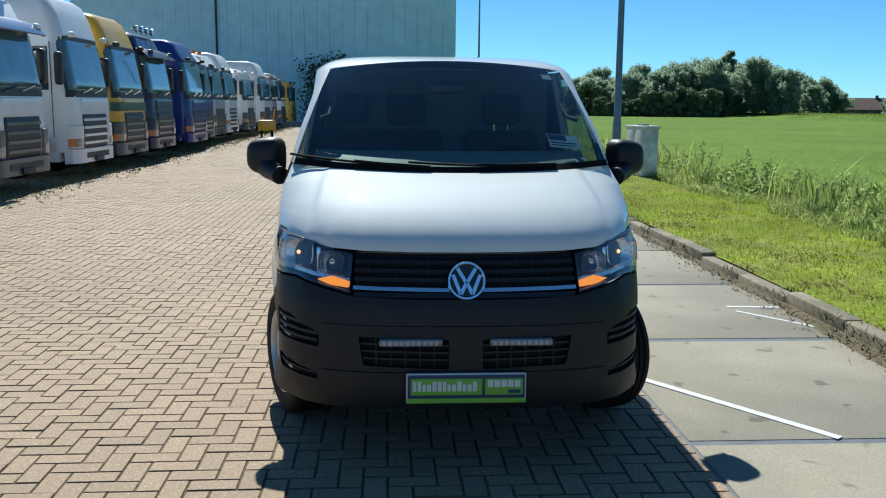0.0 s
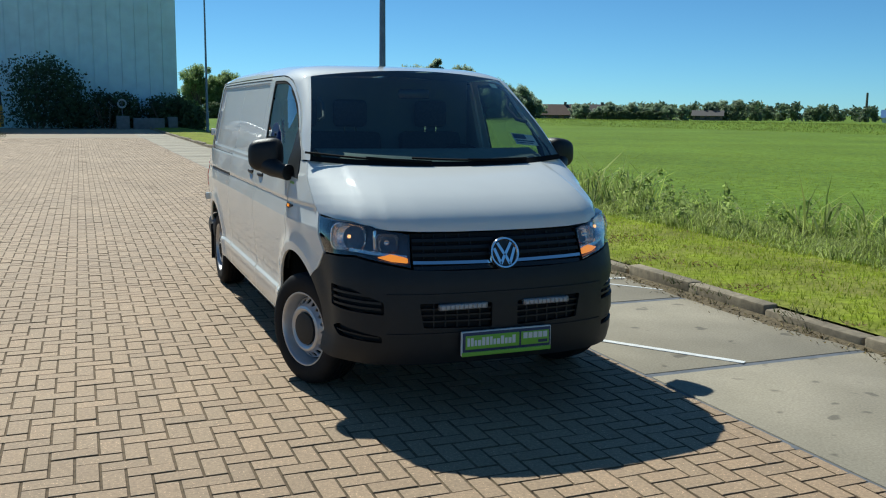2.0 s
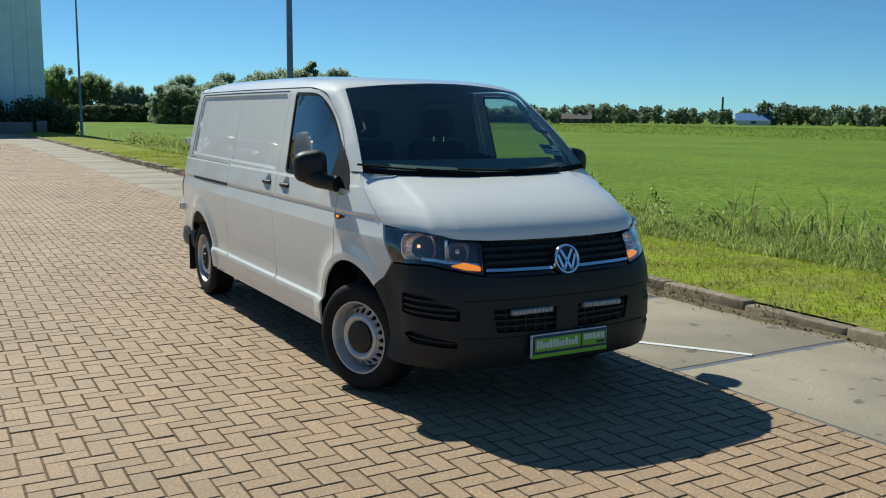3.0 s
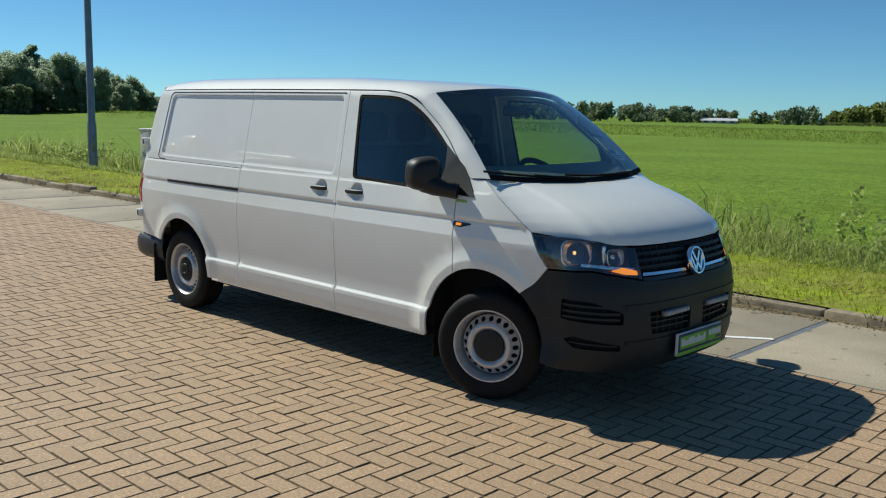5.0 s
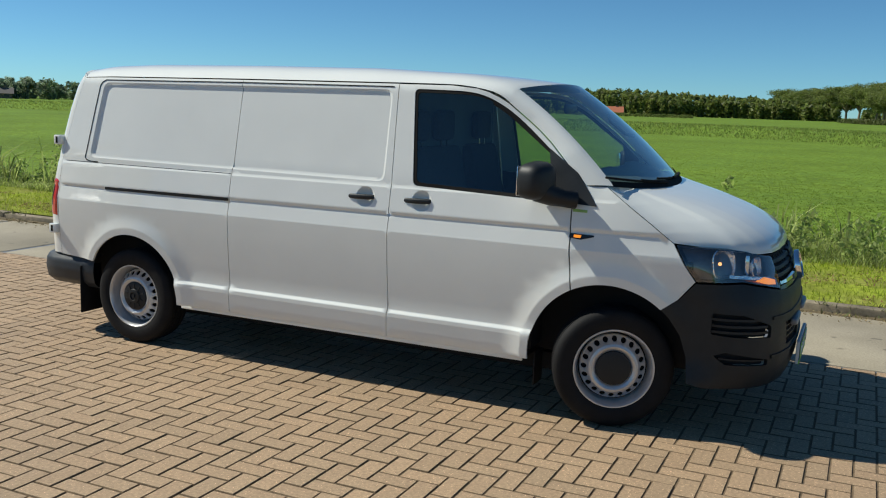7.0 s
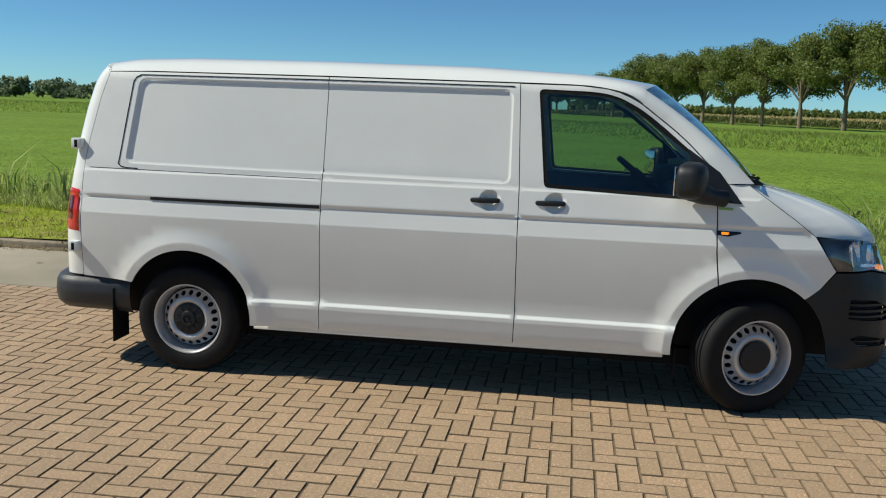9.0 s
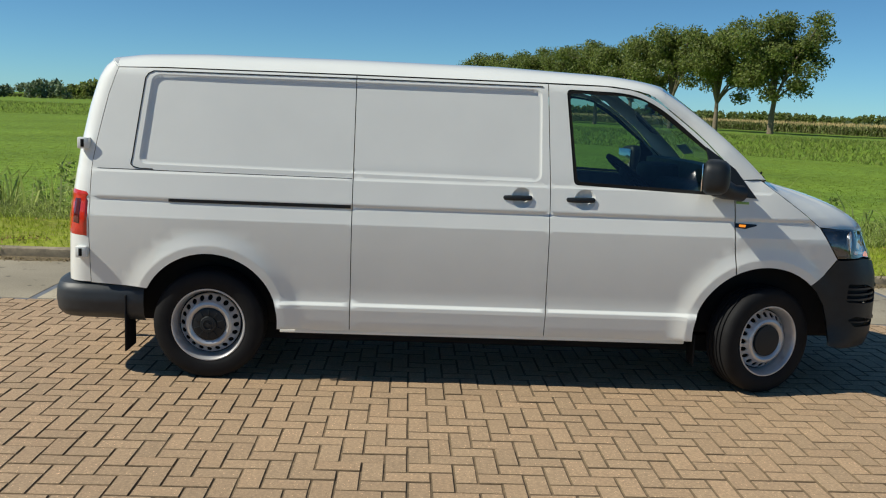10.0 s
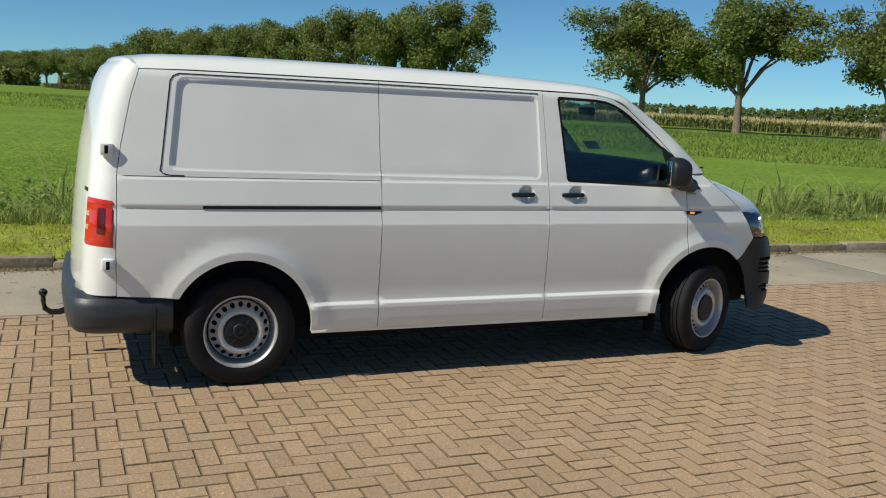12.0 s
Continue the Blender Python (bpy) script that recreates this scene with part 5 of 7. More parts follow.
def brick_shape(along, w, l):
    a, b = (l, w) if along else (w, l)
    g, c = 0.0035, 0.0035
    x0, y0, x1, y1 = g, g, a - g, b - g
    vs = [(x0, y0, -0.03), (x1, y0, -0.03), (x1, y1, -0.03), (x0, y1, -0.03), (x0, y0, -c), (x1, y0, -c), (x1, y1, -c), (x0, y1, -c), (x0 + c, y0 + c, 0), (x1 - c, y0 + c, 0), (x1 - c, y1 - c, 0), (x0 + c, y1 - c, 0)]
    fs = [(0, 1, 5, 4), (1, 2, 6, 5), (2, 3, 7, 6), (3, 0, 4, 7), (4, 5, 9, 8), (5, 6, 10, 9), (6, 7, 11, 10), (7, 4, 8, 11), (8, 9, 10, 11)]
    return vs, fs


rg = np.random.default_rng(11)
all_verts, all_faces = [], []
shapes = {along: brick_shape(along, COURSE, 2 * COURSE) for along in (True, False)}
singles = {}
count_single = 0
for x, y, along in paving_bricks():
    x1 = x + (2 * COURSE if along else COURSE)
    cut = 1.0
    if x1 > EDGE:
        if x > EDGE - 0.02:
            continue
        cut = (EDGE - x) / (x1 - x)
    if x < -14.5:
        continue
    dz, tx, ty = rg.normal(0, 0.0012) - 0.002, rg.normal(0, 0.006), rg.normal(0, 0.006)
    vs, fs = shapes[along]
    if -3.1 < x < -1.45 and 1.2 < y < 4.85 and count_single < 300:
        if along not in singles:
            me = bpy.data.meshes.new("brick")
            me.from_pydata(vs, [], fs)
            me.materials.append(PAVER_ONE)
            me.materials.append(JOINT)
            me.polygons.foreach_set("material_index", [1, 1, 1, 1, 1, 1, 1, 1, 0])
            singles[along] = me
        ob = new("brick", singles[along])
        ob.parent = yard
        ob.matrix_basis = pose(x, y, dz, math.degrees(ty) * 0.5, math.degrees(tx) * 0.5, rg.normal(0, 0.25))
        count_single += 1
        continue
    n0 = len(all_verts)
    all_verts += [(x + a * cut, y + b, dz + z + (tx * (a - 0.1) + ty * (b - 0.1) if z > -0.02 else 0)) for a, b, z in vs]
    all_faces += [tuple(n0 + i for i in f) for f in fs]
bricks = mesh_object("bricks", all_verts, all_faces, PAVER, yard, "brown concrete bricks laid in herringbone", 0, "stuff")
bricks.data.materials.append(JOINT)
bricks.data.polygons.foreach_set("material_index", [1, 1, 1, 1, 1, 1, 1, 1, 0] * (len(bricks.data.polygons) // 9))
flat_far = part("far_paving", box(-42, EDGE - 0.01, 47.9, 74, -0.02, -0.006), material("far_paver", (0.34, 0.27, 0.19), 0.85, vary=0.12, scale=9, bump=0.3, big=0.1), yard, smooth=0)
flat_side = part("side_paving", box(-42, -14.6, -40, 47.9, -0.02, -0.006), bpy.data.materials["far_paver"], yard, smooth=0)
flat_front = part("front_paving", box(-14.6, EDGE - 0.01, -40, -9.05, -0.02, -0.006), bpy.data.materials["far_paver"], yard, smooth=0)



# ---- trees ----
BARK = material("bark", (0.19, 0.15, 0.105), 0.95, vary=0.3, scale=6, bump=0.8, bump_scale=14)
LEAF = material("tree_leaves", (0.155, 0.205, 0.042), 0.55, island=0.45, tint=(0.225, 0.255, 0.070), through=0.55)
# Next two greens are lifted: haze and backlight are put into their colour.
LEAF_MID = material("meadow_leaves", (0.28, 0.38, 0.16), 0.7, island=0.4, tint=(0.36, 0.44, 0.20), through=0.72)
LEAF_HAZY = material("hazy_leaves", (0.36, 0.45, 0.30), 0.7, island=0.35, tint=(0.42, 0.50, 0.36), through=0.78)
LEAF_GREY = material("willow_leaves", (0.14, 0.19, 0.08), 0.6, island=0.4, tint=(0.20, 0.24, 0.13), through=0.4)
# Distance haze is put into these leaves as a paler green.
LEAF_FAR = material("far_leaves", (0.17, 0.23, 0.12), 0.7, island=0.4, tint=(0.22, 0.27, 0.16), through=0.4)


def leaf_quads(centres, rg, size, count, verts, faces, squash=0.75):
    """Small leaf sprays scattered on the outer part of each clump."""
    for (cx, cy, cz, r) in centres:
        for _ in range(count):
            d = rg.normal(0, 1, 3)
            d /= np.linalg.norm(d) + 1e-9
            q = r * rg.uniform(0.30, 1.12)
            p = np.array((cx, cy, cz)) + d * q * np.array((1, 1, squash))
            a = rg.normal(0, 1, 3)
            a /= np.linalg.norm(a)
            b = np.cross(a, d + rg.normal(0, 0.5, 3))
            b /= np.linalg.norm(b) + 1e-9
            s = size * rg.uniform(0.55, 1.2)
            n0 = len(verts)
            verts += [tuple(p - a * s), tuple(p - b * s * 0.55), tuple(p + a * s), tuple(p + b * s * 0.55)]
            faces.append((n0, n0 + 1, n0 + 2, n0 + 3))


def grow(rg, height, spread, base, limbs):
    """Limbs of a tree as lists of points with radii, and the clumps at their ends."""
    lines, clumps = [], []
    tr = height * 0.018 + 0.05
    lines.append(([(0, 0, -0.3), (0.03, 0.02, base * 0.5), (rg.normal(0, 0.1), rg.normal(0, 0.1), base)], [tr * 1.35, tr, tr * 0.85]))
    for k in range(limbs):
        a = math.tau * k / limbs + rg.uniform(-0.4, 0.4)
        out = spread * rg.uniform(0.45, 1.0)
        up = base + (height - base) * rg.uniform(0.30, 0.92)
        if k % 3 == 0:
            out *= 0.35
            up = height * rg.uniform(0.82, 0.97)
        p0 = np.array((0, 0, base * rg.uniform(0.82, 1.0)))
        p3 = np.array((out * math.cos(a), out * math.sin(a), up))
        p1 = p0 + np.array((p3[0] * 0.30, p3[1] * 0.30, (up - base) * 0.42))
        p2 = p0 + np.array((p3[0] * 0.68, p3[1] * 0.68, (up - base) * 0.78)) + rg.normal(0, 0.15, 3)
        lines.append(([tuple(p0), tuple(p1), tuple(p2), tuple(p3)], [tr * 0.6, tr * 0.42, tr * 0.26, tr * 0.08]))
        for f, q in ((1.0, p3), (0.75, p2)):
            clumps.append((*q, spread * rg.uniform(0.24, 0.40) * f))
        for _ in range(2):
            e = p2 + rg.normal(0, 1, 3) * spread * np.array((0.30, 0.30, 0.20))
            lines.append(([tuple(p1 * 0.4 + p2 * 0.6), tuple((p2 + e) / 2), tuple(e)], [tr * 0.2, tr * 0.12, tr * 0.05]))
            clumps.append((*e, spread * rg.uniform(0.20, 0.34)))
    return lines, clumps


def tree_meshes(name, seed, height, spread, base, limbs, size, count, mat, tall=0.75, lump=1.0):
    rg = np.random.default_rng(seed)
    lines, clumps = grow(rg, height, spread, base, limbs)
    bm = bmesh.new()
    for pts, rad in lines:
        add_tube(bm, pts, rad, 7, False)
    trunk = bpy.data.meshes.new("trunk")
    bm.to_mesh(trunk)
    bm.free()
    trunk.materials.append(BARK)
    trunk.polygons.foreach_set("use_smooth", [True] * len(trunk.polygons))
    if base < 1.0:
        for _ in range(16):
            a, q = rg.uniform(0, math.tau), rg.uniform(0.3, 0.9) * spread
            clumps.append((q * math.cos(a), q * math.sin(a), height * rg.uniform(0.06, 0.30), spread * rg.uniform(0.22, 0.34)))
    verts, faces = [], []
    leaf_quads([(cx, cy, cz, r * lump) for cx, cy, cz, r in clumps], rg, size, count, verts, faces, tall)
    crown = bpy.data.meshes.new("crown")
    crown.from_pydata(verts, [], faces)
    crown.materials.append(mat)
    return trunk, crown


def plant(kind_name, meshes, x, y, z, turn, size, label, group, wide=1.0):
    ob = thing(kind_name, label, "tree", group, pose(x, y, z, 0, 0, turn) @ Matrix.Diagonal((size * wide, size * wide, size, 1)))
    for nm, me in zip(("trunk", "crown"), meshes):
        p = new(nm, me)
        p.parent = ob
    return ob


avenue = [tree_meshes("avenue", 20 + k, 13.5, 5.6, 4.3, 14, 0.21, 400, LEAF) for k in range(5)]
# foot, height and breadth of each tree along the road
ROW = [(48.5, -74.5, 0.96, 1.2), (60.0, -69.5, 0.93, 1.0), (73.5, -62.7, 0.99, 1.28), (84.6, -57.8, 1.0, 1.2), (112.0, -44.0, 1.01, 1.06), (121.5, -39.8, 0.98, 1.01), (131.1, -36.1, 0.97, 1.01), (140.1, -32.1, 0.94, 1.01), (149.1, -28.3, 0.94, 1.01), (159.1, -25.3, 0.93, 1.01),
       (170.1, -21.7, 0.92, 1.06), (183.1, -18.2, 0.91, 1.06), (197.1, -15.1, 0.93, 1.12), (214.1, -12.6, 0.81, 1.12), (232.1, -10.4, 0.84, 1.18), (252.1, -8.4, 0.84, 1.23), (275.1, -6.8, 0.84, 1.23), (300.0, -5.2, 0.87, 1.34), (330.0, -3.5, 0.92, 1.46), (362.1, -1.4, 0.97, 1.46),
       (385.0, 4.7, 0.97, 1.51), (410.0, 9.9, 0.99, 1.51), (435.9, 15.9, 1.01, 1.57), (464.9, 22.0, 1.02, 1.57), (491.9, 29.2, 1.04, 1.57), (521.9, 37.3, 1.06, 1.62), (551.8, 46.4, 1.06, 1.62)]
rg = np.random.default_rng(5)
for k, (x, y, tall, broad) in enumerate(ROW):
    plant("avenue_tree", avenue[(k * 3) % 5], x, y, ground_z(x, y), rg.uniform(0, 360), tall * 1.06 * rg.uniform(0.97, 1.03), "tall leafy roadside tree with a forked trunk", "trees along the road", broad)


def polar(eye, az, d):
    return eye[0] + d * math.sin(radians(az)), eye[1] + d * math.cos(radians(az))


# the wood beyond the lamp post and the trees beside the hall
wood = [tree_meshes("wood", 40 + k, 11.0, 4.4, 0.9, 22, 0.22, 240, LEAF_HAZY, 1.05, 0.72) for k in range(4)]
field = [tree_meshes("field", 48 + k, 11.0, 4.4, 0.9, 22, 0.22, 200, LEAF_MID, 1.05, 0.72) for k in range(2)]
poplar = tree_meshes("poplar", 60, 13.5, 1.5, 1.5, 12, 0.5, 120, LEAF_HAZY)
willow = tree_meshes("willow", 61, 6.5, 3.4, 0.8, 9, 0.5, 150, LEAF_GREY)
eye0 = (-0.34, -3.88)
WOOD_TOP_AZ = (11.4, 12.4, 13.2, 14.2, 15.4, 15.9, 16.5, 17.1, 18.0, 19.5, 20.4, 21.2, 22.2, 22.9, 23.5, 24.3, 25.0, 25.5, 26.2, 26.7, 27.2)
WOOD_TOP = (6.6, 7.6, 7.9, 7.7, 7.9, 6.0, 7.8, 10.0, 10.4, 10.4, 10.6, 10.2, 10.4, 9.9, 8.2, 8.0, 8.6, 7.0, 6.9, 6.2, 4.6)
rgw = np.random.default_rng(23)
for k in range(36):
    az = 11.4 + 15.6 * k / 35 + rgw.uniform(-0.2, 0.2)
    d = (172, 180, 188, 176)[k % 4] + rgw.uniform(-3, 3)
    top = float(np.interp(az, WOOD_TOP_AZ, WOOD_TOP)) * rgw.uniform(0.74, 1.02) * (d / 180)
    x, y = polar(eye0, az, d)
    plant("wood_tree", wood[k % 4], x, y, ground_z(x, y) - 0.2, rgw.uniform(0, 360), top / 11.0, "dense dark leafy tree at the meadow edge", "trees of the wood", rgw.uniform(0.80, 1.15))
for az, d, s in ((20.1, 182, 0.80), (20.45, 184, 0.84), (20.75, 183, 0.90)):
    x, y = polar(eye0, az, d)
    plant("poplar", poplar, x, y, ground_z(x, y), az * 50, s, "slender poplar above the wood", "poplars")
for az, d, s in ((12.3, 165, 0.8), (13.2, 160, 0.45), (13.8, 158, 0.34), (14.4, 158, 0.36), (15.0, 160, 0.36), (15.6, 160, 0.42), (16.4, 160, 0.62), (17.4, 160, 0.60), (18.3, 162, 0.7), (18.9, 161, 0.58), (19.6, 163, 0.66)):
    x, y = polar(eye0, az, d)
    plant("willow", willow, x, y, ground_z(x, y), az * 50, s, "grey-green willow bush at the wood edge", "willows")
eye1 = (-3.38, -3.94)
for k, (az, d, top, broad) in enumerate(((6.5, 207, 8.4, 0.75), (7.0, 205, 11.1, 0.75), (7.9, 205, 9.2, 0.75), (8.6, 207, 10.0, 0.75), (9.4, 205, 9.0, 0.75), (10.3, 203, 8.2, 0.77), (11.2, 203, 7.5, 0.75), (11.7, 203, 6.1, 0.75), (12.6, 212, 8.0, 0.75), (13.3, 210, 9.3, 0.75), (14.0, 212, 10.2, 0.75), (14.8, 214, 8.4, 0.75), (15.4, 210, 8.6, 0.75), (15.9, 210, 10.0, 0.75), (16.4, 214, 10.2, 0.75))):
    x, y = polar((-3.13, -4.04), az, d)
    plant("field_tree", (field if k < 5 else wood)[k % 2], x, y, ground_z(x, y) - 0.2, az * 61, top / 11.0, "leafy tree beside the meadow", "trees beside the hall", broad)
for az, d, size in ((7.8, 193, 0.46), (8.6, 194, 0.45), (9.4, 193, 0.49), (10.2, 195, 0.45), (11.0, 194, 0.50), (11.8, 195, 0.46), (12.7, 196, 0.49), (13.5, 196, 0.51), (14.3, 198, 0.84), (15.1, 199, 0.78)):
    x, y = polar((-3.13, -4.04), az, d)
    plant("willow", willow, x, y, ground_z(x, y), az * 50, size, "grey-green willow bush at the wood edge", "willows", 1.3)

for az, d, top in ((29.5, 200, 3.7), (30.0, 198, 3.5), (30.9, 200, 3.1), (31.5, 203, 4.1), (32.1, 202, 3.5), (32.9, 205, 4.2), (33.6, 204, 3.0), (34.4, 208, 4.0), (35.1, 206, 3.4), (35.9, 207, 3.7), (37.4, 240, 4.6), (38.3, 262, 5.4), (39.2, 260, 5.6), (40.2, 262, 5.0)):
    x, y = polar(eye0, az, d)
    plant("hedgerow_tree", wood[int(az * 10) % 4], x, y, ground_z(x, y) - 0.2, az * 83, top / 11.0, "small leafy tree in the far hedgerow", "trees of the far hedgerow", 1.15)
for k in range(11):
    x, y = polar(eye0, 30.4 + k * 0.42, 194)
    plant("pollard_willow", willow, x, y, ground_z(x, y), k * 77, 0.25 + 0.03 * (k % 3), "small grey-green pollard willow across the meadow", "pollard willows")


# far woods on the horizon, too many to count
def far_wood(name, label, eye, spans, seed, mat, size=1.4):
    rgf = np.random.default_rng(seed)
    verts, faces = [], []
    for az0, az1, d, top, gap in spans:
        az = az0
        while az < az1:
            h = top * rgf.uniform(0.72, 1.05)
            x, y = polar(eye, az, d * rgf.uniform(0.95, 1.06))
            z = ground_z(x, y)
            r = h * 0.42
            cl = [(x + rgf.normal(0, r * 0.5), y + rgf.normal(0, r * 0.5), z + h * q, r * rgf.uniform(0.6, 0.9)) for q in (0.22, 0.4, 0.58, 0.72)]
            leaf_quads(cl, rgf, size * 0.62 * h / 7, 90, verts, faces)
            az += math.degrees(h * gap / d) * rgf.uniform(0.6, 1.3)
    return tagged(mesh_object(name, verts, faces, mat, None, "", 0), label, "trees", kind="stuff")


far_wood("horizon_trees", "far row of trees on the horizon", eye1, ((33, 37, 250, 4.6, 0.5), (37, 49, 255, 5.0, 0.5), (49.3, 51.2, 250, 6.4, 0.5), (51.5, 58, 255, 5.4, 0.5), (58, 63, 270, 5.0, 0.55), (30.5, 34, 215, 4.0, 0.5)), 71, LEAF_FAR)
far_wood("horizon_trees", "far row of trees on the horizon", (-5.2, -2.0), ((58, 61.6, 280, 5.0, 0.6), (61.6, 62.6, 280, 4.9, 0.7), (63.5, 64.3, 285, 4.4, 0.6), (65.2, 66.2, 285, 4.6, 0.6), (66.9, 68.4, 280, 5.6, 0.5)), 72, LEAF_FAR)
def canopy(name, label, eye, profile, d, depth, seed, mat, step=1.7):
    """A continuous far wood whose top follows a line of azimuths and heights."""
    rgc = np.random.default_rng(seed)
    verts, faces = [], []
    az = profile[0][0]
    while az < profile[-1][0]:
        top = float(np.interp(az, [a for a, _ in profile], [h for _, h in profile]))
        for row in range(3):
            x, y = polar(eye, az + rgc.uniform(-0.15, 0.15), d + depth * row / 2 + rgc.uniform(-4, 4))
            z, h = ground_z(x, y), top * (0.72, 0.88, 1.0)[row] * rgc.uniform(0.90, 1.03)
            r = min(1.5, h * 0.3) * rgc.uniform(0.8, 1.2)
            leaf_quads([(x + rgc.normal(0, 0.6), y, z + h * q - r * 0.5, r) for q in (0.25, 0.5, 0.75, 1.0)], rgc, 1.0, 34, verts, faces, 1.0)
        az += math.degrees(step / d) * rgc.uniform(0.7, 1.3)
    return tagged(mesh_object(name, verts, faces, mat, None, "", 0), label, "trees", kind="stuff")


canopy("hill_wood", "long dark wood on the horizon", (-5.5, -0.9), ((69.0, 2.5), (69.6, 5.5), (70.6, 7.5), (71.9, 9.6), (73.4, 11.2), (74.8, 12.0), (76.2, 11.8), (77.6, 10.8), (80, 10.5), (84, 9.5), (88, 8.0)), 425, 30, 73, LEAF)
far_wood("hedge_row", "low dark hedge along the far road", (-5.5, -0.9), ((64, 80, 300, 1.3, 0.35),), 75, LEAF, 1.0)
canopy("hill_wood", "low wooded ridge beyond the maize", (-6.3, 4.2), ((90, 6.5), (104, 6.2), (110, 6.0), (113, 6.4), (115.5, 5.0), (117, 6.8), (120, 6.6), (121, 4.4), (122, 7.0), (125, 7.3), (128, 6.8), (131, 7.3), (133.5, 7.4), (136, 10.0), (138, 13.2), (142, 14.0), (150, 12.0)), 520, 40, 74, LEAF, 2.4)
far_wood("pale_bushes", "pale grey-green bushes before the ridge", (-6.3, 4.2), ((116, 121, 420, 3.6, 0.9), (124, 138, 400, 4.2, 1.3)), 76, LEAF_GREY)

# maize strip behind the roadside trees
rg = np.random.default_rng(8)
verts, faces = [], []
for _ in range(15000):
    t, depth = rg.uniform(0, 1), abs(rg.normal(0, 5))
    ax, ay, bx, by = 40, -97, 300, 10
    nx, ny = 0.36, -0.93
    x, y = ax + (bx - ax) * t + nx * depth + 14 * 0.36, ay + (by - ay) * t + ny * depth
    z = ground_z(x, y)
    h = rg.uniform(1.35, 1.75)
    for _ in range(4):
        a = rg.uniform(0, math.tau)
        u, r, w = rg.uniform(0.25, 0.9), rg.uniform(0.25, 0.55), 0.09
        n0 = len(verts)
        dx, dy = math.cos(a), math.sin(a)
        verts += [(x - dy * w, y + dx * w, z + h * u - 0.3), (x + dy * w, y - dx * w, z + h * u - 0.3), (x + dx * r, y + dy * r, z + h * u + 0.25)]
        faces.append((n0, n0 + 1, n0 + 2))
    n0 = len(verts)
    verts += [(x - 0.05, y, z), (x + 0.05, y, z), (x, y, z + h)]
    faces.append((n0, n0 + 1, n0 + 2))
tagged(mesh_object("maize", verts, faces, material("maize_leaves", (0.10, 0.15, 0.03), 0.7, island=0.4, tint=(0.20, 0.19, 0.07)), None, "", 0), "ripe maize field behind the roadside trees", "maize", kind="stuff")
verts, faces = [], []
for _ in range(9000):
    t, depth = rg.uniform(0, 1), abs(rg.normal(0, 6))
    x, y = 40 + 260 * t + 0.36 * depth + 5, -97 + 107 * t - 0.93 * depth
    z = ground_z(x, y) + rg.uniform(1.4, 1.8)
    n0 = len(verts)
    verts += [(x - 0.12, y, z - 0.2), (x + 0.12, y, z - 0.2), (x + rg.uniform(-0.1, 0.1), y, z + 0.2)]
    faces.append((n0, n0 + 1, n0 + 2))
tagged(mesh_object("maize_tassels", verts, faces, material("tassel", (0.34, 0.27, 0.12), 0.9, island=0.3), None, "", 0), "dry brown maize tassels", "maize", kind="stuff")

# ---- buildings far off ----
ROOF_TILE = material("roof_tile", (0.14, 0.092, 0.072), 0.9, vary=0.2, scale=3)
BRICK_WALL = material("brick_wall", (0.23, 0.17, 0.13), 0.9, vary=0.15, scale=4)


def house(name, label, x, y, turn, w, d, eaves, ridge, roof_mat, wall_mat, windows=3):
    root = thing(name, label, "house", at=pose(x, y, ground_z(x, y), 0, 0, turn))
    part("wall", box(-w / 2, w / 2, -d / 2, d / 2, -0.3, eaves), wall_mat, root, smooth=0)
    bm = bmesh.new()
    o = 0.4
    vs = [bm.verts.new(p) for p in ((-w / 2 - o, -d / 2 - o, eaves - 0.15), (w / 2 + o, -d / 2 - o, eaves - 0.15), (w / 2 + o, d / 2 + o, eaves - 0.15), (-w / 2 - o, d / 2 + o, eaves - 0.15), (-w / 2 - o, 0, ridge), (w / 2 + o, 0, ridge))]
    for f in ((0, 1, 5, 4), (2, 3, 4, 5), (0, 4, 3), (1, 2, 5), (3, 2, 1, 0)):
        bm.faces.new([vs[i] for i in f])
    part("roof", bm, roof_mat, root, smooth=0)
    for k in range(windows):
        wx = -w / 2 + w * (k + 0.5) / windows
        part("window", box(wx - 0.6, wx + 0.6, -d / 2 - 0.05, -d / 2 + 0.05, eaves * 0.3, eaves * 0.75), GLOSS_BLACK, root, smooth=0)
    part("chimney", box(w * 0.25, w * 0.25 + 0.6, -0.3, 0.3, ridge - 0.8, ridge + 0.5), wall_mat, root, smooth=0)
    return root


x, y = polar(eye0, 28.2, 205)
house("farmhouse", "low brick farmhouse with a brown tiled roof", x, y, -28, 7.5, 7, 1.2, 3.4, ROOF_TILE, BRICK_WALL)
x, y = polar(eye0, 30.4, 212)
house("farmhouse", "brick farmhouse half hidden by trees", x, y, -20, 9, 7, 1.3, 3.5, material("dark_tile_roof", (0.13, 0.10, 0.09), 0.8, vary=0.1), BRICK_WALL)
x, y = polar(eye1, 48.4, 245)
house("barn", "small white barn with a blue roof", x, y, -48, 8, 6, 1.3, 3.0, material("blue_roof", (0.08, 0.20, 0.42), 0.6), material("white_wall", (0.7, 0.7, 0.68), 0.8), 1)
x, y = polar((-5.5, -0.9), 75.0, 370)
house("barn", "long low barn with an orange tiled roof", x, y, -75, 11, 7, 1.2, 3.4, material("orange_roof", (0.42, 0.14, 0.07), 0.8, vary=0.1), BRICK_WALL, 4)
x, y = polar((-4.8, -2.8), 62.9, 275)
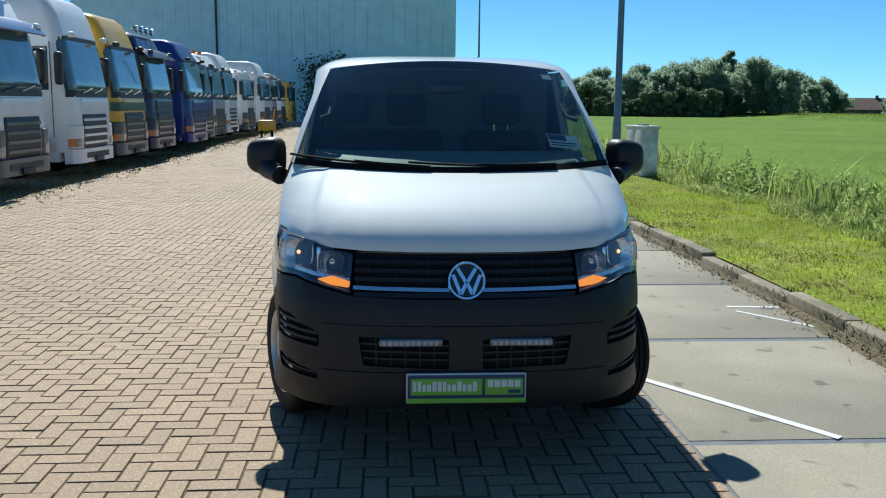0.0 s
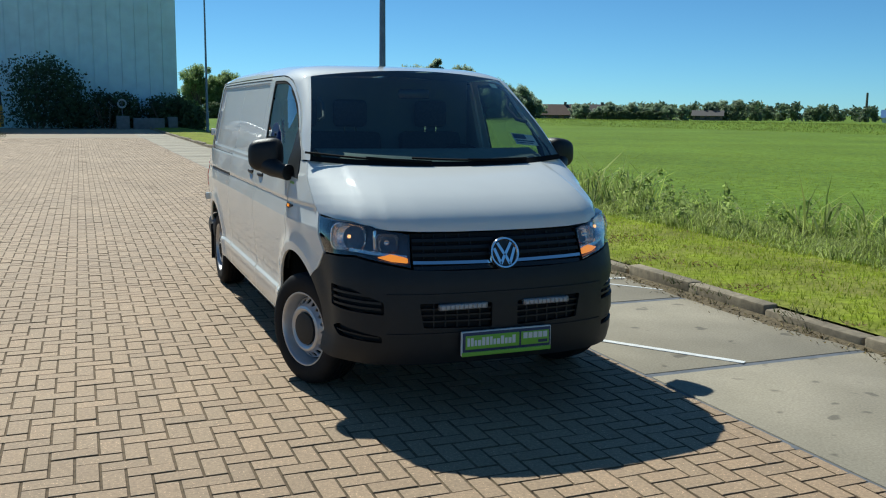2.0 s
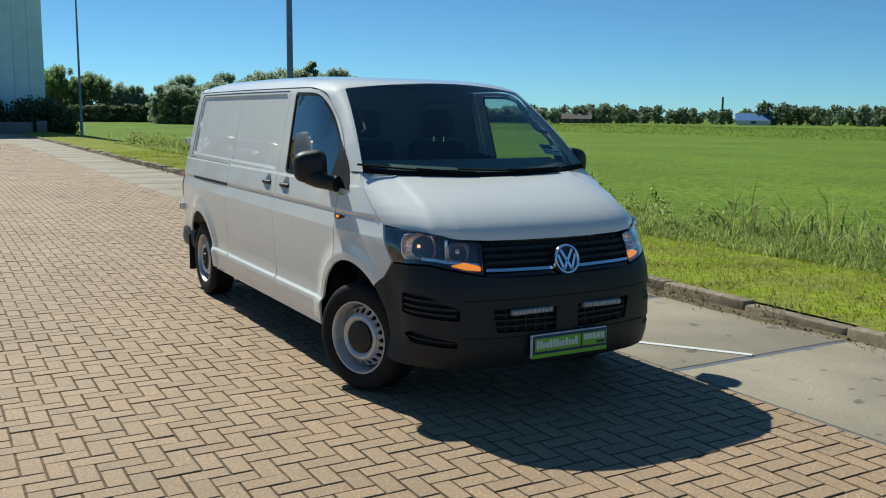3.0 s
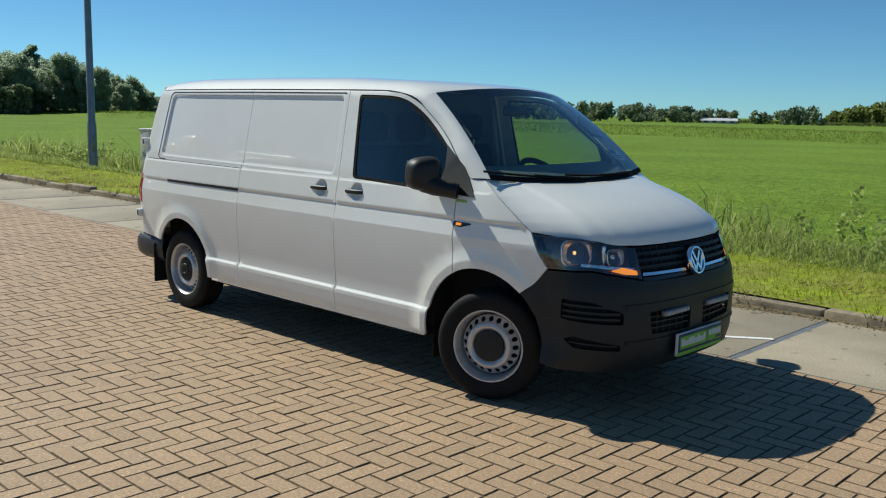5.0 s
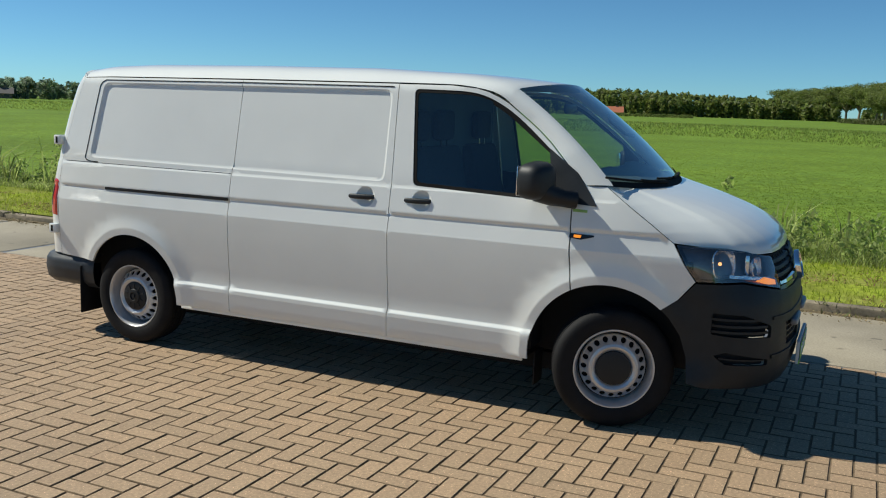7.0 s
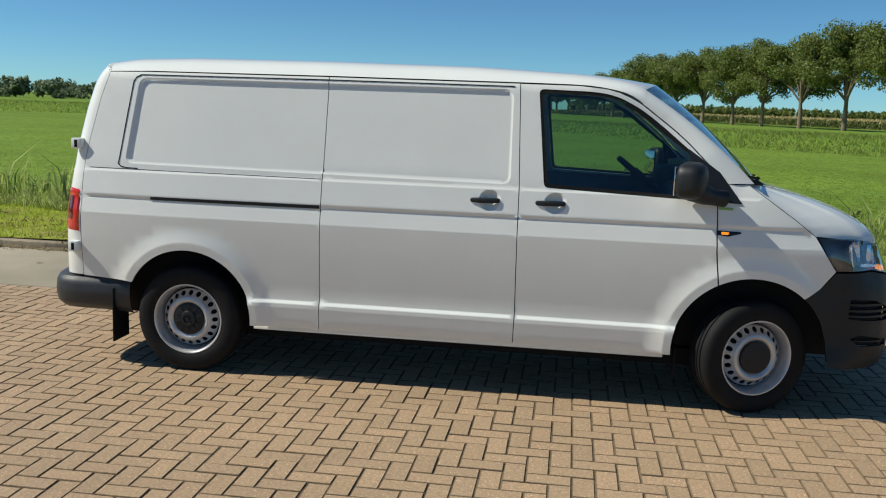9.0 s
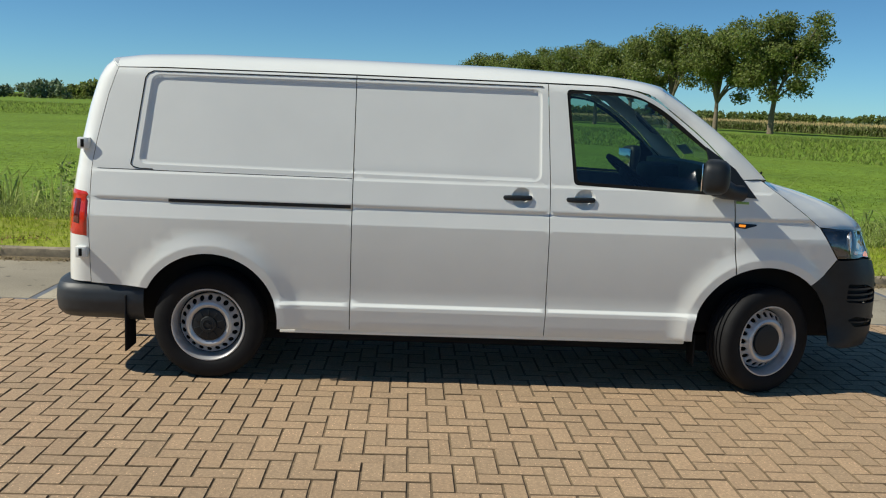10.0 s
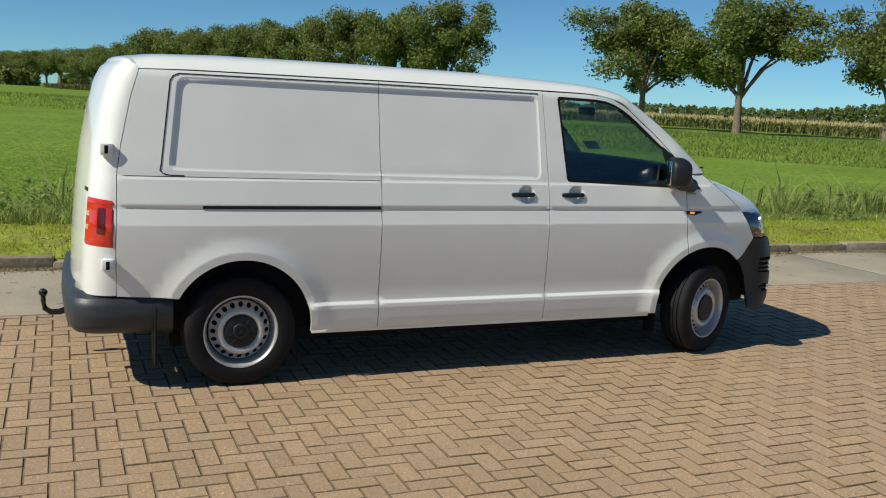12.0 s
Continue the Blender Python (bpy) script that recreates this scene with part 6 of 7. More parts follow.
house("greenhouse", "long white greenhouse on the horizon", x, y, -63, 9.5, 6, 0.9, 1.5, material("pale_roof", (0.6, 0.62, 0.63), 0.5), material("pale_wall", (0.6, 0.6, 0.6), 0.6), 4)
x, y = polar(eye1, 38.0, 240)
house("farmhouse", "dark farmhouse among the far trees", x, y, -40, 7, 6, 1.3, 2.5, material("slate_roof", (0.10, 0.09, 0.085), 0.8), BRICK_WALL, 3)
x, y = polar(eye1, 46.6, 250)
mast = thing("chimney_stack", "thin far chimney stack above the trees", "chimney", at=pose(x, y, 0))
part("stack", tube([(0, 0, 0), (0, 0, 7.2)], [0.35, 0.25], 8), BARK, mast)

# ---- the hall: tall blue-grey clad wall with ribs ----
CLAD = material("hall_cladding", (0.72, 0.91, 0.95), 0.5, vary=0.06, scale=1.2, big=0.06, big_scale=0.15)
hall = thing("hall", "tall windowless hall with blue-grey metal cladding", "hall", at=pose(0, 0, 0))
X0, X1, HY, HH = -26.6, 5.7, 76.0, 19.0
part("roof", box(X0 - 0.1, X1 + 0.1, HY - 0.1, 119, HH, HH + 0.3), CLAD, hall, smooth=0)
part("side_wall", box(X1 - 0.2, X1, HY + 0.2, 118.8, 0, HH), CLAD, hall, smooth=0)
part("side_wall", box(X0, X0 + 0.2, HY + 0.2, 118.8, 0, HH), CLAD, hall, smooth=0)
part("back_wall", box(X0, X1, 118.6, 118.8, 0, HH), CLAD, hall, smooth=0)
panel = part("cladding_panel", box(0, 1.058, 0, 0.12, -0.2, HH, 0.0), CLAD, hall, smooth=0)
bm = bmesh.new()
bm.from_mesh(panel.data)
add_box(bm, 0.0, 0.06, -0.035, 0.01, -0.2, HH)
add_box(bm, 0.34, 0.40, -0.022, 0.01, -0.2, HH)
add_box(bm, 0.70, 0.76, -0.022, 0.01, -0.2, HH)
bm.to_mesh(panel.data)
bm.free()
panel.matrix_basis = pose(X0, HY, 0)
for k in range(1, 30):
    if X0 + 1.075 * (k + 1) > X1 + 0.02:
        break
    ob = new("cladding_panel", panel.data)
    ob.parent = hall
    ob.matrix_basis = pose(X0 + 1.075 * k, HY, 0)
part("down_pipe", tube([(-14.6, HY - 0.15, 0), (-14.6, HY - 0.15, HH)], 0.09, 8), GLOSS_BLACK, hall)

# bushes along the hall
rg = np.random.default_rng(17)


def bush(name, label, x, y, w, d, h, count, size, mat, seed):
    rgb = np.random.default_rng(seed)
    root = thing(name, label, "bush", "bushes along the hall", pose(x, y, 0))
    bm = bmesh.new()
    for _ in range(7):
        bx, by = rgb.uniform(-w / 3, w / 3), rgb.uniform(-d / 3, d / 3)
        add_tube(bm, [(bx * 0.3, by * 0.3, -0.2), (bx * 0.7, by * 0.7, h * 0.4), (bx, by, h * 0.75)], [0.07, 0.05, 0.02], 6, False)
    part("stems", bm, BARK, root)
    cl = []
    for _ in range(max(8, int(w * d * 1.2))):
        bx, by = rgb.uniform(-w / 2, w / 2), rgb.uniform(-d / 2, d / 2)
        top = h * (1 - 0.45 * (abs(2 * bx / w) ** 2.5)) * rgb.uniform(0.75, 1.0)
        for q in (0.2, 0.5, 0.82):
            cl.append((bx, by, top * q, h * 0.16 + 0.25))
    verts, faces = [], []
    leaf_quads(cl, rgb, size, count, verts, faces, 0.9)
    mesh_object("foliage", verts, faces, mat, root, "", 0)
    return root


BUSH_LEAF = material("bush_leaves", (0.075, 0.11, 0.05), 0.7, island=0.35, tint=(0.10, 0.14, 0.065), through=0.35)
bush("bush", "big dark leafy bush against the hall", -5.2, 73.0, 6.6, 3.0, 6.2, 95, 0.15, BUSH_LEAF, 1)
bush("hedge", "dark overgrown hedge along the hall", 0.0, 73.6, 5.6, 2.4, 3.1, 90, 0.15, BUSH_LEAF, 2)
bush("hedge", "dark overgrown hedge along the hall", 4.6, 73.4, 5.0, 2.4, 2.9, 90, 0.15, BUSH_LEAF, 3)
bush("hedge", "low dark hedge at the hall corner", 5.2, 74.0, 4.2, 2.6, 2.4, 130, 0.15, BUSH_LEAF, 4)

# concrete blocks and a round sign before the hedge
BLOCK = material("grey_block", (0.20, 0.20, 0.20), 0.9, vary=0.15, scale=4)
for x0, x1, h in ((0.55, 1.5, 1.0), (1.8, 4.1, 0.85), (4.4, 5.1, 0.95)):
    tagged(part("concrete_block", box(x0, x1, 70.6, 71.5, -0.02, h, 0.03), BLOCK, None), "grey concrete block at the end of the yard", "block", "concrete blocks")
sign = thing("round_sign", "round white sign on a short post", "sign", at=pose(1.0, 70.9, 1.0) @ Matrix.Diagonal((0.7, 0.7, 0.7, 1)))
part("post", tube([(0, 0, -0.05), (0, 0, 1.9)], 0.05, 8), BLOCK, sign)
bm = bmesh.new()
add_tube(bm, [(0.42 * math.cos(k * math.tau / 20), -0.06, 1.35 + 0.42 * math.sin(k * math.tau / 20)) for k in range(21)], 0.10, 8, False)
part("ring", bm, material("sign_ring", (0.45, 0.46, 0.46), 0.6, vary=0.1), sign)

# ---- lamp posts ----
GALV = material("galvanised_steel", (0.22, 0.25, 0.27), 0.45, 0.6, vary=0.15, scale=5)


def lamp_post(x, y, z, h, r):
    post = thing("lamp_post", "tall grey galvanised lamp post on the verge", "lamp post", "lamp posts", pose(x, y, z))
    part("shaft", tube([(0, 0, -0.3), (0, 0, 1.2), (0, 0, 1.25), (0, 0, h)], [r * 1.25, r * 1.2, r, r * 0.55], 16), GALV, post)
    part("service_door", box(-0.05, 0.05, -r * 1.28, -r * 1.1, 0.5, 0.95, 0.01), GALV, post)
    part("arm", tube([(0, 0, h - 0.1), (-0.3, 0, h + 0.25), (-1.2, 0, h + 0.35)], 0.035, 8), GALV, post)
    part("lantern", box(-1.75, -1.1, -0.14, 0.14, h + 0.30, h + 0.42, 0.03), GALV, post)
    return post


lamp_post(5.8, 20.2, 0.0, 11.0, 0.095)
lamp_post(6.3, 62.0, 0.0, 11.0, 0.085)

# ---- the old cable cabinet on the verge ----
CAB_PAINT = material("cabinet_paint", (0.74, 0.76, 0.73), 0.6, vary=0.16, scale=6, bump=0.15, bump_scale=70, big=0.2, big_scale=2.5, tint=(0.55, 0.57, 0.53))
cab = thing("cable_cabinet", "weathered pale grey cable cabinet with double doors", "cabinet", at=pose(5.25, 15.8, 0.0, 0, 0, 8))
cab.matrix_basis = cab.matrix_basis @ Matrix.Diagonal((0.76, 0.93, 0.84, 1))
part("plinth", box(-0.24, 0.24, -0.48, 0.48, -0.1, 0.16, 0.01), BLOCK, cab)
part("body", box(-0.23, 0.23, -0.47, 0.47, 0.16, 1.36, 0.012), CAB_PAINT, cab)
part("lid", box(-0.27, 0.27, -0.51, 0.51, 1.36, 1.43, 0.015), CAB_PAINT, cab)
for y0, y1 in ((-0.455, -0.005), (0.005, 0.455)):
    door_ = part("door", box(-0.246, -0.228, y0, y1, 0.19, 1.34, 0.006), CAB_PAINT, cab)
    part("door_grip", box(-0.262, -0.244, (y1 - 0.08) if y0 < 0 else (y0 + 0.02), (y1 - 0.02) if y0 < 0 else (y0 + 0.08), 0.66, 0.86, 0.006), GLOSS_BLACK, door_)
for y0 in (-0.455, 0.005):
    part("end_panel", box(-0.20 + (y0 > 0) * 0.0, 0.20, -0.478 if y0 < 0 else 0.468, -0.468 if y0 < 0 else 0.478, 0.22, 1.32, 0.004), CAB_PAINT, cab)
part("stone", box(-0.12, 0.10, -0.20, 0.12, 1.43, 1.475, 0.02), BLOCK, cab)


# ---- the row of parked lorry cabs ----
LORRY_GLASS = material("lorry_glass", (0.08, 0.16, 0.20), 0.06, vary=0.25, scale=1.6, coat=0.7)
LORRY_BLACK = material("lorry_black", (0.02, 0.022, 0.025), 0.5, vary=0.15)


CAB_W, CAB_R = 1.24, 0.30


def cab_loop(w, l, n=6):
    """Plan of a cab: square behind, rounded corners in front (towards -y)."""
    pts = [(w, l), (-w, l)]
    for cx, a0 in ((-(w - CAB_R), 180), (w - CAB_R, 270)):
        pts += [(cx + CAB_R * math.cos(radians(a0 + 90 * k / n)), -(l - CAB_R) + CAB_R * math.sin(radians(a0 + 90 * k / n))) for k in range(n + 1)]
    return pts


LORRY_LENS = material("lorry_lamp", (0.24, 0.26, 0.29), 0.12, 0.3, vary=0.2, scale=20, coat=1.0)
LORRY_AMBER = material("amber_lamp", (0.75, 0.25, 0.05), 0.3, vary=0.1)
LORRY_SIDE_GLASS = material("lorry_side_glass", (0.02, 0.028, 0.034), 0.12, vary=0.1, coat=1.0)


def lorry(x, y, turn, body, lower, roof, height, visor=None, deep=2.25, stripe=None, beacon=False):
    """A cab-over lorry, its nose towards -y of its own axes, on the ground at x, y."""
    root = thing("lorry", "", "lorry", "parked lorries", pose(x, y, 0, 0, 0, turn))
    levels = [(0.55, 1.0, 0.04), (0.95, 1.0, 0.0), (1.6, 1.0, 0.02), (1.8, 0.995, 0.06), (2.5, 0.985, 0.30), (3.0, 0.965, 0.50), (height - 0.45, 0.945, 0.72), (height - 0.16, 0.91, 1.00), (height - 0.04, 0.85, 1.35), (height, 0.74, 1.75)]
    zs = [q[0] for q in levels]

    def front(px, z, out=0.0):
        hw = CAB_W * float(np.interp(z, zs, [q[1] for q in levels]))
        t = max(0.0, abs(px) - (hw - CAB_R)) / CAB_R
        bow = CAB_R * (1 - math.sqrt(max(0.0, 1 - min(1.0, t) ** 2)))
        return (px * (1 + out * 0.5), 0.4875 * float(np.interp(z, zs, [q[2] for q in levels])) + bow - out, z)

    def on_front(name, x0, x1, z0, z1, out, mat, parent, n=14, m=4):
        """A panel on the nose with its edges turned back to the cab."""
        def at(u, v):
            edge = min(u, 1 - u, v, 1 - v)
            return front(x0 + (x1 - x0) * u, z0 + (z1 - z0) * v, out if edge > 1e-6 else 0.001)
        us_ = [0, 0.02] + [k / n for k in range(1, n)] + [0.98, 1]
        vs_ = [0, 0.04] + [k / m for k in range(1, m)] + [0.96, 1]
        k_ = len(us_)
        return mesh_object(name, [at(u, v) for v in vs_ for u in us_], [(j * k_ + i, j * k_ + i + 1, (j + 1) * k_ + i + 1, (j + 1) * k_ + i) for j in range(len(vs_) - 1) for i in range(k_ - 1)], mat, parent, smooth=40)

    def shell(z0, z1):
        sel = [q for q in levels if z0 - 1e-6 <= q[0] <= z1 + 1e-6]
        verts, faces = [], []
        for z, k, back in sel:
            verts += [(px, (py if py > 0 else py * (1 - back * 0.3) + back * 0.15) + deep / 2, z) for px, py in cab_loop(CAB_W * k, deep / 2)]
        n = len(verts) // len(sel)
        for j in range(len(sel) - 1):
            for k in range(n):
                faces.append((j * n + k, j * n + (k + 1) % n, (j + 1) * n + (k + 1) % n, (j + 1) * n + k))
        faces.append(tuple(range(n))[::-1])
        faces.append(tuple(range((len(sel) - 1) * n, len(sel) * n)))
        return verts, faces

    v, f = shell(0.55, 3.0)
    mesh_object("cab", v, f, body, root, smooth=40)
    v, f = shell(3.0, height)
    mesh_object("roof_fairing", v, f, roof, root, smooth=40)
    on_front("windscreen_frame", -1.20, 1.20, 1.70, 2.98, 0.008, LORRY_BLACK, root, 20)
    screen = on_front("windscreen", -1.16, 1.16, 1.84, 2.90, 0.016, LORRY_GLASS, root, 20)
    for x0 in (-0.75, -0.05):
        part("wiper", tube([front(x0 + 0.1, 1.78, 0.03), front(x0 + 0.45, 1.84, 0.04), front(x0 + 0.75, 1.90, 0.03)], 0.014, 6), LORRY_BLACK, screen)
    on_front("front_panel", -0.80, 0.80, 1.36, 1.68, 0.030, body, root)
    grille_ = on_front("grille", -0.74, 0.74, 0.62, 1.34, 0.020, LORRY_BLACK, root)
    for k in range(4):
        on_front("slat", -0.72, 0.72, 0.70 + 0.165 * k, 0.76 + 0.165 * k, 0.048, lower if lower is not body else body, grille_, 8, 2)
    bumper_ = on_front("bumper", -1.23, 1.23, 0.30, 0.62, 0.060, lower, root, 20)
    on_front("air_slot", -0.70, 0.70, 0.40, 0.53, 0.068, LORRY_BLACK, bumper_, 8, 2)
    part("number_board", box(-0.26, 0.26, -0.085, -0.06, 0.32, 0.43, 0.004), LORRY_BLACK, bumper_)
    for s in (-1, 1):
        lo, hi = sorted((s * 0.78, s * 1.215))
        on_front("corner_panel", lo, hi, 0.62, 1.12, 0.040, lower, root, 8)
        lamp_ = on_front("headlamp", *sorted((s * 0.82, s * 1.12)), 0.66, 0.84, 0.055, LORRY_LENS, root, 8)
        on_front("indicator", *sorted((s * 1.12, s * 1.21)), 0.66, 0.84, 0.058, LORRY_AMBER, lamp_, 4, 2)
        part("door_window", box(s * 1.218 - 0.02, s * 1.218 + 0.02, 0.48, 1.34, 1.84, 2.74, 0.018), LORRY_SIDE_GLASS, root)
        part("door_gap", box(s * 1.240 - 0.006, s * 1.240 + 0.006, 0.42, 0.435, 0.85, 2.84), LORRY_BLACK, root, smooth=0)
        part("door_gap", box(s * 1.240 - 0.006, s * 1.240 + 0.006, 1.42, 1.435, 0.85, 2.84), LORRY_BLACK, root, smooth=0)
        part("door_grip", box(s * 1.246 - 0.014, s * 1.246 + 0.014, 1.22, 1.38, 1.44, 1.50, 0.008), LORRY_BLACK, root)
        part("wheel_arch", box(s * 1.10 - 0.145, s * 1.10 + 0.145, 0.74, 1.96, 0.36, 1.02, 0.05), LORRY_BLACK, root)
        part("side_step", box(s * 1.10 - 0.14, s * 1.10 + 0.148, 0.34, 0.72, 0.34, 0.86, 0.04), lower, root)
        bm = bmesh.new()
        add_box(bm, s * 1.44 - 0.11, s * 1.44 + 0.11, 0.10, 0.25, 1.95, 2.62, 0.06, segs=3)
        add_box(bm, s * 1.32 - 0.16, s * 1.32 + 0.16, 0.17, 0.21, 2.56, 2.62)
        add_box(bm, s * 1.32 - 0.16, s * 1.32 + 0.16, 0.17, 0.21, 1.98, 2.04)
        part("mirror", bm, LORRY_BLACK, root)
        bm = bmesh.new()
        rounded_body(bm, 0.12, 0.08, 0.06, 2.6, 16, 10, pose(s * 0.98, 0.06, 2.99))
        part("front_mirror", bm, roof if body is WHITE_L else LORRY_BLACK, root)
        tyre_ = part("tyre", lathe([(0.26, -0.15), (0.45, -0.16), (0.50, -0.13), (0.50, 0.13), (0.45, 0.16), (0.26, 0.15)], 28, True), RUBBER, root)
        tyre_.location = (s * 1.11, 1.35, 0.49)
        part("wheel_disc", lathe([(0.0, -0.06), (0.26, -0.12), (0.28, -0.15)] if s < 0 else [(0.0, 0.06), (0.26, 0.12), (0.28, 0.15)], 24), RIM_STEEL, tyre_)
    if visor is not None:
        bm = bmesh.new()
        rows = [[bm.verts.new(front(-1.15 + 2.3 * k / 12, z, out)) for k in range(13)] for z, out in ((3.10, 0.02), (3.02, 0.20), (2.84, 0.30), (2.82, 0.27), (3.0, 0.17), (3.06, 0.0))]
        for ra, rb in zip(rows, rows[1:]):
            for k in range(12):
                bm.faces.new((ra[k], ra[k + 1], rb[k + 1], rb[k]))
        bmesh.ops.recalc_face_normals(bm, faces=bm.faces)
        part("sun_visor", bm, visor, root)
        part("lamp_bar", tube([(-1.0, 0.55, height + 0.05), (1.0, 0.55, height + 0.05)], 0.03, 8), RIM_STEEL, root)
        for q in (-0.75, -0.25, 0.25, 0.75):
            part("roof_lamp", lathe([(0.0, -0.05), (0.09, -0.05), (0.10, 0.0), (0.06, 0.07), (0.0, 0.08)], 16), LORRY_LENS, root).matrix_basis = pose(q, 0.50, height + 0.08, 0, 0, 90)
    if stripe is not None:
        part("side_stripe", box(-1.247, 1.247, 0.32, deep - 0.15, 1.30, 1.62, 0.04), stripe, root)
        on_front("nose_stripe", -1.22, 1.22, 1.38, 1.60, 0.034, stripe, root, 16)
        part("side_stripe", box(-1.18, 1.18, 0.75, deep - 0.2, 3.05, 3.30, 0.03), stripe, root)
    if beacon:
        for s in (-0.5, 0.5):
            part("beacon", lathe([(0.0, -0.02), (0.09, -0.02), (0.09, 0.10), (0.06, 0.16), (0.0, 0.17)], 16), material("beacon_orange", (0.8, 0.2, 0.04), 0.4), root).matrix_basis = pose(s, 0.9, height, 0, -90, 0)
    part("chassis", box(-0.45, 0.45, 0.6, 5.6, 0.62, 0.92, 0.02), LORRY_BLACK, root)
    part("rear_tyres", box(-1.22, 1.22, 4.1, 5.1, 0.02, 1.0, 0.3), RUBBER, root)
    return root


def paint(name, c, r=0.35):
    return material(name, c, r, vary=0.05, scale=2, coat=0.5)


WHITE_L, BLUE_L, NAVY_L, YELLOW_L, GREEN_L, GREY_L, SILVER_L, LIGHT_BLUE = paint("lorry_white", (0.84, 0.85, 0.85)), paint("lorry_blue", (0.02, 0.045, 0.24)), paint("lorry_navy", (0.015, 0.025, 0.09)), paint("lorry_yellow", (0.72, 0.42, 0.02)), paint("lorry_green", (0.02, 0.075, 0.045)), paint("lorry_grey", (0.085, 0.095, 0.11), 0.5), paint("lorry_silver", (0.45, 0.46, 0.48)), paint("visor_blue", (0.06, 0.12, 0.25))
FLEET = [
    (WHITE_L, GREY_L, WHITE_L, 3.55, LIGHT_BLUE, None, False, "white lorry with a blue sun visor and grey bumper"),
    (WHITE_L, WHITE_L, WHITE_L, 3.85, None, None, False, "tall plain white lorry parked in a row"),
    (YELLOW_L, GREY_L, YELLOW_L, 3.75, None, GREEN_L, False, "yellow and green lorry with a grey bumper"),
    (NAVY_L, NAVY_L, NAVY_L, 3.55, NAVY_L, None, False, "dark navy lorry with a roof lamp bar"),
    (BLUE_L, BLUE_L, BLUE_L, 3.6, None, None, False, "bright blue lorry parked in a row"),
    (BLUE_L, GREY_L, WHITE_L, 3.4, None, None, False, "blue lorry with a white roof"),
    (SILVER_L, GREY_L, WHITE_L, 3.5, None, None, True, "silver lorry with orange beacons"),
    (WHITE_L, WHITE_L, WHITE_L, 3.7, None, None, False, "white lorry with a high roof"),
    (WHITE_L, GREY_L, WHITE_L, 3.2, None, None, False, "low white lorry with a grey bumper"),
    (WHITE_L, GREY_L, WHITE_L, 3.75, None, None, False, "white lorry with a dark bumper"),
    (SILVER_L, GREY_L, SILVER_L, 3.3, None, None, False, "grey lorry parked in a row"),
    (WHITE_L, GREY_L, GREY_L, 3.4, None, None, False, "white lorry with a dark roof"),
    (YELLOW_L, YELLOW_L, YELLOW_L, 3.1, None, None, False, "yellow works lorry at the end of the row"),
]
SPOTS = [(-6.85, 13.0), (-6.8, 16.95), (-6.8, 20.15), (-6.8, 23.4), (-6.65, 27.6), (-7.0, 31.0), (-7.1, 34.2), (-7.1, 37.4), (-6.9, 41.4), (-6.8, 46.8), (-6.9, 51.0), (-6.9, 55.6), (-6.8, 61.5)]
for k, (body_, lower_, roof_, h_, visor_, stripe_, beacon_, label_) in enumerate(FLEET):
    ob = lorry(*SPOTS[k], 88, body_, lower_, roof_, h_, visor_, 2.25, stripe_, beacon_)
    ob["label"] = label_
cart = thing("yellow_cart", "small yellow cart beside the lorries", "cart", at=pose(-5.9, 39.4, 0, 0, 0, 8))
part("tub", box(-0.40, 0.40, -0.5, 0.5, 0.3, 0.80, 0.05), YELLOW_L, cart)
part("handle", tube([(0.3, 0.4, 0.8), (0.38, 0.4, 1.3), (0.38, -0.4, 1.3), (0.3, -0.4, 0.8)], 0.03, 6), YELLOW_L, cart)
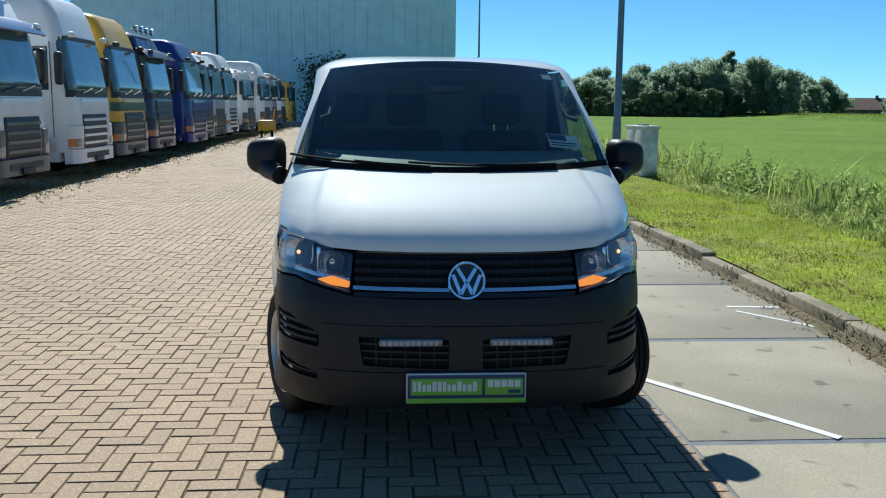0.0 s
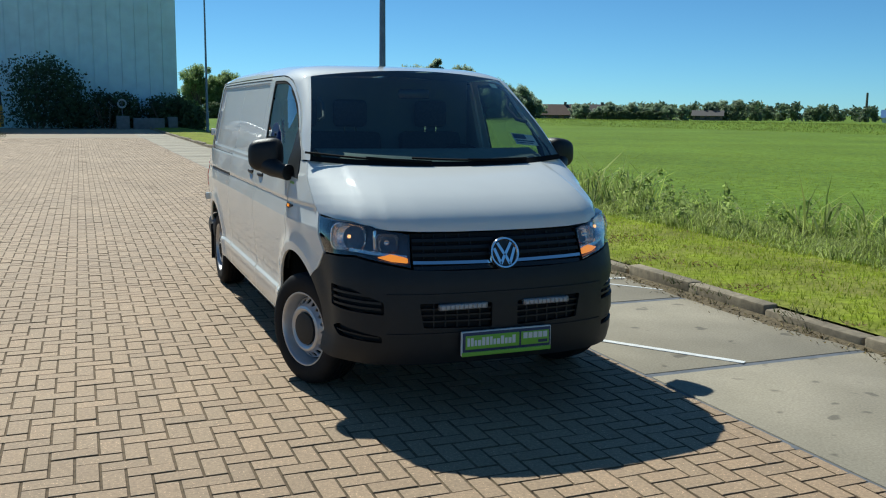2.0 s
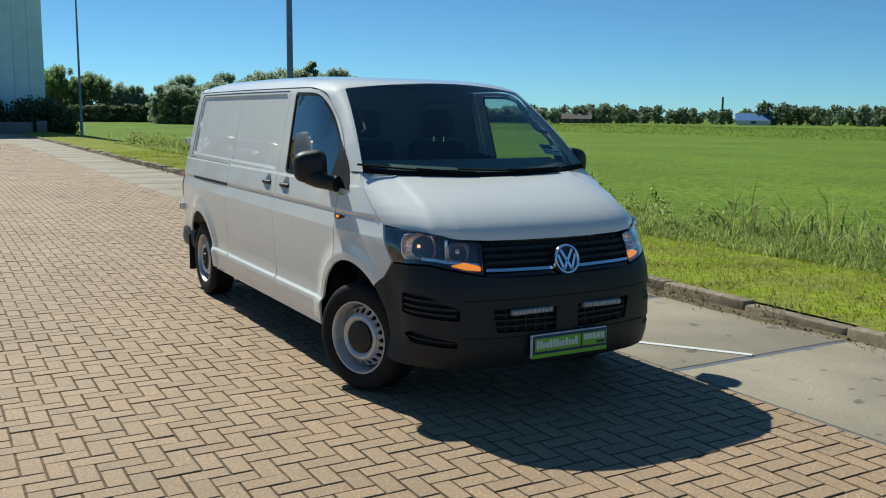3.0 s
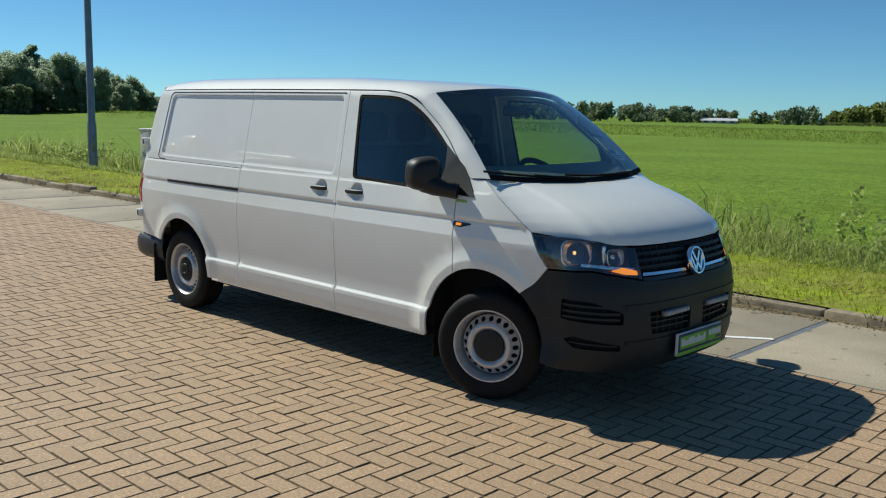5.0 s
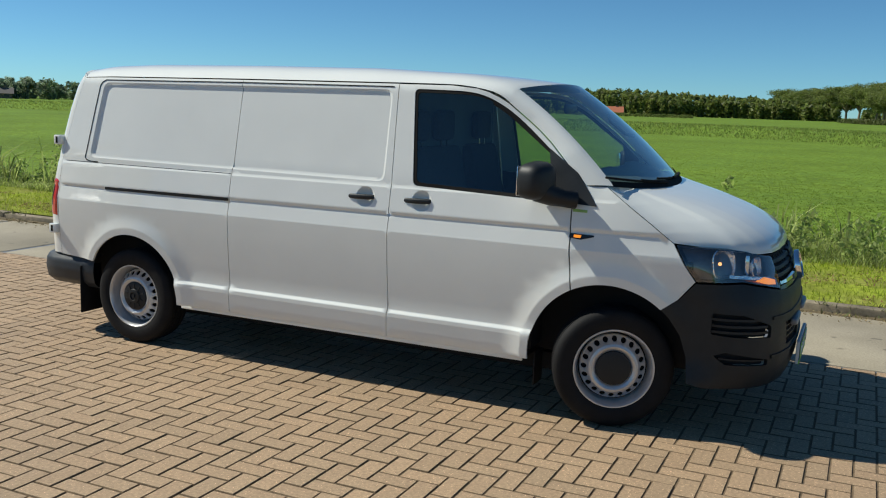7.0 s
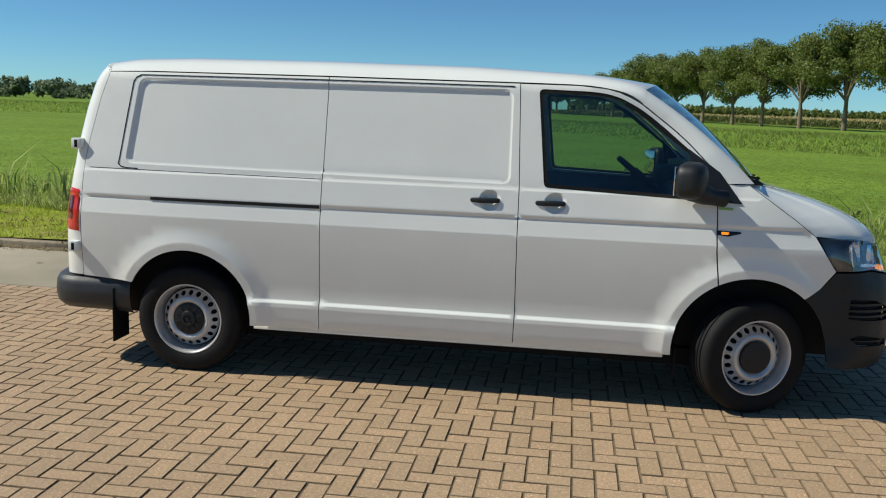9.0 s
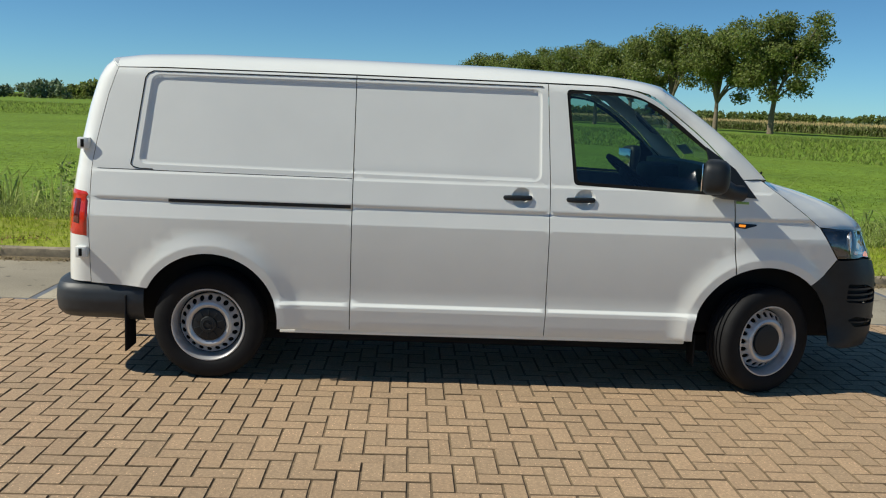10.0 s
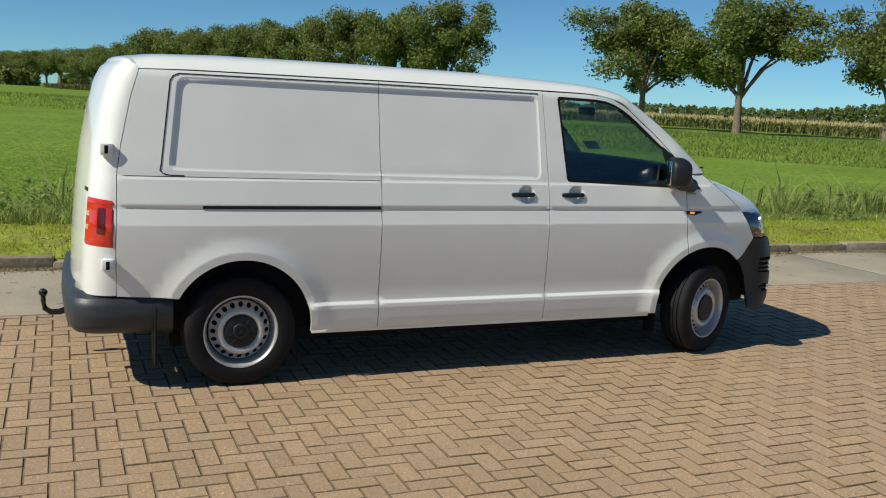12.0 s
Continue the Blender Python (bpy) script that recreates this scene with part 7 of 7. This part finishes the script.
for s in (-0.24, 0.24):
    part("castor", lathe([(0.0, -0.05), (0.18, -0.05), (0.18, 0.05), (0.0, 0.05)], 14), RUBBER, cart).matrix_basis = pose(s, 0.4, 0.18)
    part("castor", lathe([(0.0, -0.05), (0.18, -0.05), (0.18, 0.05), (0.0, 0.05)], 14), RUBBER, cart).matrix_basis = pose(s, -0.4, 0.18)


def row_weeds(rg):
    t = rg.uniform(0, 1)
    return -7.0 + rg.normal(0, 0.45), 9 + 48 * t, 0.0


blades("row_weeds", "dry weeds along the row of lorries", "weeds", bpy.data.materials["dry_weeds"], 5200, row_weeds, lambda rg, x, y: rg.uniform(0.02, 0.08), 0.010, 1.2, 31, 3)


# broad-leaved weeds and reed clumps that stand up along the ditch
rg = np.random.default_rng(41)
verts, faces = [], []
for _ in range(330):
    x, y = rg.normal(6.5, 0.7), rg.uniform(-10, 42)
    if x < 5.4 or noise.noise((x * 0.4, y * 0.35, 12)) < -0.02:
        continue
    h = rg.uniform(0.2, 0.62) * (1.45 if rg.random() < 0.15 else 1)
    z0 = lawn_z(x, y)
    lean_x, lean_y = rg.normal(0, 0.12), rg.normal(0, 0.12)
    clumps = [(x + lean_x * q + rg.normal(0, 0.07), y + lean_y * q + rg.normal(0, 0.07), z0 + h * q, 0.17 * (1.15 - 0.6 * q)) for q in (0.2, 0.45, 0.7, 0.95)]
    leaf_quads(clumps, rg, 0.042, 26, verts, faces, 1.2)
tagged(mesh_object("ditch_weeds", verts, faces, material("weed_leaves", (0.27, 0.36, 0.085), 0.6, island=0.35, tint=(0.36, 0.42, 0.15), through=0.7), None, "", 0), "tall leafy weeds along the ditch", "weeds", kind="stuff")

# dark scrawl on the cabinet's doors
for k, (y0, z0) in enumerate(((-0.38, 0.62), (-0.30, 0.70), (-0.20, 0.58), (0.10, 0.64), (0.20, 0.60), (0.30, 0.68))):
    part("scrawl", tube([(-0.248, y0, z0), (-0.249, y0 + 0.03, z0 + 0.14), (-0.249, y0 + 0.06, z0 + 0.02), (-0.248, y0 + 0.09, z0 + 0.17)], 0.006, 5), GLOSS_BLACK, cab)
